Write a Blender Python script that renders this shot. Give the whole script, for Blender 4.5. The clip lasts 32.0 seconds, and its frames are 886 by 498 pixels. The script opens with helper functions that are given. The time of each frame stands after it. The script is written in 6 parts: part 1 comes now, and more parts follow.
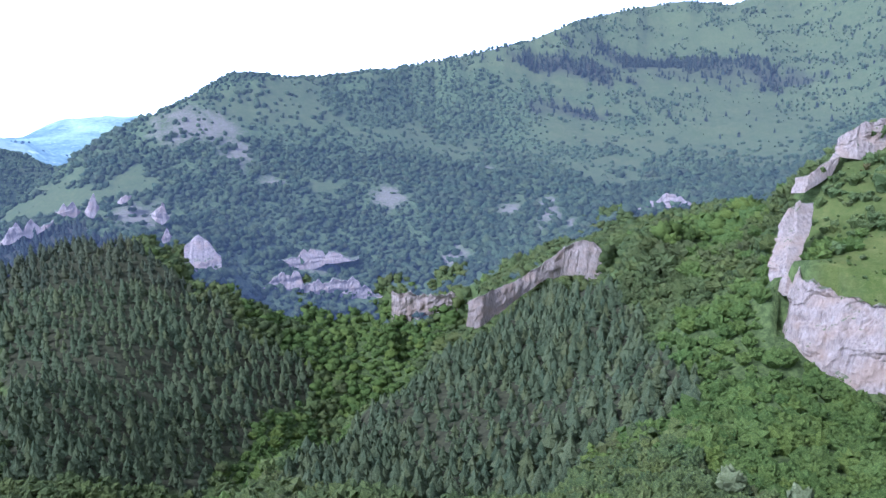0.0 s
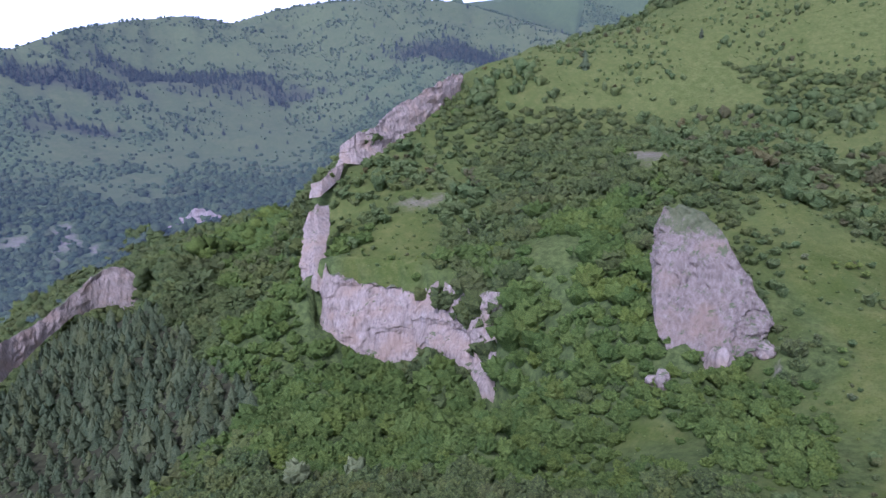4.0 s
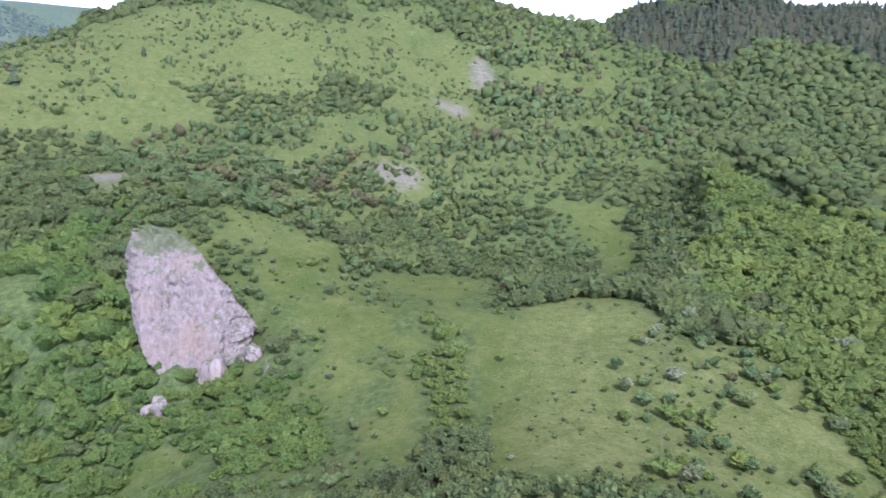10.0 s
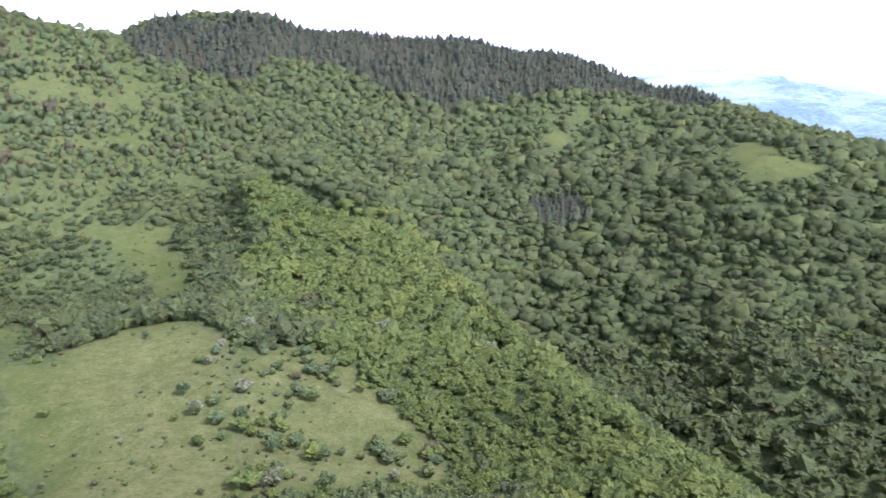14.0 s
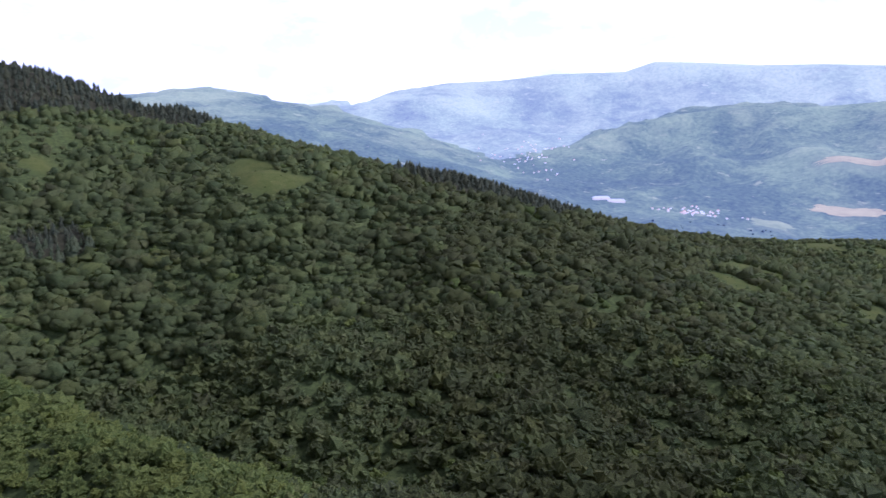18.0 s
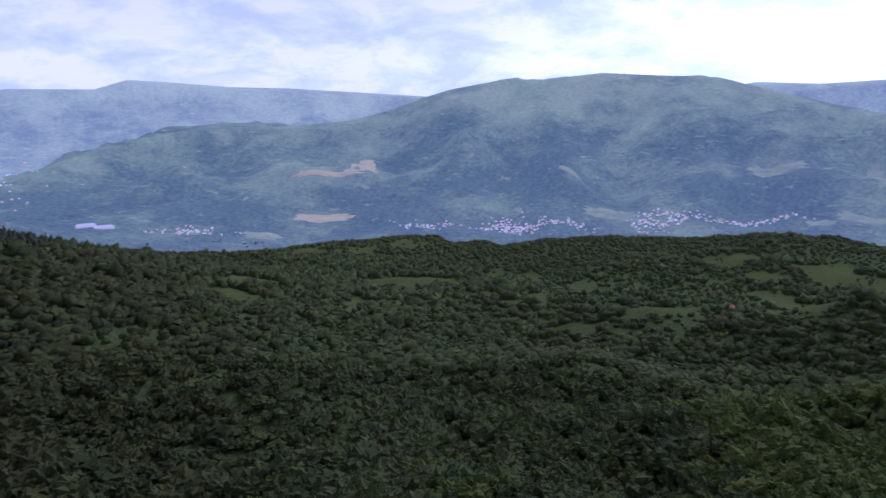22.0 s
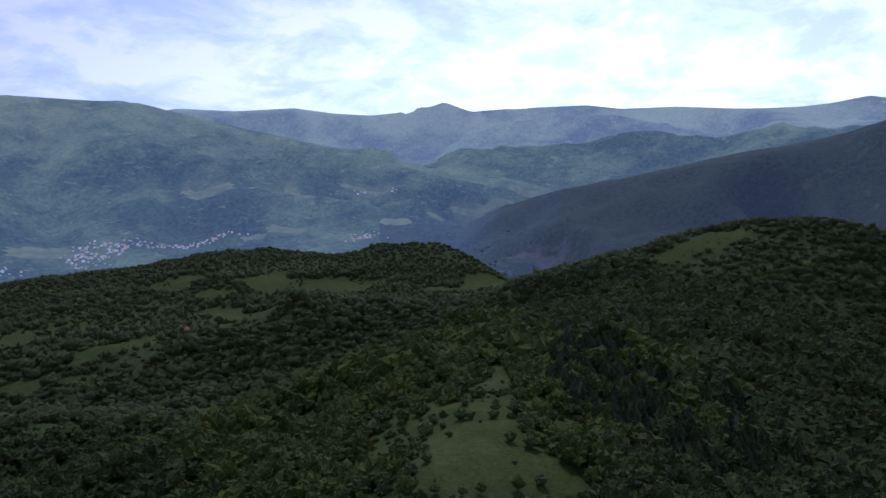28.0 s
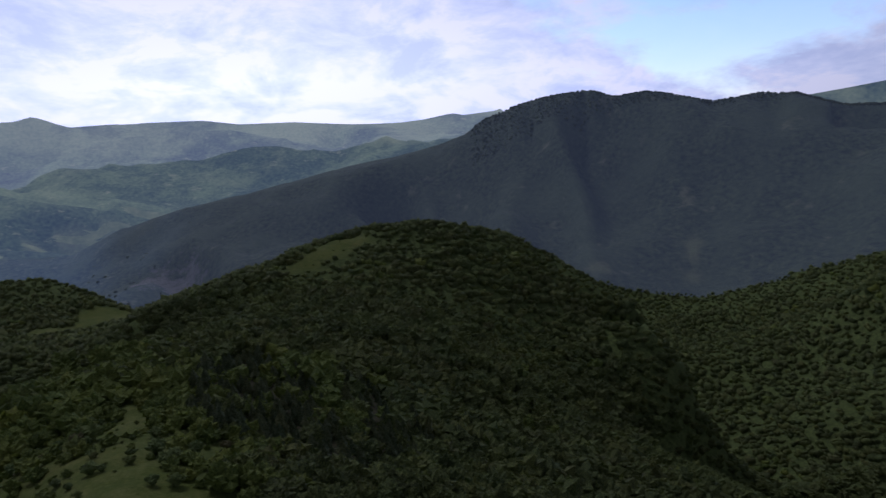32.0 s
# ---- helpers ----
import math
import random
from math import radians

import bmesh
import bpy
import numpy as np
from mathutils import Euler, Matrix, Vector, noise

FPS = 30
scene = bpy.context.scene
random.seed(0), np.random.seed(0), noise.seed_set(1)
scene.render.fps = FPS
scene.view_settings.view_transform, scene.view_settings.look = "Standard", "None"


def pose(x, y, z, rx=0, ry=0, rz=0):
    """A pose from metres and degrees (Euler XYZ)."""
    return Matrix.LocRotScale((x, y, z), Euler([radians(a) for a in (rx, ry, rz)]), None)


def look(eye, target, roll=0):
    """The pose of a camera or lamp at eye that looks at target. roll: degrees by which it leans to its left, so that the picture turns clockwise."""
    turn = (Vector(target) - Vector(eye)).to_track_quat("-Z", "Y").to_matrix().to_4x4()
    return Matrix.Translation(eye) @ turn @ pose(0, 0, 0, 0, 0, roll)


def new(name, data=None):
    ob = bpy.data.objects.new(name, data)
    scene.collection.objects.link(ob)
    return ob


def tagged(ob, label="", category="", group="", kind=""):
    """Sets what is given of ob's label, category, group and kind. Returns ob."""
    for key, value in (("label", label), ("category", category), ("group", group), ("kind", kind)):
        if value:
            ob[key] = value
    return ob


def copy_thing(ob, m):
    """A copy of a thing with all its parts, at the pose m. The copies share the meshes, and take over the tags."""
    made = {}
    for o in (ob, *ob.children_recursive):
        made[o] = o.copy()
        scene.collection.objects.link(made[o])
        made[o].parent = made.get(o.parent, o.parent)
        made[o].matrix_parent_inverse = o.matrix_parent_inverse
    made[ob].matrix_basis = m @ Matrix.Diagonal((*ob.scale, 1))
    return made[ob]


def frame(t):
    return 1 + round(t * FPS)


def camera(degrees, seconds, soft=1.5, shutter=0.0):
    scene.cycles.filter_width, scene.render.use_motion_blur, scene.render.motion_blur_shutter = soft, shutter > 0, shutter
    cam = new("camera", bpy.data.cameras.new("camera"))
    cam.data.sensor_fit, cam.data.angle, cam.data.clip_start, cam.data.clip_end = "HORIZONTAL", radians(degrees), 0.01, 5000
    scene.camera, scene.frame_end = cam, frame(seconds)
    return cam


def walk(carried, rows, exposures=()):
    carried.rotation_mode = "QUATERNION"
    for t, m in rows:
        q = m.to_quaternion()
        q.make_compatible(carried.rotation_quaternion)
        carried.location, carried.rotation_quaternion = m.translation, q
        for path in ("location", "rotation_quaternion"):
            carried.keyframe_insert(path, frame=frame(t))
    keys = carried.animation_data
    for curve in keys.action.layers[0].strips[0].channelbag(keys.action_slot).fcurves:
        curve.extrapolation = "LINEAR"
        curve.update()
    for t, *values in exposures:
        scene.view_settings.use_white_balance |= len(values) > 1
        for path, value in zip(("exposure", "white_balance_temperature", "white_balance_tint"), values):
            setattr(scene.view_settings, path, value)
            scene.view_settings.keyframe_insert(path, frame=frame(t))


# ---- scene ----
cam = camera(64.69, 32.0, soft=1.45, shutter=0.35)

# ---------------------------------------------------------------- the camera, hovering and turning
EYE = (0.0, 0.0, 0.0)
# seconds, bearing, tilt and lean in degrees
TURN = [
    (0.0, 0.0, -12.94, -2.3), (0.5, 1.83, -12.96, -2.31), (1.0, 5.93, -13.0, -2.3), (1.5, 11.84, -13.07, -2.24),
    (2.0, 20.47, -13.13, -2.15), (2.5, 27.23, -13.17, -2.06), (3.0, 30.99, -13.18, -1.99), (3.5, 34.46, -13.18, -1.9),
    (5.5, 46.01, -13.08, -1.66), (6.0, 49.07, -13.06, -1.58), (6.5, 52.36, -13.04, -1.53), (7.0, 55.67, -13.03, -1.48),
    (7.5, 59.11, -13.01, -1.41), (8.0, 62.91, -12.98, -1.33), (8.5, 66.77, -12.93, -1.24), (9.0, 70.71, -12.88, -1.15),
    (9.5, 75.33, -12.82, -1.07), (10.0, 79.78, -12.77, -1.0), (10.5, 84.23, -12.71, -0.94), (11.0, 88.53, -12.65, -0.89),
    (11.5, 92.85, -12.58, -0.86), (12.0, 97.65, -12.49, -0.84), (12.5, 102.42, -12.4, -0.81), (13.0, 106.57, -12.31, -0.77),
]
TURN += [
    (13.5, 110.92, -12.21, -0.73), (14.0, 116.2, -12.1, -0.72), (14.5, 121.19, -11.99, -0.74), (16.5, 140.91, -11.52, -0.78),
    (17.0, 146.02, -11.41, -0.83), (17.5, 150.87, -11.29, -0.88), (18.0, 155.33, -11.18, -0.91), (18.5, 159.57, -11.06, -0.94),
    (19.0, 164.11, -10.95, -0.98), (19.5, 168.94, -10.84, -1.01), (20.0, 173.8, -10.73, -1.01), (20.5, 179.22, -10.62, -0.97),
    (21.0, 184.48, -10.5, -0.91), (21.5, 190.01, -10.39, -0.89), (22.0, 195.43, -10.27, -0.9), (22.5, 201.16, -10.15, -0.9),
    (23.0, 206.7, -10.05, -0.91), (23.5, 213.17, -9.94, -0.97), (24.0, 218.33, -9.84, -1.07), (24.5, 223.47, -9.75, -1.2),
    (25.0, 227.66, -9.66, -1.32), (25.5, 230.19, -9.58, -1.43), (27.5, 237.23, -9.32, -1.65), (28.0, 239.33, -9.27, -1.74),
]
TURN += [
    (28.5, 241.74, -9.23, -1.86), (29.0, 244.93, -9.2, -1.99), (29.5, 248.62, -9.18, -2.13), (30.0, 252.78, -9.17, -2.25),
    (30.5, 256.62, -9.16, -2.33), (31.0, 260.66, -9.15, -2.38), (31.5, 264.58, -9.15, -2.42), (32.0, 269.3, -9.16, -2.5),
]
walk(
    cam,
    [(t, pose(*EYE, 90 + tilt, 0, -bearing) @ pose(0, 0, 0, 0, 0, lean)) for t, bearing, tilt, lean in TURN],
    exposures=[(0.0, 2.48, 4600, 23), (1.0, 2.32, 4640, 26), (2.0, 2.06, 4700, 34), (3.5, 1.95, 4780, 36), (6.0, 2.20, 4900, 28), (10.0, 2.66, 4880, 31), (14.5, 2.76, 5040, 42), (16.5, 2.02, 5020, 40), (17.5, 1.60, 5000, 40), (20.0, 0.90, 4900, 46), (25.0, 0.48, 4640, 31), (28.0, 0.06, 4720, 30), (32.0, -0.26, 5320, 27)],
)

# ---------------------------------------------------------------- sky and sun
SUN_BEARING, SUN_HEIGHT = 238.0, 48.0
world = bpy.data.worlds.new("sky")
scene.world = world
world.use_nodes = True
nt = world.node_tree
nt.nodes.clear()


def wire(tree, kind, **values):
    n = tree.nodes.new(kind)
    for key, value in values.items():
        if key in n.inputs:
            n.inputs[key].default_value = value
    return n


out = nt.nodes.new("ShaderNodeOutputWorld")
sky = nt.nodes.new("ShaderNodeTexSky")
sky.sky_type, sky.sun_disc = "NISHITA", False
sky.sun_elevation, sky.sun_rotation = radians(SUN_HEIGHT), radians(SUN_BEARING)
sky.air_density, sky.dust_density = 1.0, 0.3
blue = wire(nt, "ShaderNodeBackground", Strength=0.15)
nt.links.new(sky.outputs[0], blue.inputs["Color"])
spot = nt.nodes.new("ShaderNodeTexCoord")
axes = nt.nodes.new("ShaderNodeSeparateXYZ")
nt.links.new(spot.outputs["Generated"], axes.inputs[0])


def calc(tree, op, a, b=None, c=None):
    n = tree.nodes.new("ShaderNodeMath")
    n.operation = op
    for k, v in enumerate((a, b, c)):
        if v is None:
            continue
        if isinstance(v, (int, float)):
            n.inputs[k].default_value = v
        else:
            tree.links.new(v, n.inputs[k])
    return n.outputs[0]


def ramp(tree, value, stops):
    n = tree.nodes.new("ShaderNodeValToRGB")
    els = n.color_ramp.elements
    while len(els) < len(stops):
        els.new(0.5)
    for e, (p, c) in zip(els, stops):
        e.position, e.color = p, (*c, 1) if len(c) == 3 else c
    tree.links.new(value, n.inputs[0])
    return n.outputs[0]


# clouds lie on a flat layer overhead, so they crowd towards the horizon
deep = calc(nt, "ADD", calc(nt, "MAXIMUM", axes.outputs[2], 0.0), 0.34)
flat = nt.nodes.new("ShaderNodeCombineXYZ")
nt.links.new(calc(nt, "DIVIDE", axes.outputs[0], deep), flat.inputs[0])
nt.links.new(calc(nt, "DIVIDE", axes.outputs[1], deep), flat.inputs[1])
heap = wire(nt, "ShaderNodeTexNoise", Scale=1.9, Detail=10.0, Roughness=0.60, Distortion=0.2)
nt.links.new(flat.outputs[0], heap.inputs["Vector"])
belly = wire(nt, "ShaderNodeTexNoise", Scale=3.6, Detail=11.0, Roughness=0.63, Distortion=0.3)
nt.links.new(flat.outputs[0], belly.inputs["Vector"])
# the cloud deck is darkened overhead, out of view, to dim the land; it opens towards the horizon
open_sky = ramp(nt, axes.outputs[2], [(0.02, (0.86, 0.87, 0.90)), (0.08, (0.92, 0.92, 0.93)), (0.20, (0.74, 0.76, 0.80)), (0.55, (0.19, 0.19, 0.19))])
cloud = nt.nodes.new("ShaderNodeBackground")
# brightest towards the veiled sun, in the west
veil = wire(nt, "ShaderNodeVectorMath")
veil.operation = "DOT_PRODUCT"
veil.inputs[1].default_value = (math.sin(radians(252)), math.cos(radians(252)), 0.0)
nt.links.new(spot.outputs["Generated"], veil.inputs[0])
west = calc(nt, "ADD", calc(nt, "MULTIPLY", calc(nt, "POWER", calc(nt, "MAXIMUM", veil.outputs["Value"], 0.0), 4.0), 0.84), 0.66)
nt.links.new(calc(nt, "MULTIPLY", calc(nt, "MULTIPLY", open_sky, west), 0.93), cloud.inputs["Strength"])
nt.links.new(ramp(nt, belly.outputs[0], [(0.38, (0.70, 0.76, 0.90)), (0.48, (0.84, 0.88, 0.98)), (0.56, (1.0, 0.98, 1.0))]), cloud.inputs["Color"])
share = nt.nodes.new("ShaderNodeMixShader")
# a rift of clear sky high in the west-north-west
rift = wire(nt, "ShaderNodeVectorMath")
rift.operation = "DOT_PRODUCT"
rift.inputs[1].default_value = (math.sin(radians(290)) * 0.96, math.cos(radians(290)) * 0.96, 0.28)
nt.links.new(spot.outputs["Generated"], rift.inputs[0])
clear = ramp(nt, rift.outputs["Value"], [(0.945, (0, 0, 0)), (0.985, (0.30, 0.30, 0.30))])
nt.links.new(ramp(nt, calc(nt, "SUBTRACT", heap.outputs[0], clear), [(0.20, (0.08, 0.08, 0.08)), (0.34, (1, 1, 1))]), share.inputs[0])
nt.links.new(blue.outputs[0], share.inputs[1])
nt.links.new(cloud.outputs[0], share.inputs[2])
nt.links.new(share.outputs[0], out.inputs[0])

sun = new("sun", bpy.data.lights.new("sun", "SUN"))
sun.data.energy, sun.data.angle, sun.data.color = 1.0, radians(14), (1.0, 0.95, 0.88)
sun.matrix_world = look((0, 0, 900), (-math.sin(radians(SUN_BEARING)), -math.cos(radians(SUN_BEARING)), 900 - math.tan(radians(SUN_HEIGHT))))

# ---------------------------------------------------------------- materials


class Look:
    """A node material round one Principled shader."""

    def __init__(self, name, rough=0.9, gloss=0.2):
        self.m = bpy.data.materials.new(name)
        self.m.use_nodes = True
        self.t = self.m.node_tree
        self.p = self.t.nodes["Principled BSDF"]
        self.p.inputs["Roughness"].default_value = rough
        self.p.inputs["Specular IOR Level"].default_value = gloss
        self.where = self.t.nodes.new("ShaderNodeTexCoord").outputs["Object"]

    def noise(self, scale, detail=5.0, rough=0.6, stretch=None):
        n = wire(self.t, "ShaderNodeTexNoise", Scale=scale, Detail=detail, Roughness=rough)
        v = self.where
        if stretch:
            m = self.t.nodes.new("ShaderNodeMapping")
            m.inputs["Scale"].default_value = stretch
            self.t.links.new(v, m.inputs["Vector"])
            v = m.outputs[0]
        self.t.links.new(v, n.inputs["Vector"])
        return n.outputs[0]

    def ramp(self, value, stops):
        return ramp(self.t, value, stops)

    def calc(self, op, a, b=None, c=None):
        return calc(self.t, op, a, b, c)

    def attr(self, name):
        n = self.t.nodes.new("ShaderNodeAttribute")
        n.attribute_name = name
        return n.outputs["Fac"]

    def mix(self, fac, a, b, how="MIX"):
        n = self.t.nodes.new("ShaderNodeMix")
        n.data_type, n.blend_type = "RGBA", how
        for k, v in ((0, fac), (6, a), (7, b)):
            if isinstance(v, (int, float)):
                n.inputs[k].default_value = v
            elif isinstance(v, tuple):
                n.inputs[k].default_value = (*v, 1)
            else:
                self.t.links.new(v, n.inputs[k])
        return n.outputs[2]

    def colour(self, c):
        if isinstance(c, tuple):
            self.p.inputs["Base Color"].default_value = (*c, 1)
        else:
            self.t.links.new(c, self.p.inputs["Base Color"])
        return self

    def bump(self, value, strength, distance):
        n = wire(self.t, "ShaderNodeBump", Strength=strength, Distance=distance)
        self.t.links.new(value, n.inputs["Height"])
        self.t.links.new(n.outputs[0], self.p.inputs["Normal"])
        return self

    def let_through(self, c, amount):
        """Leaves pass some of the light that falls on their other side."""
        thin = self.t.nodes.new("ShaderNodeBsdfTranslucent")
        self.t.links.new(self.mix(1.0, c, (1.15, 1.25, 0.8), "MULTIPLY"), thin.inputs["Color"])
        both = self.t.nodes.new("ShaderNodeMixShader")
        both.inputs[0].default_value = amount
        self.t.links.new(self.p.outputs[0], both.inputs[1])
        self.t.links.new(thin.outputs[0], both.inputs[2])
        self.t.links.new(both.outputs[0], self.t.nodes["Material Output"].inputs["Surface"])
        return self

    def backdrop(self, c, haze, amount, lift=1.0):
        """Emission paints sunlight on far country, as c times lift, plus a haze tint."""
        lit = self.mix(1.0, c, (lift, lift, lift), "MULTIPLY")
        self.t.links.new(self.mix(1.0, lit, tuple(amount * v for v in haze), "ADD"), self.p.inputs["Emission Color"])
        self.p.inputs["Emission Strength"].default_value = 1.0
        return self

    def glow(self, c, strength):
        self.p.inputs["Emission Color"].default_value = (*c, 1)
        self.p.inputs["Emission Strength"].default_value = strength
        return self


def ground_look(name, glow=None, dull=0.0):
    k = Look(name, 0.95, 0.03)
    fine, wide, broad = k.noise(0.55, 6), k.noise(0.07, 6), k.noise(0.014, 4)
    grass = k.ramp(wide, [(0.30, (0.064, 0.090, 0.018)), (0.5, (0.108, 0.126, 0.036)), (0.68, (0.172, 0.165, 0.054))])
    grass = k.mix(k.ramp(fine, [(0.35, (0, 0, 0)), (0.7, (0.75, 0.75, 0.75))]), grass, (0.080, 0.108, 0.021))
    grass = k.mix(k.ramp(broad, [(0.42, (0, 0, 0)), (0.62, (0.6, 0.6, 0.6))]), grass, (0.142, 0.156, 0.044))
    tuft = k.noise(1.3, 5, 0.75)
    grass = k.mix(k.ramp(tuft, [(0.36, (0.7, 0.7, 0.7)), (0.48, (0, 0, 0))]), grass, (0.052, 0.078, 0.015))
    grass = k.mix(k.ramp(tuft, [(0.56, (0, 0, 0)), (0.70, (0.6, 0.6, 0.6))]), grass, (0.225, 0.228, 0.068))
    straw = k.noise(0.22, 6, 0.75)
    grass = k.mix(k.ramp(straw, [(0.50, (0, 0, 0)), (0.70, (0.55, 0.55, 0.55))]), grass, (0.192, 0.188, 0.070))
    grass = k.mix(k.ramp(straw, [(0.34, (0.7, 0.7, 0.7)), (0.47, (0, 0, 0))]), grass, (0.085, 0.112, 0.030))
    grass = k.mix(dull, grass, (0.095, 0.100, 0.058))
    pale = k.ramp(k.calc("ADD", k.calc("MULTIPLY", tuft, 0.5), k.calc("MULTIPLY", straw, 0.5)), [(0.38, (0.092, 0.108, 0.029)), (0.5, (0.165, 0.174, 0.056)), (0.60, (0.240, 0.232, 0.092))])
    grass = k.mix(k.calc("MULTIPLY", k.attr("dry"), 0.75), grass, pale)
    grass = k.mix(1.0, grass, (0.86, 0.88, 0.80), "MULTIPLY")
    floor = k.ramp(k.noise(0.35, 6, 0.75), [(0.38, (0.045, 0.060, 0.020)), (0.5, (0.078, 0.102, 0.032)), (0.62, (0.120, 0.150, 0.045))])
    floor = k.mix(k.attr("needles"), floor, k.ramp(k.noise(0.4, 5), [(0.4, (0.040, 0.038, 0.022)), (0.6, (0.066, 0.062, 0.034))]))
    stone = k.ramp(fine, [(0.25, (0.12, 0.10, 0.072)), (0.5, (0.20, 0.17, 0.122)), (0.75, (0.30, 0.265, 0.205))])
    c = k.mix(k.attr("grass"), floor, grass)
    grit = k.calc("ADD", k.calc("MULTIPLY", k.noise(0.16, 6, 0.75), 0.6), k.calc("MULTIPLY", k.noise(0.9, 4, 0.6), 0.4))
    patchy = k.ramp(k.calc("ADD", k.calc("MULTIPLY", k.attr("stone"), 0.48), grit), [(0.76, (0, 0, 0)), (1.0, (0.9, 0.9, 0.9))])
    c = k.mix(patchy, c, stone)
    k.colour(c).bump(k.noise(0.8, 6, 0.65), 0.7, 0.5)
    # glow is a haze tint that the ground emits
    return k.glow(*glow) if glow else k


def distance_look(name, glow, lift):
    """Wooded country far off: woods, clearings and pale fields in a loose mosaic. Its contrast also stands in for
    patches of sun.
    """
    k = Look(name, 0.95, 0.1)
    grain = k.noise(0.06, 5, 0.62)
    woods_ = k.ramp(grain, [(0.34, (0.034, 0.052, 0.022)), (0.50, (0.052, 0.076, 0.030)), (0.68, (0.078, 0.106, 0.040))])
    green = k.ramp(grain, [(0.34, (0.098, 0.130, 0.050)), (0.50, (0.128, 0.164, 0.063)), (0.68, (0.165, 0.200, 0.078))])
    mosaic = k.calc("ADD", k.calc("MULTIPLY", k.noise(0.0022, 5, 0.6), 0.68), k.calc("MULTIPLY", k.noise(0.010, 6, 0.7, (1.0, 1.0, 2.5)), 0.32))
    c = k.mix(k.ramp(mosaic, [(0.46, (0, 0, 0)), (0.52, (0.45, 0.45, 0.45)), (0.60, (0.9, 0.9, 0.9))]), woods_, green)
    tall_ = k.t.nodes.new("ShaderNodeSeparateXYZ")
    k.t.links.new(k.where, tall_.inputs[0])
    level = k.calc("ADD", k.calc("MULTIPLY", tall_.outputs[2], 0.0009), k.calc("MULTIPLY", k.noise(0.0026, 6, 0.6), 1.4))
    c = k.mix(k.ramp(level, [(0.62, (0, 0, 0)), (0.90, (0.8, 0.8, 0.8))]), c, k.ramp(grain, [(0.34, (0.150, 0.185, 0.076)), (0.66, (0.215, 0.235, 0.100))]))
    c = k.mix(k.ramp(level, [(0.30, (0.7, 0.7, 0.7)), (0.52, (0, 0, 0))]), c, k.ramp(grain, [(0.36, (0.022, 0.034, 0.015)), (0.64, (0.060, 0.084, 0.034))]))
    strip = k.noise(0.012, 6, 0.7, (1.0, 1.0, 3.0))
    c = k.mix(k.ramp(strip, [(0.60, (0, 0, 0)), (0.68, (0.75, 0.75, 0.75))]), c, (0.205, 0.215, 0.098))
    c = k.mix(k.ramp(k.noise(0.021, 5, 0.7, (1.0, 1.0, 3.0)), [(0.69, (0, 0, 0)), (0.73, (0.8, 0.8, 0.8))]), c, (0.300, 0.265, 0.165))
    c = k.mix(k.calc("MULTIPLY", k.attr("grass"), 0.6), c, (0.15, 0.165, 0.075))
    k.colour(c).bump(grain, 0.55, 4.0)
    # the haze is emission, added over the ground's colour
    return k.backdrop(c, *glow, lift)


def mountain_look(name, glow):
    """A wooded mountain across the valley: crowns that merge, with paler slopes and grassy gullies. Its dark tones put
    shade into the colour.
    """
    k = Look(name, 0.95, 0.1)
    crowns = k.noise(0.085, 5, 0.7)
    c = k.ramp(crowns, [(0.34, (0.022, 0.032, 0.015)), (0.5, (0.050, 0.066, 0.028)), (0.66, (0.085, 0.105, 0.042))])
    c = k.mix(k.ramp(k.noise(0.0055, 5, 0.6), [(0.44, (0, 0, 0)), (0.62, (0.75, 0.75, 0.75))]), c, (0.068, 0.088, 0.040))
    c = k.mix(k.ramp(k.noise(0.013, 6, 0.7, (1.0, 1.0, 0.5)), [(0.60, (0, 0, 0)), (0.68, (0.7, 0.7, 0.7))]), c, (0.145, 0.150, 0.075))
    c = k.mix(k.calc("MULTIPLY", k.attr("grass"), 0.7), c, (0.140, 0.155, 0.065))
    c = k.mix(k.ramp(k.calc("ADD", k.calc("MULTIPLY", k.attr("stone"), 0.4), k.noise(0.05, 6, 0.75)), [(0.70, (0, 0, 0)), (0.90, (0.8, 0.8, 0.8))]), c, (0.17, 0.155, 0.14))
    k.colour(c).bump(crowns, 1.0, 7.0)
    # haze painted as emission, from a dark tint to the valley's brighter one
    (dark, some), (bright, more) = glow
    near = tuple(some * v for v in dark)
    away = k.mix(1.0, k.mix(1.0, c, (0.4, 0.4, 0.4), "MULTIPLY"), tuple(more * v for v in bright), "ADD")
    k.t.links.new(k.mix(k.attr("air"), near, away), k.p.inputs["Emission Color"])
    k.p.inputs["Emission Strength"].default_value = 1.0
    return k


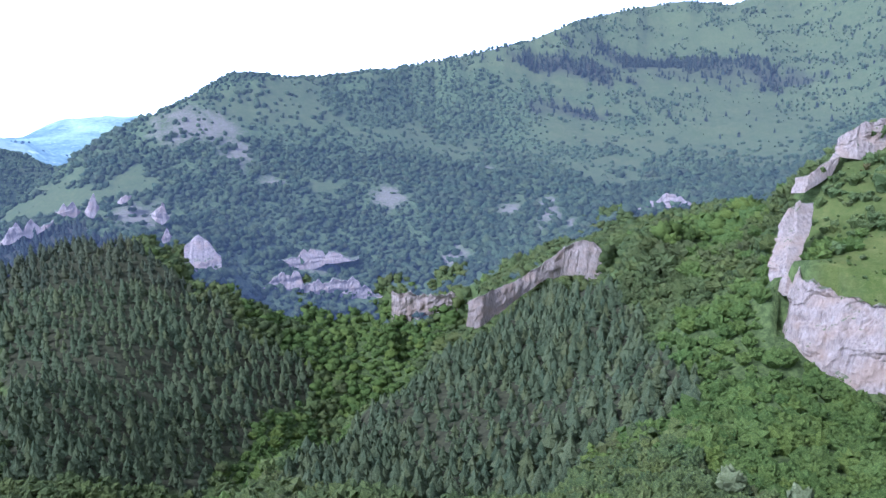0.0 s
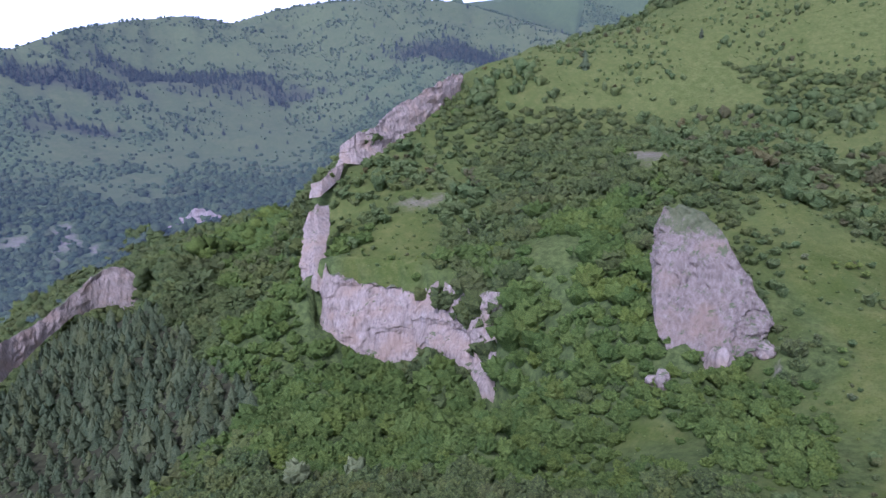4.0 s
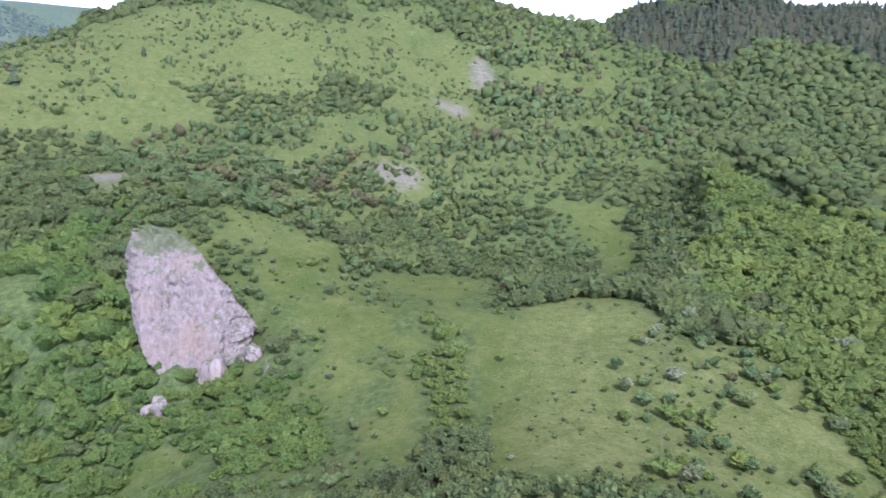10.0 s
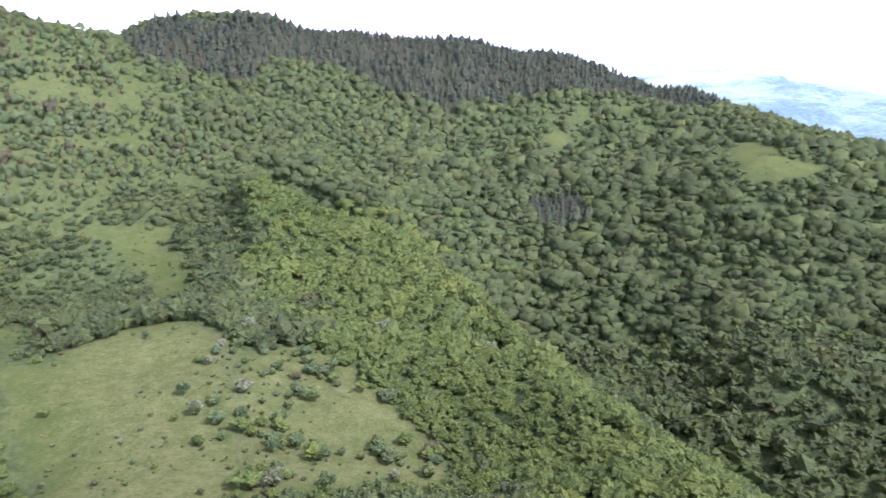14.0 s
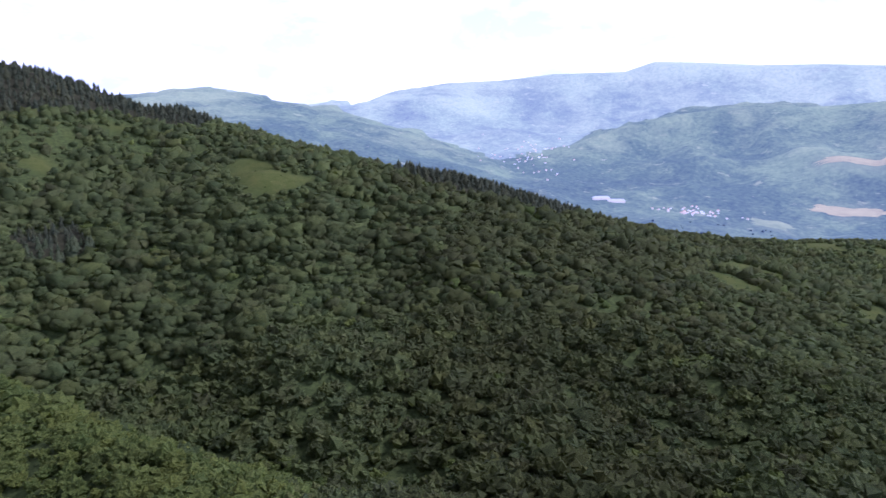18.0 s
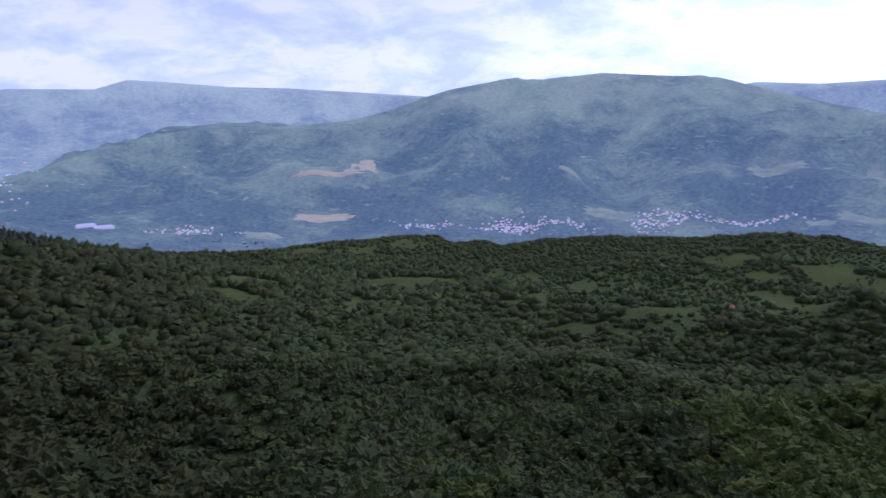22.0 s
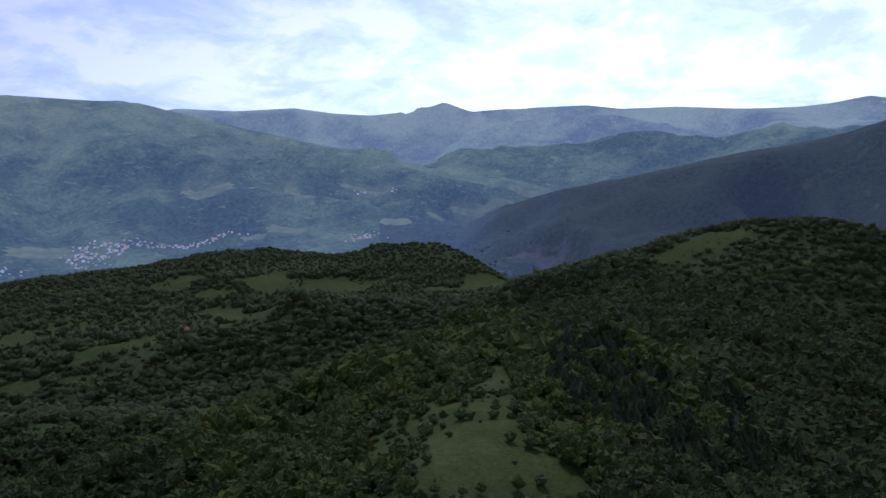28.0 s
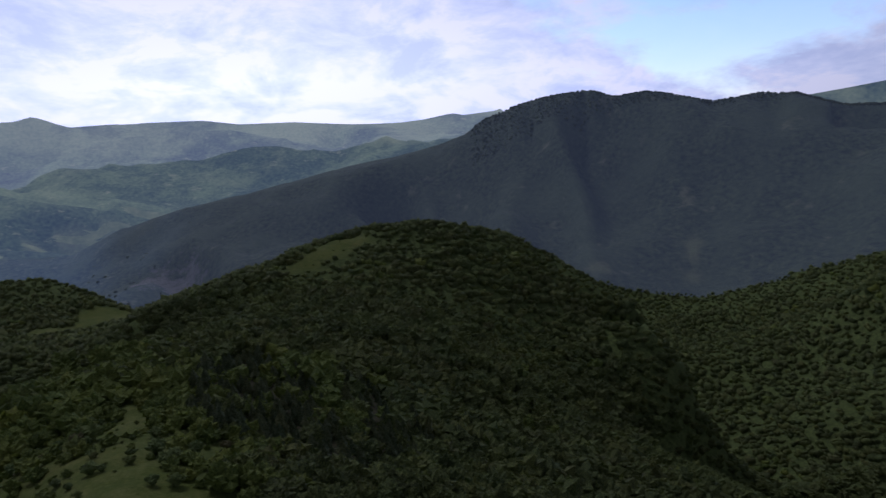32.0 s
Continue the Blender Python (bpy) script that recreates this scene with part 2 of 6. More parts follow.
def leaf_look(name, dark, mid, light, glow=None, russet=0.4):
    k = Look(name, 0.75, 0.08)
    who = k.t.nodes.new("ShaderNodeObjectInfo").outputs["Random"]
    leaf = k.t.nodes.new("ShaderNodeNewGeometry").outputs["Random Per Island"]
    v = k.calc("FRACT", k.calc("ADD", k.attr("tint"), who))
    kind = k.calc("FRACT", k.calc("MULTIPLY", v, 7.31))
    shade_ = k.calc("ADD", k.calc("MULTIPLY", v, 0.78), k.calc("MULTIPLY", leaf, 0.22))
    c = k.ramp(shade_, [(0.05, dark), (0.5, mid), (0.95, light)])
    # trees of other kinds: some yellower, some bluer
    gold = (mid[0] * 1.45, mid[1] * 1.20, mid[2] * 0.85)
    cool = (mid[0] * 0.76, mid[1] * 0.86, mid[2] * 0.95)
    c = k.mix(k.ramp(kind, [(0.70, (0, 0, 0)), (0.98, (0.75, 0.75, 0.75))]), c, gold)
    c = k.mix(k.ramp(kind, [(0.02, (0.8, 0.8, 0.8)), (0.32, (0, 0, 0))]), c, cool)
    dusky = (mid[1] * 0.92, mid[1] * 0.80, mid[2] * 1.05)
    wild = k.calc("FRACT", k.calc("MULTIPLY", v, 13.7))
    c = k.mix(k.ramp(wild, [(0.80, (0, 0, 0)), (0.96, (russet * 1.3, russet * 1.3, russet * 1.3))]), c, dusky)
    c = k.mix(k.ramp(k.noise(0.011, 5), [(0.42, (0, 0, 0)), (0.62, (0.45, 0.45, 0.45))]), c, k.mix(0.5, dark, mid))
    c = k.mix(k.ramp(k.noise(0.03, 4, 0.6, (1.0, 1.3, 1.0)), [(0.50, (0, 0, 0)), (0.66, (0.4, 0.4, 0.4))]), c, light)
    brown = k.mix(0.5, mid, (mid[1] * 1.05, mid[1] * 0.9, mid[2] * 1.15))
    c = k.mix(k.ramp(k.noise(0.02, 5, 0.7), [(0.46, (0, 0, 0)), (0.62, (russet, russet, russet))]), c, brown)
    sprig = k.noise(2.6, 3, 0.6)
    # noise hollows coloured darker, as shade between sprigs, and its tops lighter
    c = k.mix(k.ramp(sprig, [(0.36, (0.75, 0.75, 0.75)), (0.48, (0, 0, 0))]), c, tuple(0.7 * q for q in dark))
    c = k.mix(k.ramp(sprig, [(0.51, (0, 0, 0)), (0.64, (0.7, 0.7, 0.7))]), c, tuple(1.2 * q for q in light))
    k.colour(c).bump(sprig, 0.9, 0.7)
    k.let_through(c, 0.28)
    # glow is a haze tint that far foliage emits
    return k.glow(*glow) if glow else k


# haze tint and strength; materials given one emit it as painted haze
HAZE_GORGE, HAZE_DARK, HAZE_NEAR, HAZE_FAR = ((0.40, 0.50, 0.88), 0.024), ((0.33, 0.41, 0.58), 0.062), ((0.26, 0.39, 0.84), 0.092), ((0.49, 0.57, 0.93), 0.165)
GROUND_LOOK = ground_look("meadow_and_forest_floor")
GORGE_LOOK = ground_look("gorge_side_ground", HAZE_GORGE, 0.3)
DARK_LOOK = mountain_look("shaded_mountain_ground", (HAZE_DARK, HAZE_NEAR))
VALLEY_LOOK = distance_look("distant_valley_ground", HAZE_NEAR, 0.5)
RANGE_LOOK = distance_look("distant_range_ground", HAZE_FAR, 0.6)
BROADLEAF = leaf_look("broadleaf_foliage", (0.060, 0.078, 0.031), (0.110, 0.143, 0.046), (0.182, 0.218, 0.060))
# broadleaf colours darkened and browned to paint the shade of some slopes
SHADY_LEAF = leaf_look("shade_darkened_foliage", (0.052, 0.062, 0.025), (0.092, 0.112, 0.037), (0.150, 0.172, 0.048))
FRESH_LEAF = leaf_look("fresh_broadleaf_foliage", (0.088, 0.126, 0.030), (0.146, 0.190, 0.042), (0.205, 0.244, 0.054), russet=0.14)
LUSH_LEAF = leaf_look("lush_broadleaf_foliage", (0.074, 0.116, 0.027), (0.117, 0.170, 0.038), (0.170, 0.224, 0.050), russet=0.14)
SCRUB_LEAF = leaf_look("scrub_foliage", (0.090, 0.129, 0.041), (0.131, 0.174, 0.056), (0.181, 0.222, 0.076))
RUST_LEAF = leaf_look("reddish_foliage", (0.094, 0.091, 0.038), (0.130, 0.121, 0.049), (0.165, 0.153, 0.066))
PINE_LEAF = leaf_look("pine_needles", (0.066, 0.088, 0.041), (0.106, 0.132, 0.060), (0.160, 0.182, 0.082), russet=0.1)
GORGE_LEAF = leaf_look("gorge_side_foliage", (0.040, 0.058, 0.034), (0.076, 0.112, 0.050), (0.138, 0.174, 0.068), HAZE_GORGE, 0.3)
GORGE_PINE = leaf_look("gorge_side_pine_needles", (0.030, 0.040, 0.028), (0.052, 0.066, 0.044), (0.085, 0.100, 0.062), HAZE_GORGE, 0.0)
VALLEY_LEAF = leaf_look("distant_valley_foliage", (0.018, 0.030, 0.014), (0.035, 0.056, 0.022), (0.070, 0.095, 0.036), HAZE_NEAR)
# darker leaf colours for the shaded mountain, with its haze as emission
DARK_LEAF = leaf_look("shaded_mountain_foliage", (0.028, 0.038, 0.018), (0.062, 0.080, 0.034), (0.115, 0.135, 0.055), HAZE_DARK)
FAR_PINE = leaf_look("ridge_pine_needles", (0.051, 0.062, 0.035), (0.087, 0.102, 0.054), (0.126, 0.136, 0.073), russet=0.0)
# ---------------------------------------------------------------- the lie of the land
# Control heights of the land, fitted to the camera's view, all as (bearing in degrees, distance in metres, height
# against the eye in metres, fall): fall > 0 marks a crest, behind which the ground drops by that many degrees.
GROUND = {}
GROUND["gorge_far_slope"] = [
    (-32.5,1000,-132,6), (-28.2,1080,-87,6), (-23.7,1150,-29,6), (-15.3,1250,40,5), (-7.6,1400,36,4), (1.3,1600,62,4),
    (7.1,1750,103,4), (13.5,2000,179,4), (11.1,2100,174,4), (15.1,2200,204,4), (22.2,2300,206,4), (28.0,2300,263,4),
    (22.1,2200,204,4), (30.4,2300,265,3), (34.4,2350,285,3), (41.5,2400,256,3), (48.1,2500,279,3), (54.7,2600,276,3),
    (-27.4,720,-111,0), (-19.8,620,-130,0), (-6.0,850,-119,0), (-12.4,1000,-62,0), (5.7,1150,-88,0), (16.7,1250,-82,0),
]
GROUND["gorge_far_slope_more"] = [
    (26.4,1450,-49,0), (26.2,1800,63,0), (-3.4,1200,-37,0), (20.9,1500,-28,0), (26.0,1150,-109,0), (33.5,1600,40,0),
    (42.3,2000,147,0),
]
GROUND["gorge"] = [
    (-8.8,690,-175,0), (-16.1,650,-162,0), (15.9,720,-123,0), (-1.3,640,-187,0), (-11.5,500,-217,0), (-6.8,560,-202,0),
    (-15.6,410,-204,0), (-19.8,330,-190,0), (1.5,520,-188,0), (-29.5,620,-116,0), (-26.6,470,-146,0), (-32.0,330,-162,0),
    (-21.9,430,-177,0), (-33.8,400,-144,0), (-32.9,510,-131,0), (3.5,440,-148,0), (-1.6,380,-154,5), (-7.7,325,-153,5),
    (-14.9,275,-149,5), (-18.9,250,-147,5), (10.6,560,-126,0), (6.4,540,-148,0), (10.2,430,-137,0), (5.3,300,-139,0),
]
GROUND["gorge_more"] = [
    (-4.0,265,-146,0), (10.2,210,-127,0), (19.3,330,-120,0), (17.0,400,-112,0), (15.6,480,-123,0), (21.1,430,-95,0),
    (24.2,470,-74,0), (23.8,240,-105,0),
]
GROUND["cliff_foot"] = [
    (26.3,290,-86,0), (29.3,275,-102,0), (32.2,262,-106,0), (35.5,255,-102,0), (39.7,240,-104,0), (41.5,228,-111,0),
    (25.7,310,-82,0), (23.1,380,-105,0), (24.4,480,-77,0), (32.3,212,-102,0), (26.0,235,-97,0), (20.5,300,-94,0), (18.1,430,-82,0),
    (44.2,150,-91,0), (31.8,165,-97,0), (21.0,180,-94,0), (45.6,215,-95,0),
]
GROUND["cliff_top"] = [
    (26.7,302,-71,0), (28.6,288,-76,0), (33.3,276,-79,0), (37.4,266,-78,0), (42.0,252,-80,0), (42.8,238,-87,0), (31.4,310,-68,0),
    (36.1,345,-56,0), (40.4,305,-66,0), (35.5,400,-42,0), (45.2,310,-60,0), (45.5,430,-31,0), (54.6,470,-18,0), (27.7,385,-50,5),
    (30.5,440,-31,5), (34.5,490,-18,5), (39.5,560,6,5), (45.8,650,35,5), (52.5,720,55,5), (56.8,760,81,5),
]
GROUND["hill"] = [
    (54.6,700,68,5), (61.4,740,104,4), (71.8,780,125,4), (83.0,760,85,4), (87.2,750,69,4), (90.4,800,64,4), (50.2,520,14,0),
    (67.2,500,-8,0), (76.2,640,46,0), (54.5,345,-35,0), (41.7,368,-45,0), (67.0,385,-42,0), (75.5,400,-44,0), (62.3,310,-46,0),
    (66.8,275,-57,0), (76.2,255,-71,0), (70.4,210,-70,0), (74.3,188,-71,0), (80.6,152,-72,0), (66.3,170,-78,0), (59.1,140,-76,0),
    (73.7,115,-70,0), (42.8,150,-79,0), (47.9,210,-78,0),
]
GROUND["hill_more"] = [
    (44.7,260,-63,0), (50.9,225,-69,0),
]
GROUND["knoll_meadow"] = [
    (95.4,235,-71,0), (99.4,180,-71,0), (97.1,122,-65,0), (87.4,110,-62,0), (78.2,215,-66,0), (91.3,410,-71,0), (93.3,340,-82,0),
    (82.6,370,-83,0), (75.4,400,-49,0), (83.1,580,-1,0), (77.3,660,35,0), (98.3,540,-32,0), (105.0,440,-62,0), (77.4,290,-75,0),
    (102.8,500,-50,0), (112.0,420,-77,0), (119.0,360,-89,3), (122.4,300,-94,4), (128.4,222,-92,6), (134.9,180,-84,8),
    (140.1,150,-78,8), (112.1,255,-82,0), (117.0,180,-80,0), (122.0,140,-78,0),
]
GROUND["knoll_meadow_more"] = [
    (107.2,160,-75,0),
]
GROUND["forest_hill"] = [
    (87.1,800,72,4), (90.2,830,69,4), (94.5,800,82,4), (98.3,780,90,4), (102.2,800,90,4), (107.5,840,85,4), (111.9,860,81,4),
    (116.3,880,77,4), (122.7,920,61,4), (127.9,940,46,4), (132.5,930,21,4), (138.2,900,-3,4), (123.4,500,-110,0), (130.2,430,-143,0),
    (136.5,370,-152,0), (121.0,630,-64,0), (116.4,720,-18,0), (132.9,720,-44,0), (137.1,530,-88,0), (98.5,660,12,0),
    (144.0,850,-31,4), (150.8,830,-57,4), (159.6,800,-85,4), (167.7,780,-111,4),
]
GROUND["forest_hill_more"] = [
    (140.8,600,-48,0), (151.1,480,-121,0), (160.5,340,-140,0), (151.4,290,-150,0),
]
GROUND["near_spur"] = [
    (131.7,195,-84,8), (139.5,165,-87,8), (146.5,140,-83,8), (145.1,128,-69,8), (160.5,118,-70,8), (187.9,125,-66,7),
    (197.5,155,-70,7), (206.3,172,-72,7), (215.0,185,-72,7), (221.5,205,-72,7), (230.1,225,-73,5), (226.2,150,-64,0),
    (238.5,105,-49,0), (212.2,125,-68,0), (243.0,98,-50,0), (243.3,120,-51,0), (240.6,137,-53,0), (244.5,165,-56,0),
    (248.5,235,-69,0), (253.4,330,-81,0), (258.2,430,-85,0), (222.1,160,-58,7), (233.7,250,-76,7), (239.2,320,-86,6),
]
GROUND["near_spur_more"] = [
    (244.9,420,-98,5), (248.7,480,-96,4),
]
GROUND["end_knoll"] = [
    (262.8,540,-66,3), (266.8,560,-62,3), (271.6,560,-68,3), (275.7,560,-87,4), (280.4,570,-113,5), (259.1,500,-78,0),
    (262.6,142,-67,0), (255.5,180,-66,0), (267.3,300,-89,0), (276.1,240,-108,0), (279.2,430,-129,0), (274.3,260,-112,0),
    (279.0,200,-108,0), (281.1,600,-117,4), (285.6,545,-142,5), (287.3,470,-154,5), (287.6,395,-158,5), (290.7,315,-154,4),
    (289.9,900,-264,0), (288.9,700,-264,0), (292.6,470,-237,0), (300.2,580,-204,0), (302.6,430,-198,0), (296.3,900,-228,0),
]
GROUND["end_knoll_more"] = [
    (301.8,1000,-166,0), (292.3,1150,-243,0), (298.3,700,-218,0),
]
GROUND["valley_side"] = [
    (173.3,500,-126,0), (180.1,390,-137,0), (183.6,250,-122,0), (192.5,800,-183,0), (218.4,640,-166,0), (200.8,950,-205,0),
    (223.6,760,-181,0), (232.1,950,-194,0), (202.5,540,-177,0), (192.9,390,-150,0), (212.1,500,-174,0), (225.9,540,-162,0),
    (159.6,250,-137,0), (141.6,360,-122,0), (164.7,370,-139,0), (155.4,480,-106,0), (191.2,820,-190,0), (187.6,520,-161,0),
    (179.2,300,-150,0), (195.7,380,-154,0), (212.6,600,-156,0), (226.6,720,-177,0), (206.8,430,-144,0), (219.9,540,-176,0),
]
GROUND["valley_side_more"] = [
    (236.9,620,-153,0), (226.8,620,-135,0),
]
GROUND["low_hill"] = [
    (169.6,1000,-159,3), (178.6,1150,-187,3), (187.1,1250,-206,3), (173.8,1150,-194,3), (181.1,1250,-211,3), (191.0,1300,-215,3),
    (200.9,1300,-213,3), (211.2,1250,-206,3), (223.4,1250,-186,3), (228.8,1250,-183,3), (218.5,1250,-184,3), (224.2,1250,-181,3),
    (233.3,1200,-193,3), (238.0,1150,-170,3), (240.8,1100,-186,3), (244.5,1000,-209,3),
]
GROUND["dark_mountain"] = [
    (257.6,2300,-120,3), (263.5,2300,-69,3), (269.5,2200,-20,3), (273.7,2000,48,3), (276.8,1950,79,3), (280.8,1900,97,3),
    (283.4,1900,80,3), (285.5,1900,86,3), (290.8,1900,57,3), (293.9,1900,67,3), (296.8,1950,52,3), (299.3,2000,29,3),
    (252.8,2500,-172,2), (249.1,2600,-214,2), (245.3,2700,-279,2), (242.5,2700,-324,2), (283.8,1550,-123,0), (292.1,1500,-123,0),
    (270.2,1750,-153,0), (281.1,1200,-229,0), (289.0,1200,-256,0), (247.1,1500,-267,0), (256.3,1500,-219,0), (299.5,1500,-93,0),
]
GROUND["dark_mountain_more"] = [
    (241.0,2300,-395,0), (249.4,2400,-184,0), (235.4,2500,-379,0),
]
GROUND["far_valley"] = [
    (174.0,2500,-349,0), (185.2,2700,-354,0), (200.0,2500,-392,0), (212.1,2600,-364,0), (225.5,2600,-356,0), (235.3,2500,-370,0),
    (162.2,3000,-232,0), (169.6,2600,-310,0), (237.4,3000,-348,0), (243.9,3400,-331,0), (247.6,3800,-289,0), (-31.4,3200,-285,0),
    (156.7,2500,-227,0), (178.6,2500,-347,0),
]
GROUND["valley_mountain"] = [
    (194.2,4100,150,2), (200.0,4100,234,2), (209.0,4100,256,2), (216.6,4100,213,2), (220.9,4100,113,2), (225.1,4000,30,2),
    (231.1,3900,-77,1), (237.4,3800,-168,1), (231.2,3800,-76,1), (238.4,3700,-177,1), (207.6,3500,-79,0), (174.0,3900,-22,1),
    (180.5,4000,0,1), (188.4,4050,5,1), (168.2,3700,-116,1), (185.6,3300,-172,0), (221.1,3200,-205,0), (229.4,3000,-257,0),
    (200.1,2900,-290,0), (174.1,3400,-191,0),
]
GROUND["far_ranges"] = [
    (299.3,3100,109,2), (301.4,3100,132,2), (-31.7,4300,-176,0), (-28.1,4700,-100,0), (-22.5,4700,-91,0), (132.8,3900,99,1),
    (137.8,3900,143,1), (141.4,3600,66,1), (147.4,3500,8,1), (154.1,3300,-114,1), (148.7,4700,96,0), (152.6,4700,170,0),
    (163.3,4700,195,0), (169.6,4700,222,0), (172.2,4700,281,0), (178.3,4700,249,0), (184.4,4700,216,0), (191.9,4700,193,0),
    (190.0,4700,202,0), (228.3,4700,189,0), (234.6,4700,139,0), (238.3,4700,184,0), (218.7,4700,211,0), (227.9,4700,204,0),
]
GROUND["far_ranges_more"] = [
    (233.1,4700,154,0), (237.7,4600,201,0), (242.7,4700,150,0), (253.7,4750,152,0), (261.9,4750,127,0), (269.2,4750,126,0),
    (244.9,4300,34,0), (253.8,4000,-125,0), (301.3,2100,22,3),
]

# columns of each limestone crag: bearing, distance and height of its brow, then of its foot
CRAGS = {}
CRAGS["cliff"] = [
    (27.08, 303, -74.7, 26.30, 291, -96.9), (28.16, 296, -78.1, 27.45, 286, -99.1), (30.20, 290, -81.6, 29.87, 278, -106.4), (32.81, 285, -82.7, 32.26, 272, -109.2), (35.05, 280, -82.5, 34.57, 270, -108.5), (36.93, 276, -78.9, 35.84, 268, -101.3), (38.77, 268, -77.8, 37.66, 258, -102.6), (40.16, 258, -76.5, 39.62, 246, -104.5), (41.30, 252, -76.2, 40.68, 236, -108.1), (43.68, 242, -75.9, 41.74, 231, -111.9),
]
CRAGS["pillar"] = [
    (25.92, 322, -65.3, 25.74, 314, -72.5), (26.34, 325, -59.4, 25.90, 312, -78.1), (26.87, 329, -55.6, 26.33, 309, -78.7), (27.42, 333, -53.2, 26.80, 305, -79.0), (27.79, 333, -55.2, 27.24, 303, -79.3),
]
CRAGS["fin"] = [
    (54.71, 234, -51.5, 54.80, 230, -53.5), (54.95, 228, -44.5, 54.83, 216, -61.4), (55.51, 226, -39.0, 55.26, 208, -64.0), (56.67, 227, -40.2, 56.45, 204, -69.0), (58.51, 227, -42.4, 57.80, 202, -73.6), (59.67, 225, -45.7, 58.62, 200, -75.6), (60.84, 221, -51.3, 59.35, 199, -78.4), (61.78, 217, -56.6, 60.21, 199, -79.0), (62.59, 214, -60.3, 61.46, 202, -76.7), (63.69, 213, -67.1, 62.85, 206, -76.1), (64.49, 212, -70.2, 64.25, 209, -74.0),
]
CRAGS["rim_crag"] = [
    (30.14, 398, -32.5, 29.96, 394, -38.7), (31.10, 408, -24.1, 31.22, 402, -38.8), (32.72, 418, -21.8, 32.74, 412, -36.5), (33.76, 434, -13.4, 34.10, 428, -31.9), (35.45, 450, -7.3, 35.78, 444, -24.8), (37.23, 470, -0.6, 36.86, 462, -17.7), (38.81, 495, 6.1, 38.46, 486, -10.1), (40.00, 520, 8.4, 39.85, 512, -0.2),
]
CRAGS["rim_step"] = [
    (27.72, 368, -48.3, 27.54, 364, -53.5), (28.63, 378, -43.4, 28.43, 372, -50.0), (30.05, 392, -38.5, 29.68, 386, -45.4),
]
CRAGS["gorge_crag"] = [(2.4,446,-140.4,2.16,441,-152.5), (3.07,450,-136.7,2.74,444,-153.5), (4.52,470,-137.6,4.48,462,-150.0), (6.66,492,-135.4,6.49,486,-145.3), (8.89,512,-127.5,8.75,506,-137.3), (10.26,524,-121.2,10.01,516,-140.0), (10.95,528,-117.8,10.63,518,-142.1), (11.61,530,-116.0,11.66,518,-146.0), (12.64,532,-120.5,12.74,520,-147.9), (13.62,534,-130.7,13.68,526,-144.1), (14.49,536,-141.0,14.44,530,-144.7)]
CRAGS["gorge_wall"] = [(-4.51,599,-174.4,-4.63,596,-196.0), (-3.95,599,-175.8,-4.09,596,-203.8), (-3.22,599,-175.7,-3.37,596,-204.3), (-1.31,599,-178.9,-1.41,596,-202.2), (0.62,599,-178.7,0.54,596,-201.0), (2.06,599,-181.4,1.98,596,-206.8), (2.62,599,-187.3,2.56,596,-209.1)]
CRAGS["gorge_band"] = [(-17.09,653,-171.4,-17.13,650,-175.5), (-16.28,653,-164.9,-16.4,650,-178.1), (-13.82,653,-165.9,-13.9,650,-176.0), (-11.9,653,-166.4,-12.02,650,-182.1), (-9.66,653,-170.4,-9.8,650,-191.3), (-6.87,653,-176.3,-6.99,650,-196.9), (-5.09,653,-181.7,-5.18,650,-197.3), (-4.49,653,-185.0,-4.55,650,-196.6)]
CRAGS["upper_band"] = [(-13.65,693,-153.1,-13.7,690,-159.9), (-11.74,693,-153.5,-11.86,690,-169.5), (-9.51,693,-157.5,-9.56,690,-164.4), (-7.02,693,-161.6,-7.05,690,-166.1)]
CRAGS["white_crag"] = [(-21.05,622,-129.6,-21.11,616,-134.1), (-20.4,630,-121.1,-20.62,612,-137.9), (-19.57,636,-115.2,-19.9,608,-140.9), (-18.82,632,-123.5,-19.05,610,-142.5), (-18.28,626,-133.0,-18.4,614,-143.3), (-17.76,622,-141.4,-17.79,617,-143.3)]
CRAGS["slope_crag_a"] = [(-32.61,738,-106.6,-32.81,735,-122.9), (-31.9,738,-104.2,-32.08,735,-119.1), (-31.2,738,-103.3,-31.35,735,-115.2), (-30.49,738,-102.4,-30.66,735,-116.5), (-29.75,738,-99.4,-29.9,735,-112.5), (-29.16,738,-95.0,-29.31,735,-108.2)]
CRAGS["slope_crag_b"] = [(-29.06,773,-96.9,-29.14,770,-103.6), (-28.33,773,-89.6,-28.5,770,-105.2), (-27.64,773,-92.9,-27.79,770,-107.5), (-27.39,773,-97.8,-27.48,770,-106.3)]
CRAGS["slope_crag_c"] = [(-27.15,768,-99.2,-27.24,765,-107.6), (-26.53,768,-89.9,-26.71,765,-107.3), (-26.16,768,-97.8,-26.22,765,-103.6)]
CRAGS["slope_crag_d"] = [(-24.91,783,-96.9,-24.96,780,-102.2), (-24.18,783,-85.1,-24.32,780,-99.7), (-23.86,783,-88.9,-23.94,780,-96.7)]
CRAGS["slope_crag_e"] = [(-22.65,723,-99.4,-22.76,720,-110.4), (-21.95,723,-98.1,-22.11,720,-114.1), (-21.4,723,-108.2,-21.46,720,-113.8)]
CRAGS["slope_crag_f"] = [(-22.21,693,-115.5,-22.36,690,-130.4), (-21.69,693,-112.0,-21.88,690,-131.1), (-21.22,693,-114.7,-21.36,690,-128.1)]
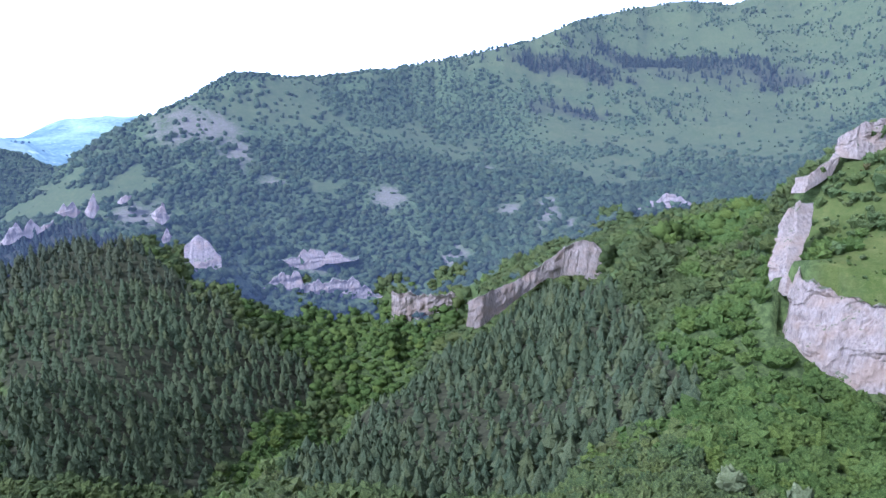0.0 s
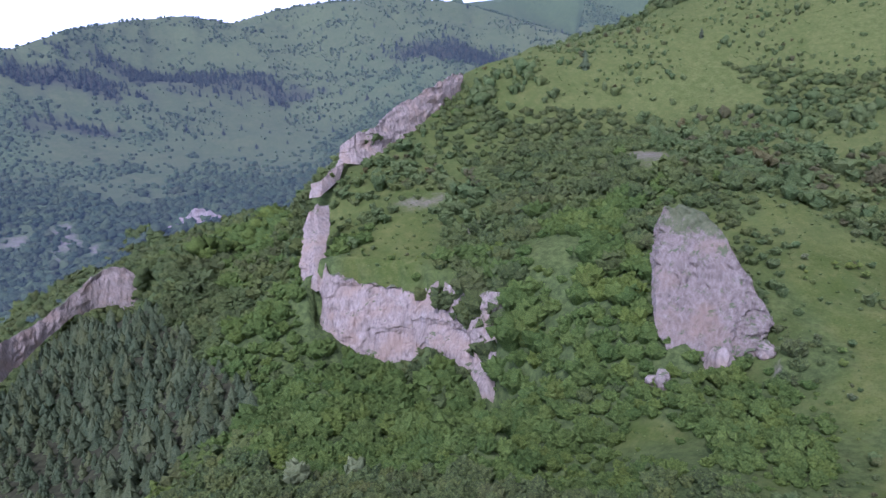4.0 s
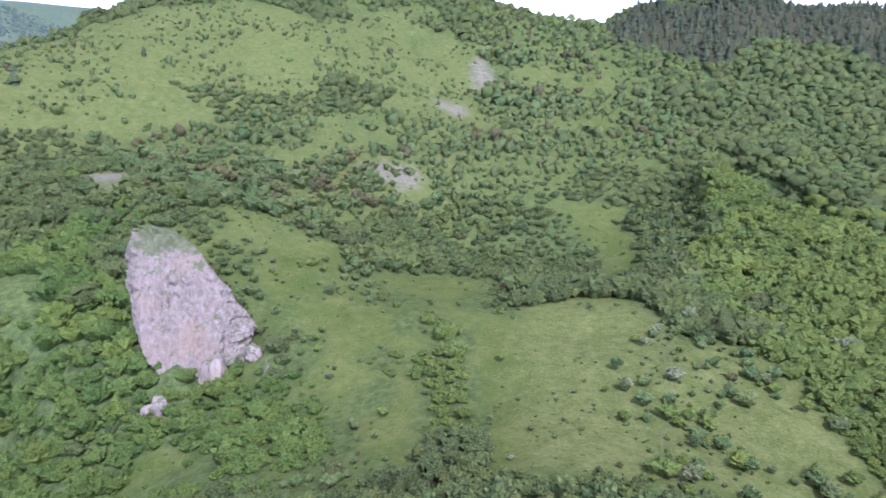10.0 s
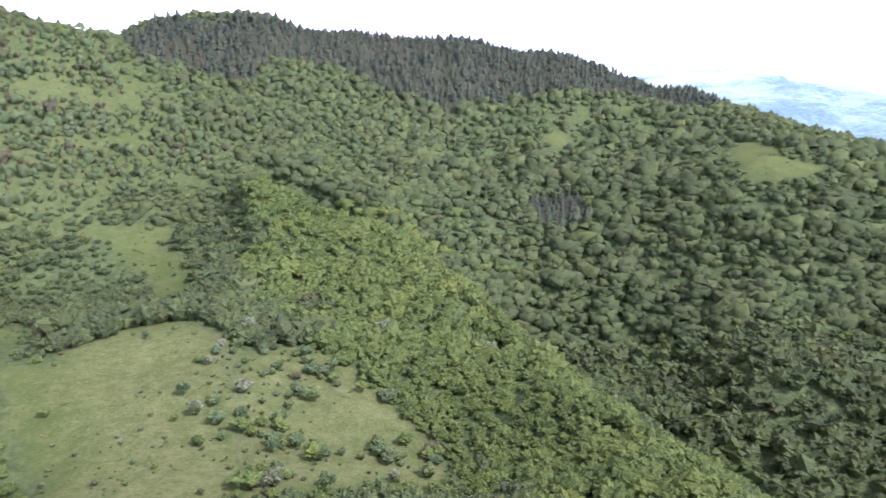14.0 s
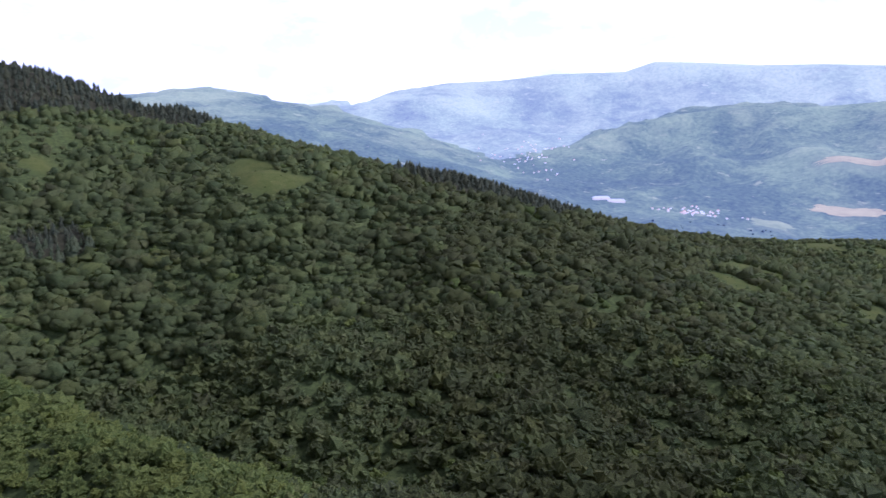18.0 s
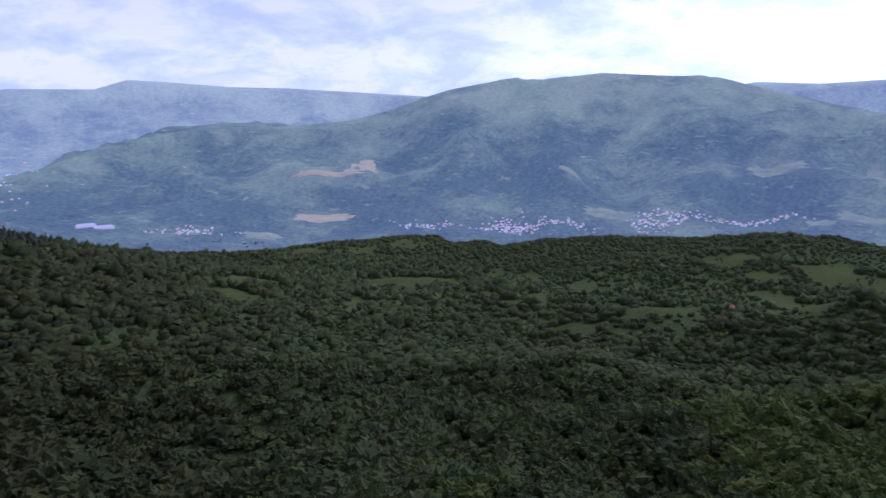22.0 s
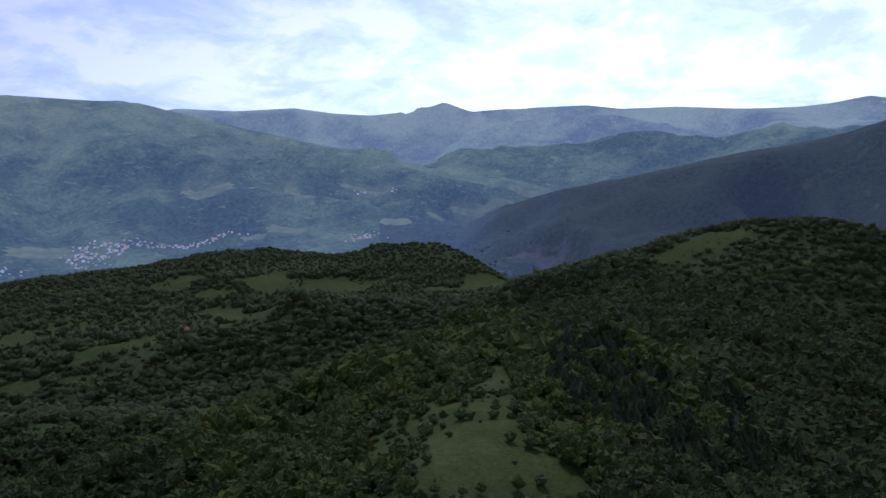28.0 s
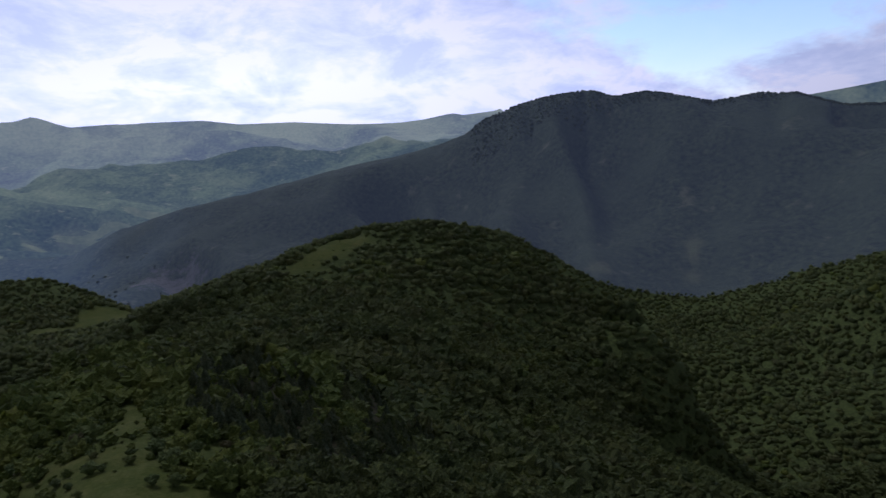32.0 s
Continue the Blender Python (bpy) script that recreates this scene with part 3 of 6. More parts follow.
CRAGS["ledge_crag"] = [(15.55,725,-118.6,15.57,722,-131.4), (16.37,725,-116.8,16.39,722,-127.8), (18.16,725,-112.7,18.18,722,-123.6), (19.42,725,-112.5,19.45,722,-122.7), (20.27,725,-118.0,20.28,722,-123.7)]
CRAGS["far_crag"] = [(298.51,1833,-21.3,298.52,1830,-33.9), (299.38,1833,-25.0,299.4,1830,-42.5), (300.41,1833,-33.8,300.44,1830,-51.1), (301.62,1833,-43.9,301.64,1830,-58.5)]

# crests that stand against what lies behind: bearing, distance, height against the eye
CRESTS = {}
CRESTS["gorge_skyline"] = [
    (-32.5, 1017, -134), (-30.1, 1041, -103), (-28.6, 1073, -87), (-26.5, 1103, -62), (-24.5, 1137, -41), (-22.5, 1176, -27), (-20.5, 1215, -13), (-18.4, 1247, 8), (-16.2, 1271, 34), (-15.1, 1296, 38), (-11.1, 1334, 30), (-7.6, 1387, 32), (-3.2, 1451, 43), (1.3, 1521, 60), (5.8, 1592, 84), (7.3, 1666, 96), (10.2, 1756, 132), (11.1, 1865, 151), (15.1, 1984, 181), (18.9, 2090, 204), (22.2, 2162, 190), (25.4, 2193, 229), (29.2, 2200, 249), (34.4, 2196, 259), (39.0, 2181, 240), (41.5, 2143, 209), (45.0, 2087, 163), (48.5, 2040, 118),
]
CRESTS["gorge_back_ridge"] = [
    (39.8, 2900, 312), (44.2, 2900, 328), (49.4, 2900, 324), (50.7, 2900, 321), (54.7, 2900, 307), (55.9, 2900, 304),
]
CRESTS["hill_skyline"] = [
    (45.8, 649, 30), (48.5, 664, 37), (51.6, 687, 46), (53.4, 712, 55), (54.6, 732, 70), (56.0, 746, 72), (57.1, 759, 83), (61.4, 770, 94), (67.4, 777, 101), (74.0, 777, 100), (80.5, 772, 91), (82.7, 765, 91), (84.3, 759, 82), (87.2, 755, 70), (89.8, 754, 62), (92.2, 756, 60),
]
CRESTS["forest_skyline"] = [
    (92.2, 800, 60), (93.8, 799, 73), (95.1, 797, 81), (96.9, 793, 85), (102.1, 790, 86), (105.6, 794, 72), (109.1, 806, 67), (115.7, 826, 63), (118.5, 851, 62), (120.3, 874, 57), (122.8, 885, 47), (124.1, 889, 49), (126.1, 900, 48), (127.4, 914, 40), (131.0, 923, 18), (132.7, 926, 7), (135.3, 924, 3), (137.9, 913, -13), (143.2, 895, -39), (151.5, 873, -75), (156.0, 854, -80), (160.4, 839, -96), (164.8, 825, -116), (168.5, 809, -128), (169.9, 793, -129), (172.7, 783, -135),
]
CRESTS["low_hill_skyline"] = [
    (172.7, 1091, -183), (177.4, 1143, -199), (181.6, 1205, -210), (186.1, 1250, -210), (190.5, 1278, -209), (194.7, 1295, -208), (196.3, 1303, -226), (198.7, 1305, -220), (200.0, 1304, -229), (202.5, 1301, -224), (203.7, 1296, -218), (206.5, 1286, -212), (211.2, 1273, -206), (214.9, 1261, -204), (219.0, 1253, -192), (222.5, 1246, -186), (225.4, 1238, -186), (229.1, 1222, -200), (231.4, 1199, -199), (233.8, 1173, -181), (237.5, 1146, -175), (239.3, 1115, -174), (241.1, 1076, -185), (243.8, 1038, -208), (245.2, 1014, -218),
]
CRESTS["end_knoll_skyline"] = [
    (239.9, 488, -133), (244.7, 500, -110), (249.4, 517, -101), (253.8, 532, -92), (258.1, 542, -80), (260.2, 549, -76), (263.3, 554, -70), (266.0, 558, -68), (268.9, 561, -68), (272.9, 563, -76), (275.7, 563, -87), (278.4, 560, -101), (281.6, 556, -119), (284.7, 551, -138), (286.4, 545, -154), (288.2, 542, -175),
]
CRESTS["dark_mountain_skyline"] = [
    (241.1, 2678, -344), (244.8, 2643, -262), (249.4, 2584, -204), (253.8, 2515, -166), (258.0, 2453, -124), (262.0, 2396, -84), (265.8, 2334, -59), (269.3, 2259, -26), (271.5, 2171, 4), (272.8, 2083, 40), (275.0, 2016, 66), (276.4, 1975, 81), (279.1, 1946, 97), (281.3, 1922, 102), (283.4, 1907, 80), (285.1, 1901, 91), (286.8, 1900, 85), (289.2, 1900, 66), (290.8, 1901, 56), (293.5, 1908, 71), (296.1, 1925, 66), (297.9, 1950, 47), (299.3, 1975, 34), (301.6, 1990, 32),
]
CRESTS["valley_mountain_skyline"] = [
    (165.6, 3350, -170), (168.3, 3440, -110), (170.8, 3530, -66), (173.8, 3606, -33), (177.9, 3700, -6), (183.7, 3800, -7), (188.1, 3896, 17), (191.4, 3980, 72), (194.2, 4038, 141), (196.1, 4073, 181), (200.4, 4091, 233), (204.0, 4098, 230), (208.1, 4100, 258), (212.1, 4098, 236), (216.6, 4085, 213), (219.2, 4041, 160), (222.2, 3965, 97), (226.6, 3878, 18), (231.1, 3791, -55), (235.7, 3698, -148), (240.2, 3606, -221), (243.7, 3543, -267),
]
CRESTS["far_range_west"] = [
    (148.3, 4740, 20), (151.4, 4740, 125), (155.8, 4740, 180), (160.1, 4740, 190), (164.3, 4740, 225), (169.7, 4740, 227), (171.9, 4740, 284), (174.8, 4740, 270), (179.2, 4740, 242), (183.2, 4740, 234), (188.0, 4740, 209), (196.1, 4740, 161), (200.0, 4740, 130),
]
CRESTS["front_range_west"] = [
    (131.0, 3900, 104), (133.6, 3896, 107), (137.4, 3871, 138), (139.4, 3796, 118), (143.3, 3678, 57), (146.9, 3556, 16), (151.4, 3450, -68), (155.9, 3356, -148), (159.5, 3293, -204),
]
CRESTS["far_range_south"] = [
    (212.0, 4740, 120), (219.2, 4740, 213), (223.4, 4740, 190), (227.9, 4740, 202), (231.0, 4740, 161), (233.9, 4740, 142), (236.0, 4740, 155), (237.3, 4740, 189), (239.5, 4740, 181), (241.8, 4740, 146), (244.9, 4740, 159), (251.1, 4740, 164), (253.7, 4740, 133), (257.9, 4740, 134), (261.9, 4740, 107), (265.7, 4740, 100), (268.2, 4740, 117), (270.5, 4740, 150), (271.4, 4740, 135), (274.1, 4740, 155),
]
CRESTS["mid_range_south"] = [
    (235.7, 4380, -71), (238.5, 4380, -98), (240.3, 4380, -57), (242.6, 4380, 16), (244.9, 4380, 70), (249.4, 4380, 92), (252.9, 4380, 93), (255.9, 4380, 42), (257.8, 4380, 9), (259.2, 4380, 1), (261.2, 4380, -113),
]
CRESTS["back_right_ridge"] = [
    (296.8, 3100, 97), (299.3, 3100, 115), (301.5, 3100, 133),
]
CRESTS["green_spur"] = [
    (101.1, 421, -45), (106.0, 408, -65), (110.8, 386, -72), (114.4, 359, -81), (118.1, 332, -90), (120.0, 306, -96), (122.8, 283, -100), (125.8, 259, -106), (129.2, 232, -105), (132.0, 211, -100), (134.1, 198, -99), (136.6, 190, -101), (138.8, 180, -98), (142.5, 167, -96), (148.0, 156, -94),
]
CRESTS["near_spur_crest"] = [
    (192.6, 154, -76), (199.4, 159, -73), (207.3, 168, -75), (211.6, 176, -77), (216.9, 186, -76), (219.1, 203, -81), (225.9, 229, -83), (233.2, 265, -87), (238.9, 298, -89),
]


def smooth_noise(x, y, seed):
    """Value noise in the plan, -1 to 1."""
    xi, yi = np.floor(x), np.floor(y)
    u, v = x - xi, y - yi
    u, v = u * u * u * (u * (6 * u - 15) + 10), v * v * v * (v * (6 * v - 15) + 10)

    def lattice(a, b):
        h = np.sin(a * 127.1 + b * 311.7 + seed * 74.7) * 43758.5453
        return 2 * (h - np.floor(h)) - 1

    low = lattice(xi, yi) * (1 - u) + lattice(xi + 1, yi) * u
    high = lattice(xi, yi + 1) * (1 - u) + lattice(xi + 1, yi + 1) * u
    return low * (1 - v) + high * v


def fbm(x, y, size, seed, octaves=4):
    total, gain = 0, 1.0
    for k in range(octaves):
        total = total + gain * smooth_noise(x / size + 13.7 * k, y / size - 9.1 * k, seed + k)
        size, gain = size * 0.5, gain * 0.5
    return total


def step(a, b, v):
    v = np.clip((v - a) / (b - a), 0, 1)
    return v * v * (3 - 2 * v)


def land_knots():
    rows = []
    for group in GROUND.values():
        for bearing, distance, height, fall in group:
            if distance > 4250:
                height, distance = height * 4800 / distance, 4800.0
            height -= 0.0 if distance > 1500 else 7.5 if fall and distance > 600 else 3.5
            height += 12.0 if 1840 < distance < 2600 and bearing > 240 and fall else 0.0
            rows.append((bearing, distance, height))
            if fall:
                back = distance * (1.22 if distance < 3000 else 1.07)
                tilt = math.atan2(height, distance) - radians(fall)
                rows.append((bearing, back, back * math.tan(tilt)))
    for k in range(18):
        rows.append((k * 20.0 - 40.0, 16.0, -58.0))
        rows.append((k * 20.0 - 40.0, 45.0, -58.0 - 4 * abs(math.sin(radians(k * 20 - 40 - 60)))))
    for bearing in (302, 312, 322):
        rows += [(bearing, 200, -130), (bearing, 420, -190), (bearing, 800, -160), (bearing, 1500, -60), (bearing, 2200, 20), (bearing, 3000, -60), (bearing, 4700, -60)]
    for bearing in (60, 75, 90, 105, 120, 135):
        rows += [(bearing, 1300, -60), (bearing, 2200, -120), (bearing, 4700, -100)]
    rows += [(-20, 2200, -250), (-10, 3000, -120), (0, 3200, -60), (20, 4000, 0), (40, 4200, 60), (0, 4700, -100), (30, 4700, 0), (50, 4700, 0)]
    return np.array(rows, float)


def land_solver():
    knots = land_knots()
    u, v, z = np.radians(knots[:, 0]), np.log(knots[:, 1]), knots[:, 2]
    u = np.concatenate([u, u + 2 * math.pi, u - 2 * math.pi])
    v, z = np.tile(v, 3), np.tile(z, 3)
    keep = (u > radians(-110)) & (u < radians(400))
    u, v, z = u[keep], v[keep], z[keep]
    d = np.sqrt((u[:, None] - u) ** 2 + (v[:, None] - v) ** 2 + 1e-4)
    n = len(u)
    a = np.zeros((n + 1, n + 1))
    a[:n, :n], a[:n, n], a[n, :n] = -d - 0.004 * np.eye(n), 1, 1
    w = np.linalg.solve(a, np.append(z, 0.0))
    return u, v, w


# far shoulders (h > 0) and gullies (h < 0): bearing, distance, height, half width, half depth
SHOULDERS = [
    (237.2, 4650, 52, 190, 220), (244.7, 4050, 115, 620, 130), (233.7, 3920, 65, 150, 120), (228.4, 3750, 55, 330, 150), (222.4, 4400, 35, 420, 150),
    (248.8, 4450, 45, 380, 130), (241.1, 3600, 45, 260, 110), (204.9, 3300, 70, 95, 420), (196.8, 3250, 60, 100, 380), (210.3, 3350, -55, 85, 420),
    (201.3, 3200, -35, 70, 330), (214.8, 3250, 50, 90, 380), (219.2, 3350, -40, 75, 350), (223.5, 3150, 45, 90, 330), (191.2, 3400, -40, 90, 330),
    (185.9, 3200, 40, 110, 300), (160.8, 3700, 60, 200, 120), (177.8, 4250, 60, 260, 150), (169.6, 4100, -40, 140, 200), (183.3, 4400, 45, 180, 120),
    (154.4, 4300, 50, 260, 140),
]
KNOT_U, KNOT_V, KNOT_W = land_solver()
AZ0, AZ_N = radians(-58), 860
R0, R1, R_N = 17.0, 4880.0, 250
AZ_STEP, R_STEP = 2 * math.pi / AZ_N, math.log(R1 / R0) / (R_N - 1)


def land_grid():
    """Heights on a grid of bearings and distances that grow in proportion."""
    az = AZ0 + AZ_STEP * np.arange(AZ_N)
    lr = math.log(R0) + R_STEP * np.arange(R_N)
    z = np.empty((R_N, AZ_N))
    n = len(KNOT_U)
    du = (az[:, None] - KNOT_U) ** 2 + 1e-4
    for j in range(R_N):
        d = np.sqrt(du + (lr[j] - KNOT_V) ** 2)
        z[j] = -d @ KNOT_W[:n] + KNOT_W[n]
    r = np.exp(lr)[:, None] + 0 * az
    x, y = r * np.sin(az), r * np.cos(az)
    z += fbm(x, y, 26, 3) * 1.1 * step(40, 120, r)
    z += fbm(x, y, 90, 8) * 2.6 * step(150, 500, r)
    rough = step(900, 1800, r) * (1 + 0.8 * step(250, 258, np.degrees(az) % 360) * (1 - step(2300, 2600, r)))
    high_ = step(2500, 3300, r)
    z += (0.36 - np.abs(fbm(x, y, 420, 5, 5))) * 34 * rough + (0.36 - np.abs(fbm(x, y, 900, 15, 4))) * 150 * high_ * (1 - step(3350, 3800, r)) * step(166, 176, np.degrees(az)) * (1 - step(238, 250, np.degrees(az))) + fbm(x, y, 150, 6) * 6 * rough - 7 * rough
    b = np.where(np.degrees(az) < -45, np.degrees(az) + 360, np.degrees(az))
    spurs = step(238, 252, b) * step(1050, 1350, r) * (1 - step(1750, 1950, r))
    z += (0.14 - smooth_noise(b / 6 + 0.5 * fbm(x, y, 500, 61, 3), r / 900, 62) ** 2) * 150 * spurs
    folds = step(236, 246, b) * step(2900, 3300, r) * (1 - step(4050, 4350, r))
    z += (0.30 - np.abs(fbm(x, y, 900, 63, 4))) * 95 * folds
    z += (0.30 - np.abs(fbm(x, y, 650, 64, 4))) * 60 * step(3700, 4150, r) * (1 - step(4450, 4680, r)) * step(150, 160, b)
    for bearing, distance, tall, wide, deep in SHOULDERS:
        s, c = math.sin(radians(bearing)), math.cos(radians(bearing))
        u, v = x * s + y * c - distance, x * c - y * s
        z += tall * np.exp(-0.5 * ((u / deep) ** 2 + (v / wide) ** 2))
    b = np.where(np.degrees(az) > 325, np.degrees(az) - 360, np.degrees(az))
    for rows in CRESTS.values():
        q = np.array(rows, float)
        ins = np.where((b > q[0, 0] - 2) & (b < q[-1, 0] + 2))[0]
        ease = step(q[0, 0] - 2, q[0, 0], b[ins]) * (1 - step(q[-1, 0], q[-1, 0] + 2, b[ins]))
        far, top = np.interp(b[ins], q[:, 0], q[:, 1]), np.interp(b[ins], q[:, 0], q[:, 2])
        lr_, zz = np.log(r[:, 0]), z[:, ins]
        j = (np.log(far / R0) / R_STEP).astype(int)
        now = zz[j, np.arange(len(ins))]
        reach = (lr_[:, None] - np.log(far)) / np.where(far > 4200, 0.025, np.where(far > 3000, 0.045, 0.13))
        zz = zz + ease * (top - now) * np.exp(-reach * reach)
        rr = r[:, ins]
        sill = rr * top / far - np.where(rr < far, 0.03 * (far - rr), 0.07 * (rr - far))
        near = np.where(far < 450, 0.45, np.where(far > 3000, 0.985, 0.82)) * far
        sill = sill + 3.0 * np.maximum(near - rr, 0) + 2.0 * np.maximum(rr - np.where(far > 3000, 1.03, 1.25) * far, 0) + 900 * (1 - ease)
        z[:, ins] = np.where(rr > np.where(far > 3000, 1.0, 0.85) * near, np.minimum(zz, sill), zz)
    for rows in CRAGS.values():
        q = np.array(rows, float)
        b = np.degrees(az) + np.where(np.degrees(az) - q[0, 3] > 180, -360, 0)
        inside = np.where((b >= q[:, 3].min() - 0.1) & (b <= q[:, 3].max() + 0.1))[0]
        order = np.argsort(q[:, 3])
        front, low, brow = (np.interp(b[inside], q[order, 3], q[order, k]) for k in (4, 5, 1))
        rr = r[:, inside]
        gap = np.maximum(brow + 3 - front, 6.0)
        limit = np.where(rr < front, low - 0.5 - 0.3 * (front - rr), low - 1.0)
        cut = (rr > front - 0.10 * front) & (rr < front + gap)
        z[:, inside] = np.where(cut, np.minimum(z[:, inside], limit), z[:, inside])
    return az, r, x, y, z


_, LAND_R, LAND_X, LAND_Y, LAND_Z = land_grid()


def height(x, y):
    """The ground's height at places of the plan."""
    r = np.clip(np.hypot(x, y), R0, R1 * 0.999)
    a = np.mod(np.arctan2(x, y) - AZ0, 2 * math.pi) / AZ_STEP
    b = np.log(r / R0) / R_STEP
    i, j = np.floor(a).astype(int), np.clip(np.floor(b).astype(int), 0, R_N - 2)
    fa, fb = a - i, b - j
    i0, i1 = i % AZ_N, (i + 1) % AZ_N
    z0 = LAND_Z[j, i0] * (1 - fa) + LAND_Z[j, i1] * fa
    z1 = LAND_Z[j + 1, i0] * (1 - fa) + LAND_Z[j + 1, i1] * fa
    return z0 * (1 - fb) + z1 * fb

# ---------------------------------------------------------------- what grows where
# patches of the plan as (bearing, distance, half depth, half width)
MEADOWS = [
    (16.3, 1198, 42, 58), (21.2, 1316, 29, 53), (14.4, 1076, 26, 39), (23.9, 1444, 28, 70), (12.3, 1351, 25, 88), (6.1, 1455, 17, 106),
    (19.6, 1500, 29, 85), (289.2, 1319, 49, 16), (289.2, 1221, 20, 15), (282.2, 1194, 18, 14), (54.9, 166, 8, 7), (63.6, 302, 13, 15),
    (66.2, 249, 14, 10), (59.7, 283, 11, 14), (10.2, 1449, 31, 70), (11.3, 1218, 71, 79), (257.3, 912, 193, 43), (247.8, 107, 5, 5),
]
SCRUB = [
    (33.8, 350, 34, 46),
    (90.4,562,113,63), (50.2,526,137,140), (62.8,546,97,153), (76.2,591,123,82), (66.9,376,77,98), (45.6,472,96,93),
    (54.7,551,57,108), (64.4,272,38,32), (71.2,163,37,24), (83.7,180,47,48), (79.8,514,94,57), (81.0,244,56,26),
    (14.5,1589,213,596), (24.3,1932,113,780), (26.9,1929,344,526), (236.5,142,35,16), (243.2,143,32,15), (71.9,406,74,64),
    (72.6,236,49,36), (229.0,920,45,90), (22.6,1490,111,319), (21.3,1448,129,236), (10.2,2026,234,491), (20.2,1877,91,303),
]
SCRUB += [
    (22.5,1390,189,160), (43.6,1891,492,306), (63.8,618,57,98),
]
PINES = [
    (17.8, 1617, 85, 191), (10.2, 1326, 42, 75), (22.6, 1595, 24, 154), (10.6, 1495, 54, 145), (39.2, 1750, 77, 157), (21.1, 1615, 74, 154),
]
SCREES = [
    (36.1,350,9,17), (41.1,320,6,16), (-18.7,1025,78,70), (-16.0,952,63,23), (-4.2,851,33,24), (8.8,773,82,17),
    (3.5,979,16,22), (0.7,700,27,20), (-10.6,689,11,28), (5.6,807,27,20), (10.6,703,35,8), (-13.6,872,13,21),
    (-23.8,776,56,32), (75.5,416,18,20), (54.5,363,26,11), (80.6,543,17,18), (83.2,614,29,15), (64.5,194,5,2),
    (54.1,361,24,13), (75.4,405,14,19), (247.3,1702,146,79),
]
THICKETS = [
    (48.6, 268, 44, 19), (45.7, 232, 11, 15), (52.1, 197, 14, 10), (75.7, 241, 15, 14), (83.7, 243, 21, 12), (80.6, 163, 29, 7),
    (81, 194, 11, 5), (74.3, 191, 4, 3), (76.5, 185, 2, 3), (67.4, 201, 16, 7), (62.3, 170, 14, 15), (68.7, 151, 17, 9),
    (55.1, 146, 15, 21), (73.2, 168, 9, 7), (60.4, 297, 7, 10), (80.1, 165, 29, 8), (77.3, 211, 9, 8), (76, 239, 12, 15),
    (74.2, 189, 4, 6), (78.3, 178, 3, 6), (72.7, 169, 3, 7),
]
BRUSH = [
    (93.3,534,84,70), (88.2,651,78,47), (32.8,331,16,16), (41.8,405,47,66), (39.1,330,28,21), (32.0,407,45,28),
    (47.7,429,44,93), (43.5,477,21,57), (60.3,431,40,53), (72.5,390,30,37), (79.0,352,35,35), (63.5,411,49,76),
    (52.3,366,67,27), (62.8,243,23,13), (83.0,454,41,44), (87.1,571,55,37), (51.2,313,25,15), (38.4,283,11,11),
    (215.2,772,118,159), (62.5,198,18,6), (60.2,265,11,19), (67.7,305,23,27), (87.4,442,30,50), (71.4,269,18,19),
]
FRESH = [
    (233.0, 185, 95, 45),
    (240.3,143,32,28), (252.8,205,47,35), (239.6,145,33,20), (225.2,154,40,25), (48.6,270,53,22), (57.0,157,24,26),
    (117.1,148,37,31), (104.6,120,13,12), (116.9,248,64,50), (109.7,412,97,54), (128.7,153,30,22), (118.5,279,73,75),
    (131.6,145,38,29), (32.2,216,45,59), (49.7,228,38,22), (48.1,225,29,46), (61.3,165,32,34), (25.7,278,71,44),
    (22.4,528,106,40), (-8.3,576,80,67), (-14.6,377,113,32), (228.3,189,49,51), (232.0,184,48,42), (243.5,171,40,26),
]
FRESH += [
    (78.7,164,28,13), (79.6,208,48,23), (239.1,311,81,38), (140.7,214,77,48), (232.6,143,33,27),
]
FIELDS = [
    (189.0,3226,154,63), (186.3,3033,20,147), (185.6,2738,37,119), (221.1,3207,46,109), (205.7,2976,20,43), (227.3,3365,93,33),
    (228.2,3065,126,43), (226.7,2714,34,72), (243.9,3409,19,110), (246.2,3519,27,85), (241.5,3396,14,82), (235.5,2767,45,56),
    (208.9,2738,47,88), (233.2,3472,13,126), (180.8,2495,41,60), (239.0,3325,16,54), (224.1,2665,26,43),
]
TOWNS = [
    (202.8,2553,32,155), (200.5,2625,60,53), (212.4,2679,59,65), (214.7,2681,36,119), (220.3,2722,26,99), (194.6,2590,40,59),
    (232.7,2613,48,63), (235.7,2546,20,66), (175.7,2490,21,90), (233.2,3462,17,126), (162.4,3221,265,143), (175.9,2524,22,57),
    (168.9,2587,22,46), (193.8,2582,27,84),
]

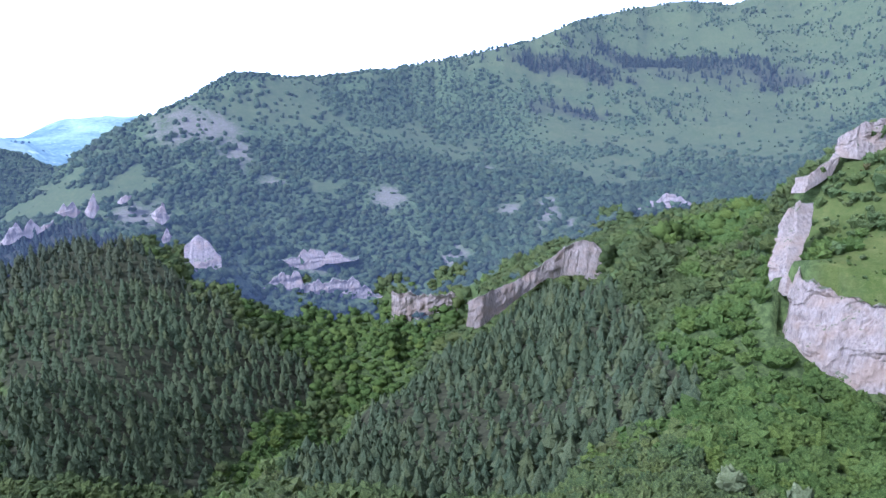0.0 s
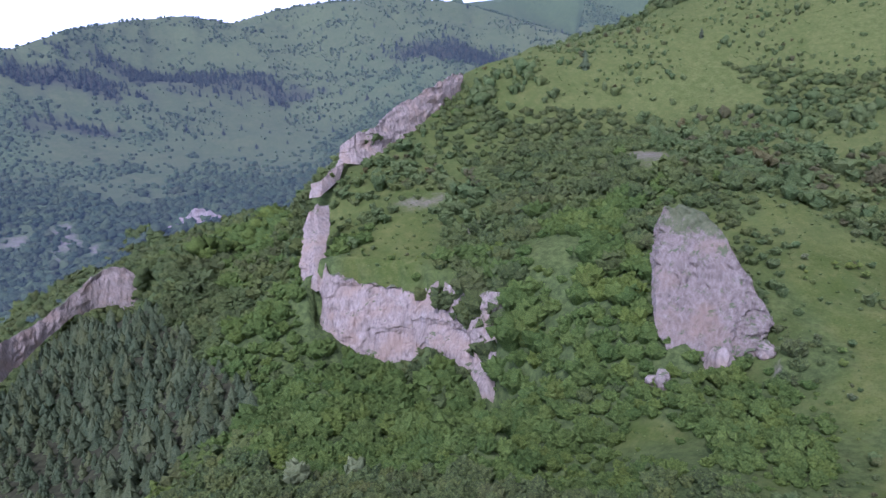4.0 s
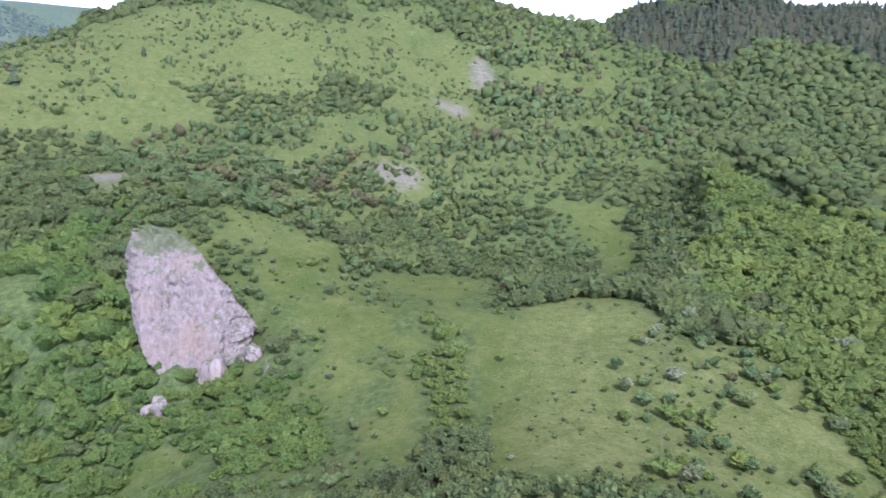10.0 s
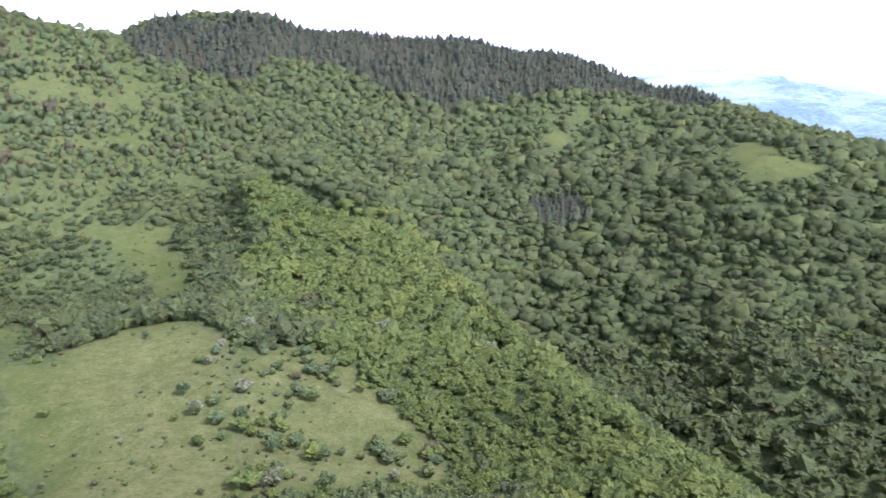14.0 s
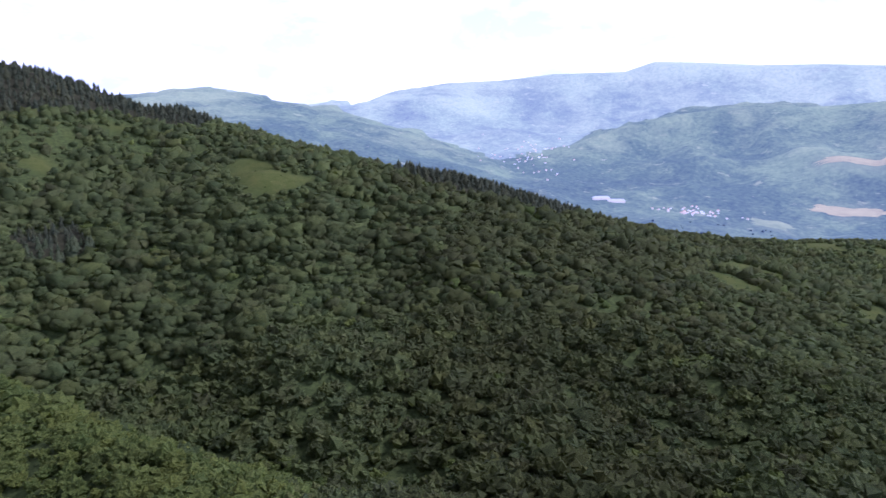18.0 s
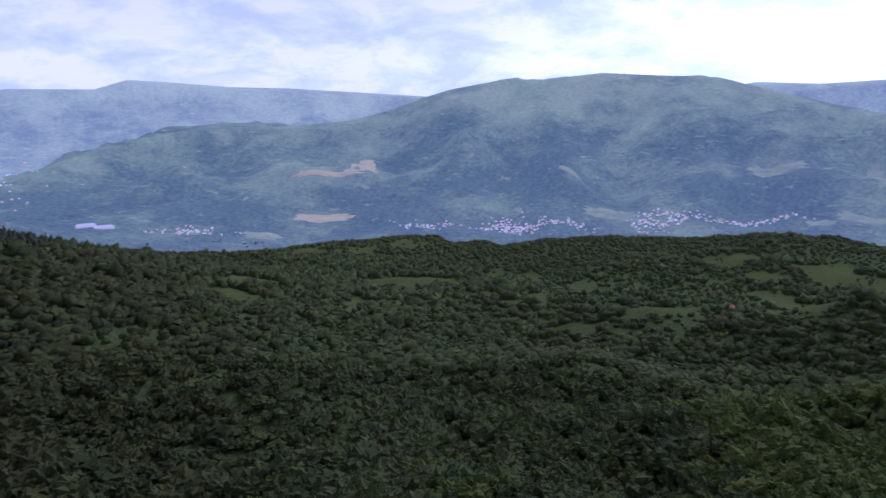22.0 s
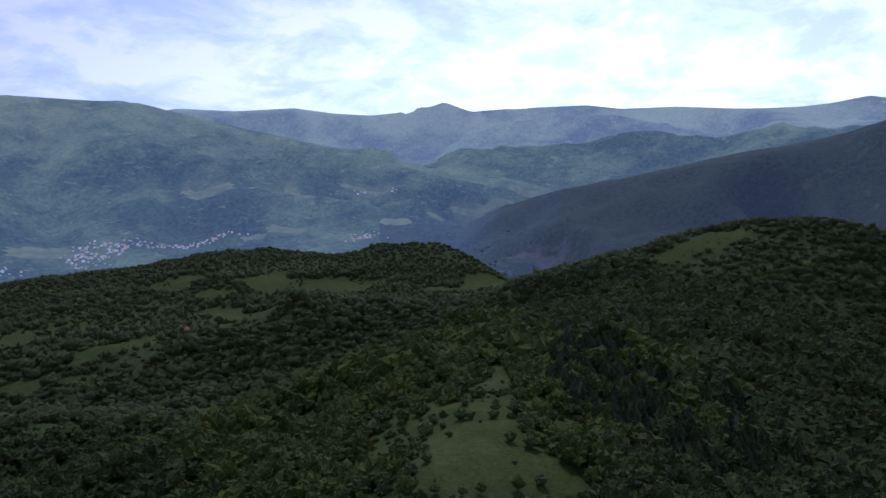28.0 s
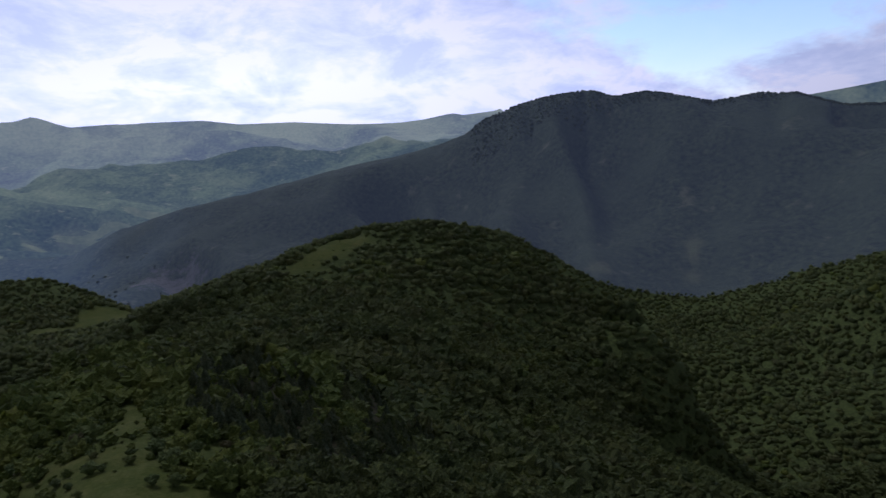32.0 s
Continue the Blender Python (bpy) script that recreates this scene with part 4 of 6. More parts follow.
# plots of the plan with their own growth: corners as (bearing, distance)
PINE_PLOTS = [
    [(-32.7, 846), (-30.6, 836), (-27.7, 757), (-25.2, 661), (-22.3, 591), (-20.9, 582), (-17.0, 536), (-12.2, 527), (-11.5, 507), (-15.9, 447), (-17.4, 410), (-20.1, 362), (-21.6, 329), (-35.7, 333)],
    [(-16.6, 239), (-9.8, 310), (-3.7, 361), (1.9, 419), (4.4, 422), (6.8, 512), (10.2, 503), (14.3, 410), (16.2, 374), (17.6, 290), (20.8, 256), (20.5, 233), (16.0, 223), (11.6, 221), (10.2, 185)],
    [(92.3, 724), (94.6, 775), (101.3, 770), (109.0, 853), (117.7, 894), (122.8, 937), (127.4, 968), (133.2, 981), (131.0, 836), (126.6, 792), (122.1, 762), (117.5, 735), (114.8, 720), (111.3, 716), (108.8, 727), (104.7, 721), (101.8, 686), (100.1, 672), (96.8, 695), (94.0, 695)],
    [(123.2, 939), (125.8, 872), (129.4, 974), (132.7, 981), (137.9, 967), (139.6, 961), (136.1, 806), (130.5, 830), (125.3, 813)],
    [(151.5, 685), (156.0, 905), (160.5, 889), (164.8, 874), (168.1, 859), (164.0, 632), (159.6, 652), (153.7, 664)],
    [(248.9, 238), (253.0, 261), (256.2, 243), (258.4, 218), (258.9, 181), (260.7, 156), (262.9, 143), (260.8, 131), (256.3, 135), (252.2, 138), (249.3, 149), (247.7, 162), (247.7, 198)],
    [(259.7, 225), (262.7, 241), (265.6, 218), (268.1, 185), (264.2, 150), (262.0, 172)],
    [(122.9, 579), (126.6, 589), (129.4, 548), (127.6, 533), (123.8, 541)],
]
GRASS_PLOTS = [
    [(82.6, 208), (86.9, 236), (90.7, 261), (94.5, 262), (96.9, 248), (98.3, 226), (99.2, 212), (102.2, 218), (105.5, 218), (108.5, 200), (111.9, 175), (113.9, 161), (115.4, 147), (117.4, 132), (84.0, 111), (83.3, 138), (82.2, 167), (81.1, 193)],
    [(74.3, 278), (76.8, 300), (81.1, 307), (83.8, 298), (84.1, 259), (82.3, 238), (78.7, 225), (75.7, 243), (74.2, 255)],
    [(88.2, 422), (91.0, 428), (94.7, 422), (95.2, 413), (93.7, 409), (95.6, 379), (95.8, 350), (95.5, 315), (93.1, 320), (93.2, 352), (91.8, 387), (90.5, 410), (88.4, 415)],
    [(67.4, 232), (71.3, 235), (74.0, 232), (76.5, 216), (79.0, 205), (78.8, 191), (76.1, 189), (73.7, 198), (71.9, 191), (74.7, 180), (78.6, 173), (78.5, 152), (75.4, 144), (77.4, 126), (69.8, 144), (68.8, 161), (70.3, 172), (67.8, 186), (67.3, 201), (66.8, 216)],
    [(54.0, 172), (57.5, 170), (59.9, 158), (59.5, 141), (56.0, 150), (53.5, 164)],
    [(29.2, 312), (31.5, 322), (33.4, 342), (35.6, 346), (37.4, 326), (37.2, 309), (37.6, 287), (34.7, 282), (31.1, 288), (28.8, 296)],
    [(43.7, 287), (48.0, 275), (49.8, 262), (48.8, 249), (45.0, 254)],
    [(63.9, 272), (67.7, 299), (71.0, 307), (71.4, 266), (68.5, 243), (65.7, 243)],
    [(237.5, 98), (236.6, 107), (238.7, 128), (239.2, 142), (241.2, 147), (243.6, 140), (244.5, 128), (247.4, 117), (249.3, 111), (250.3, 102)],
    [(242.7, 180), (244.6, 256), (244.1, 158), (242.1, 150)],
    [(255.2, 440), (258.1, 474), (262.2, 525), (263.8, 502), (260.6, 467), (257.3, 450)],
    [(137.7, 646), (139.6, 707), (141.8, 674), (142.3, 626), (145.5, 610), (145.0, 593), (141.7, 575), (139.5, 582)],
    [(129.6, 787), (131.7, 806), (132.1, 791), (130.4, 779)],
    [(125.5, 739), (127.5, 755), (128.7, 757), (126.6, 729)],
    [(124.5, 708), (126.6, 718), (126.1, 688), (124.5, 684)],
    [(146.8, 575), (149.6, 590), (152.8, 586), (150.5, 578)],
    [(188.6, 845), (192.5, 877), (196.6, 884), (196.1, 809), (192.5, 743), (189.0, 798)],
    [(198.9, 956), (200.8, 987), (200.8, 939), (199.4, 917)],
    [(202.2, 969), (203.2, 950), (203.6, 825), (202.7, 868)],
    [(209.8, 593), (211.2, 623), (215.0, 652), (216.8, 667), (216.4, 623), (213.1, 589), (211.2, 580)],
    [(221.3, 758), (224.4, 791), (225.3, 598), (223.6, 612)],
    [(228.1, 956), (231.0, 966), (233.3, 921), (231.0, 906), (229.0, 940)],
    [(190.5, 1107), (193.1, 1127), (193.1, 1082), (190.9, 1069)],
    [(186.8, 677), (188.5, 674), (188.4, 627), (187.1, 621)],
]
WOOD_PLOTS = [
    [(70.0, 322), (74.0, 359), (77.7, 386), (83.8, 424), (87.4, 446), (93.9, 475), (97.6, 474), (101.3, 399), (97.5, 411), (96.5, 328), (98.4, 271), (90.7, 285), (86.9, 271), (84.2, 320), (80.7, 318), (75.6, 304), (71.7, 290)],
    [(79.1, 196), (81.0, 200), (82.5, 184), (83.1, 144), (79.2, 143), (77.7, 165)],
    [(39.3, 469), (45.5, 458), (51.0, 473), (54.6, 441), (52.8, 345), (54.6, 319), (51.8, 302), (46.2, 352), (42.4, 333), (40.7, 367), (37.3, 414), (36.6, 462)],
    [(59.1, 526), (67.5, 522), (71.4, 545), (76.0, 541), (73.5, 502), (67.6, 478), (62.6, 483)],
]
FRESH_PLOTS = [
    [(99.9, 437), (104.7, 427), (110.8, 401), (114.4, 373), (118.1, 345), (120.0, 318), (122.8, 293), (126.7, 261), (131.6, 222), (138.9, 186), (145.7, 166), (116.6, 122), (113.8, 164), (108.2, 186), (107.4, 212), (110.3, 237), (106.8, 264), (102.5, 299), (99.2, 344), (101.9, 361), (100.9, 392)],
    [(21.9, 270), (27.5, 279), (31.2, 263), (39.6, 240), (44.1, 229), (47.7, 233), (52.2, 243), (54.5, 214), (57.4, 193), (54.5, 180), (53.0, 164), (54.4, 126), (20.1, 179)],
]

def spread(patches, x, y, soft=0.35):
    """How far places lie inside any of the patches, 0 to 1, with a ragged edge."""
    total = np.zeros_like(x)
    ragged = fbm(x, y, 16, 21, 4) * 0.30 + fbm(x, y, 120, 25, 2) * 0.10 * step(500, 900, np.hypot(x, y))
    for bearing, distance, deep, wide in patches:
        s, c = math.sin(radians(bearing)), math.cos(radians(bearing))
        u, v = x * s + y * c - distance, x * c - y * s
        near = (np.abs(u) < deep * 2) & (np.abs(v) < wide * 2)
        if near.any():
            d = np.sqrt((u[near] / deep) ** 2 + (v[near] / wide) ** 2) + ragged[near]
            total[near] = np.maximum(total[near], 1 - step(1 - soft, 1 + soft, d))
    return total


def within(plots, x, y, tries=1):
    """Whether places lie inside any of the plots, with a wavering edge; several tries soften it."""
    total = np.zeros_like(x)
    r = np.hypot(x, y)
    for k in range(tries):
        sway = 0.012 * r * (0.7 + 0.5 * k)
        px, py = x + sway * fbm(x, y, 22, 141 + k, 3), y + sway * fbm(x, y, 22, 151 + k, 3)
        for corners in plots:
            q = np.array(corners, float)
            cx, cy = q[:, 1] * np.sin(np.radians(q[:, 0])), q[:, 1] * np.cos(np.radians(q[:, 0]))
            near = np.where((px > cx.min()) & (px < cx.max()) & (py > cy.min()) & (py < cy.max()))[0]
            odd = np.zeros(len(near), bool)
            for i in range(len(q)):
                ax, ay, bx, by = cx[i], cy[i], cx[i - 1], cy[i - 1]
                cross = (ay > py[near]) != (by > py[near])
                odd ^= cross & (px[near] < (bx - ax) * (py[near] - ay) / (by - ay + 1e-9) + ax)
            total[near] += odd
    return np.clip(total / tries, 0, 1)


def grassland(x, y, tries=1):
    """Meadows and clearings, 0 to 1."""
    return np.maximum(spread(MEADOWS, x, y), within(GRASS_PLOTS, x, y, tries))


def pinewood(x, y):
    return np.maximum(spread(PINES, x, y), within(PINE_PLOTS, x, y))


def youngwood(x, y):
    return np.maximum(spread(FRESH, x, y), within(FRESH_PLOTS, x, y, 3))


def glades(x, y):
    """Small natural clearings in the woods of the lower hills."""
    r, b = np.hypot(x, y), np.degrees(np.arctan2(x, y)) % 360
    where = step(520, 620, r) * (1 - step(1400, 1500, r)) * step(160, 172, b) * (1 - step(262, 275, b))
    return where * step(0.62, 0.80, fbm(x, y, 85, 81, 3) + 0.25 * fbm(x, y, 300, 85, 2))


def openings(x, y):
    """Grassy breaks in the woods of the slope across the gorge, drawn out along it."""
    r, b = np.hypot(x, y), np.degrees(np.arctan2(x, y))
    where = step(720, 900, r) * (1 - step(2300, 2500, r)) * step(-40, -36, b) * (1 - step(40, 50, b))
    return where * step(0.16, 0.48, fbm(x, y, 120, 191, 4) + 0.35 * fbm(x, y, 26, 195, 2))


def zone(x, y):
    """0: the land round the eye, 1: the great valley, 2: the ranges behind it, 3: slopes across the gorges, 4: the dark mountain."""
    r, b = np.hypot(x, y), np.degrees(np.arctan2(x, y))
    b = np.where(b < -45, b + 360, b)
    ragged = fbm(x, y, 60, 55, 3)
    z = np.where((r > 1450) & (b > 110), 1, 0)
    behind = np.interp(b, (110, 125, 131, 155, 160, 176, 330), (4400, 4100, 4000, 3380, 3180, 4230, 4230))
    z = np.where((r > behind) & (b > 110), 2, z)
    z = np.where((b < 75) & (r > 640 + 90 * ragged + np.clip(b - 20, 0, 60) * 9), 3, z)
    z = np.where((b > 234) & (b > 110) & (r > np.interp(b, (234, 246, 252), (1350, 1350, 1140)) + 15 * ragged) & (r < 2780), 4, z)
    return np.where((b < -16) & (r > 2000), 1, z)


def mesh_of(name, co, tri, tint=None, smooth=False):
    me = bpy.data.meshes.new(name)
    sides = tri.shape[1]
    me.vertices.add(len(co))
    me.vertices.foreach_set("co", np.ascontiguousarray(co, np.float32).ravel())
    me.loops.add(tri.size)
    me.loops.foreach_set("vertex_index", np.ascontiguousarray(tri, np.int32).ravel())
    me.polygons.add(len(tri))
    me.polygons.foreach_set("loop_start", np.arange(0, tri.size, sides, dtype=np.int32))
    me.polygons.foreach_set("use_smooth", np.full(len(tri), smooth))
    if tint is not None:
        me.attributes.new("tint", "FLOAT", "POINT").data.foreach_set("value", np.ascontiguousarray(tint, np.float32))
    me.update(calc_edges=True)
    return me


# ---------------------------------------------------------------- the ground, one sheet out to the horizon
def lay_ground():
    x, y, z = LAND_X.ravel(), LAND_Y.ravel(), LAND_Z.ravel()
    r = np.hypot(x, y)
    meadow, scrub, scree, pine = grassland(x, y, 4), spread(SCRUB, x, y), spread(SCREES, x, y, 0.8), pinewood(x, y)
    meadow = np.maximum(np.maximum(meadow, glades(x, y)), 0.75 * openings(x, y))
    grass = np.clip(np.maximum(np.maximum(meadow, spread(FIELDS, x, y)), 0.8 * np.maximum(scrub, 0.7 * spread(BRUSH, x, y))), 0, 1) * (1 - 0.9 * pine * (1 - meadow))
    grass *= 1 - 0.75 * spread(THICKETS, x, y)
    j, i = np.meshgrid(np.arange(R_N - 1), np.arange(AZ_N), indexing="ij")
    n = (i + 1) % AZ_N
    quad = np.stack([j * AZ_N + i, j * AZ_N + n, (j + 1) * AZ_N + n, (j + 1) * AZ_N + i], -1).reshape(-1, 4)[:, ::-1]
    mid = quad[:, 0]
    me = mesh_of("ground", np.stack([x, y, z], 1), quad, smooth=True)
    cap = mesh_of("ground_under_eye", np.vstack([np.stack([x, y, z], 1)[:AZ_N], [[0, 0, z[:AZ_N].mean()]]]), np.stack([np.arange(AZ_N), np.full(AZ_N, AZ_N), (np.arange(AZ_N) + 1) % AZ_N], 1), smooth=True)
    cap.attributes.new("grass", "FLOAT", "POINT").data.foreach_set("value", np.full(AZ_N + 1, 0.9, np.float32))
    cap.materials.append(GROUND_LOOK.m)
    tagged(new("ground", cap), "grassy crown of the ridge", "ground", kind="structure")
    me.attributes.new("grass", "FLOAT", "POINT").data.foreach_set("value", grass.astype(np.float32))
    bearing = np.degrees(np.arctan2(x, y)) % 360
    # how far the dark mountain's emission takes on the valley's haze tint
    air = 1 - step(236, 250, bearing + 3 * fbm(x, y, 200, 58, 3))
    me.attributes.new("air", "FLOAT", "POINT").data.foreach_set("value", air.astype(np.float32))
    hill = step(40, 48, np.where(bearing > 325, bearing - 360, bearing)) * (1 - step(84, 96, bearing)) * step(230, 400, r)
    dry = np.clip(np.maximum(0.6 * hill, 0.1 * (r > 640) * (bearing < 100)) * np.maximum(scrub, 0.4) + 0.75 * meadow * step(83, 89, bearing) * (bearing < 125) * (r < 300), 0, 1)
    me.attributes.new("needles", "FLOAT", "POINT").data.foreach_set("value", (0.9 * pine).astype(np.float32))
    me.attributes.new("dry", "FLOAT", "POINT").data.foreach_set("value", dry.astype(np.float32))
    me.attributes.new("stone", "FLOAT", "POINT").data.foreach_set("value", scree.astype(np.float32))
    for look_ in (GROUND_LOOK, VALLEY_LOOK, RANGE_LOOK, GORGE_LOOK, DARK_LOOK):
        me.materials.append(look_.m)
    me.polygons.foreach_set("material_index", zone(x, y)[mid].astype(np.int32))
    return tagged(new("ground", me), "grassy and wooded hills falling into deep valleys", "ground", kind="structure")


ground = lay_ground()


# ---------------------------------------------------------------- woods
def seen_from_camera():
    """Where the ground can be seen from the camera; the rest is planted thinly."""
    slope = LAND_Z / LAND_R
    best = np.maximum.accumulate(slope, axis=0)
    before = np.vstack([np.full((1, AZ_N), -9.0), best[:-1]])
    return (LAND_Z + 9) / LAND_R > before - 0.01


OPEN = seen_from_camera()


def gather(pieces):
    v, f, n = [], [], 0
    for a, b in pieces:
        v.append(a)
        f.append(b + n)
        n += len(a)
    return np.vstack(v), np.vstack(f)


def dome(rings, sides, rng):
    """A ball of staggered rings without its hidden underside."""
    v, f = [(0, 0, 1.0)], []
    for k in range(rings):
        lift = math.cos(2.3 * (k + 1) / rings)
        for i in range(sides):
            a = 2 * math.pi * (i + 0.5 * (k % 2)) / sides + rng.uniform(-0.25, 0.25) / sides * 3
            v.append((math.cos(a) * math.sqrt(1 - lift * lift), math.sin(a) * math.sqrt(1 - lift * lift), lift))
    for i in range(sides):
        f.append((0, 1 + i, 1 + (i + 1) % sides))
    for k in range(rings - 1):
        p, q, m = 1 + k * sides, 1 + (k + 1) * sides, k % 2
        for i in range(sides):
            j = (i + 1) % sides
            f += [(p + i, q + i, q + j), (p + i, q + j, p + j)] if m else [(p + i, q + i, p + j), (p + j, q + i, q + j)]
    return np.array(v, float), np.array(f)


def broadleaf_shape(seed, rings, sides, lobes, sprays, size, skirt=True, clumps=0, girth=0.2):
    """A crown about 1 wide and 1 high: many bulging leafy lobes, with sprays of leaves standing out."""
    rng = np.random.default_rng(seed)
    at = rng.normal(size=(lobes, 3))
    at[:, 2] = np.abs(at[:, 2]) * 0.9 - 0.25
    at /= np.linalg.norm(at, axis=1)[:, None]
    weight, keen = rng.uniform(0.55, 1.15, lobes), 6.0 + 0.7 * lobes
    lean = np.array([rng.uniform(0.88, 1.12), rng.uniform(0.88, 1.12), rng.uniform(0.92, 1.1)])

    def reach(d):
        return 0.33 + 0.20 * (np.exp(keen * (d @ at.T - 1)) * weight).max(axis=1)

    v, f = dome(rings, sides, rng)
    inner = 0.86
    body = v * (reach(v) * inner * rng.uniform(0.82, 1.14, len(v)))[:, None] * lean + np.array([0, 0, 0.48])
    if skirt:
        body[-sides:] *= np.array([0.8, 0.8, 0.0])
        body[-sides:, 2] = 0.1
    pieces = [(body, f)]
    if clumps:
        d = rng.normal(size=(clumps, 3))
        d[:, 2] = np.abs(d[:, 2]) * 0.9 - 0.2
        d /= np.linalg.norm(d, axis=1)[:, None]
        at_ = d * (reach(d) * rng.uniform(0.78, 0.98, clumps))[:, None] * lean + np.array([0, 0, 0.48])
        p = np.cross(d, rng.normal(size=(clumps, 3)))
        p /= np.linalg.norm(p, axis=1)[:, None]
        q = np.cross(d, p)
        s = girth * rng.uniform(0.6, 1.35, (clumps, 1))
        tip = at_ + (d + 0.45 * np.array([0, 0, 1.0])) * s * 0.85
        rim = [at_ + (p * math.cos(a) + q * math.sin(a)) * s * rng.uniform(0.8, 1.25, (clumps, 1)) - d * s * 0.25 for a in (0.0, 1.57, 3.14, 4.71)]
        v4 = np.stack([tip, *rim], 1).reshape(-1, 3)
        base = np.arange(clumps)[:, None, None] * 5
        pieces.append((v4, (base + np.array([(0, 1, 2), (0, 2, 3), (0, 3, 4), (0, 4, 1)])[None]).reshape(-1, 3)))
    if sprays:
        d = rng.normal(size=(sprays, 3))
        d[:, 2] = np.where(d[:, 2] < -0.25, -d[:, 2], d[:, 2])
        d /= np.linalg.norm(d, axis=1)[:, None]
        at_ = d * (reach(d) * rng.uniform(0.84, 1.10, sprays))[:, None] * lean + np.array([0, 0, 0.48])
        n = d + rng.normal(size=(sprays, 3)) * 0.45 + np.array([0, 0, 0.2])
        n /= np.linalg.norm(n, axis=1)[:, None]
        p = np.cross(n, rng.normal(size=(sprays, 3)))
        p /= np.linalg.norm(p, axis=1)[:, None]
        q = np.cross(n, p)
        s = size * rng.uniform(0.5, 1.4, (sprays, 1))
        tri = np.stack([at_ + p * s, at_ - p * s * 0.6 + q * s * 0.8, at_ - p * s * 0.6 - q * s * 0.8], 1).reshape(-1, 3)
        pieces.append((tri, np.arange(3 * sprays).reshape(-1, 3)))
    return gather(pieces)


def pine_shape(seed, tiers, sides):
    """A dark cone of drooping whorls, about 0.42 wide and 1 high."""
    rng = np.random.default_rng(seed)
    pieces = []
    for k in range(tiers):
        low = 0.10 + 0.80 * k / tiers
        top = low + 0.95 / tiers + 0.16
        w = 0.235 * (1 - 0.78 * k / tiers)
        a = np.arange(sides) * 2 * math.pi / sides + rng.uniform(0, 2)
        rr = w * rng.uniform(0.45, 1.35, sides)
        rim = np.stack([rr * np.cos(a), rr * np.sin(a), low + rng.uniform(-0.05, 0.05, sides)], 1)
        v = np.vstack([rim, [[0, 0, min(top, 1.0)]]])
        f = np.array([(i, (i + 1) % sides, sides) for i in range(sides)])
        pieces.append((v, f))
    return gather(pieces)


def plant(name, shapes, x, y, high, wide, look_, label, category, sink=0.25, seed=1, root=0.1):
    """Joins one wood of many trees; shapes are taken in turn."""
    rng = np.random.default_rng(seed)
    z = height(x, y) - sink - root * high
    vs, fs, ts, n = [], [], [], 0
    pick = rng.integers(0, len(shapes), len(x))
    turn, tint = rng.uniform(0, 2 * math.pi, len(x)), rng.uniform(0, 1, len(x))
    for k, (sv, sf) in enumerate(shapes):
        q = np.where(pick == k)[0]
        if not len(q):
            continue
        c, s = np.cos(turn[q])[:, None], np.sin(turn[q])[:, None]
        v = np.empty((len(q), len(sv), 3), np.float32)
        v[:, :, 0] = (c * sv[:, 0] - s * sv[:, 1]) * wide[q, None] + x[q, None]
        v[:, :, 1] = (s * sv[:, 0] + c * sv[:, 1]) * wide[q, None] + y[q, None]
        v[:, :, 2] = sv[:, 2] * high[q, None] + z[q, None]
        f = sf[None] + (np.arange(len(q)) * len(sv) + n)[:, None, None]
        vs.append(v.reshape(-1, 3))
        fs.append(f.reshape(-1, 3))
        ts.append(np.repeat(tint[q], len(sv)))
        n += len(q) * len(sv)
    me = mesh_of(name, np.vstack(vs), np.vstack(fs), np.concatenate(ts), smooth=float(np.hypot(x, y).min()) > 400)
    me.materials.append(look_.m)
    return tagged(new(name, me), label, category, kind="stuff")


def sites(near, far, pitch, seed, thin=0.3):
    """Scattered places between two distances, fewer where the land hides them from the camera."""
    rng = np.random.default_rng(seed)
    k = int(far / pitch) + 1
    gx, gy = np.meshgrid(np.arange(-k, k + 1), np.arange(-k, k + 1))
    x = (gx.ravel() + rng.uniform(-0.45, 0.45, gx.size)) * pitch
    y = (gy.ravel() + rng.uniform(-0.45, 0.45, gx.size)) * pitch
    r = np.hypot(x, y)
    keep = (r > near) & (r < far)
    x, y, r = x[keep], y[keep], r[keep]
    i = (np.mod(np.arctan2(x, y) - AZ0, 2 * math.pi) / AZ_STEP).astype(int) % AZ_N
    j = np.clip((np.log(r / R0) / R_STEP).astype(int), 0, R_N - 1)
    keep = OPEN[j, i] | (rng.uniform(size=len(x)) < thin)
    return x[keep], y[keep], rng


SINGLE_TREES, SINGLE_BUSHES = [], []


def apart(x, y):
    """The two stretches nearest to the eye, where trees stand as single things."""
    r, b = np.hypot(x, y), np.degrees(np.arctan2(x, y)) % 360
    return (r < 172) & (((b > 62) & (b < 108)) | ((b > 226) & (b < 252)))


def foot_room(x, y):
    """How tall a tree may stand below a crag without hiding its foot from the camera."""
    r, b = np.hypot(x, y), np.degrees(np.arctan2(x, y))
    room = np.full(len(x), 99.0)
    for rows in CRAGS.values():
        if rows[0][4] > 430:
            continue
        q = np.array(rows, float)
        q = q[np.argsort(q[:, 3])]
        gap, deep = np.interp(b, q[:, 3], q[:, 4]) - r, np.interp(b, q[:, 3], q[:, 1] - q[:, 4])
        below = (b > q[0, 3] - 1.3) & (b < q[-1, 3] + 1.6) & (gap > -3) & (gap < 24)
        room[below] = np.minimum(room[below], 1.4 + 0.58 * np.maximum(gap[below], 0))
        room[(b > q[0, 3] - 0.1) & (b < q[-1, 3] + 0.1) & (gap <= 1) & (gap > -deep - 2)] = 0.0
    room[(b > 25.4) & (b < 28.4) & (r > 280) & (r < 322)] = 0.9
    return room


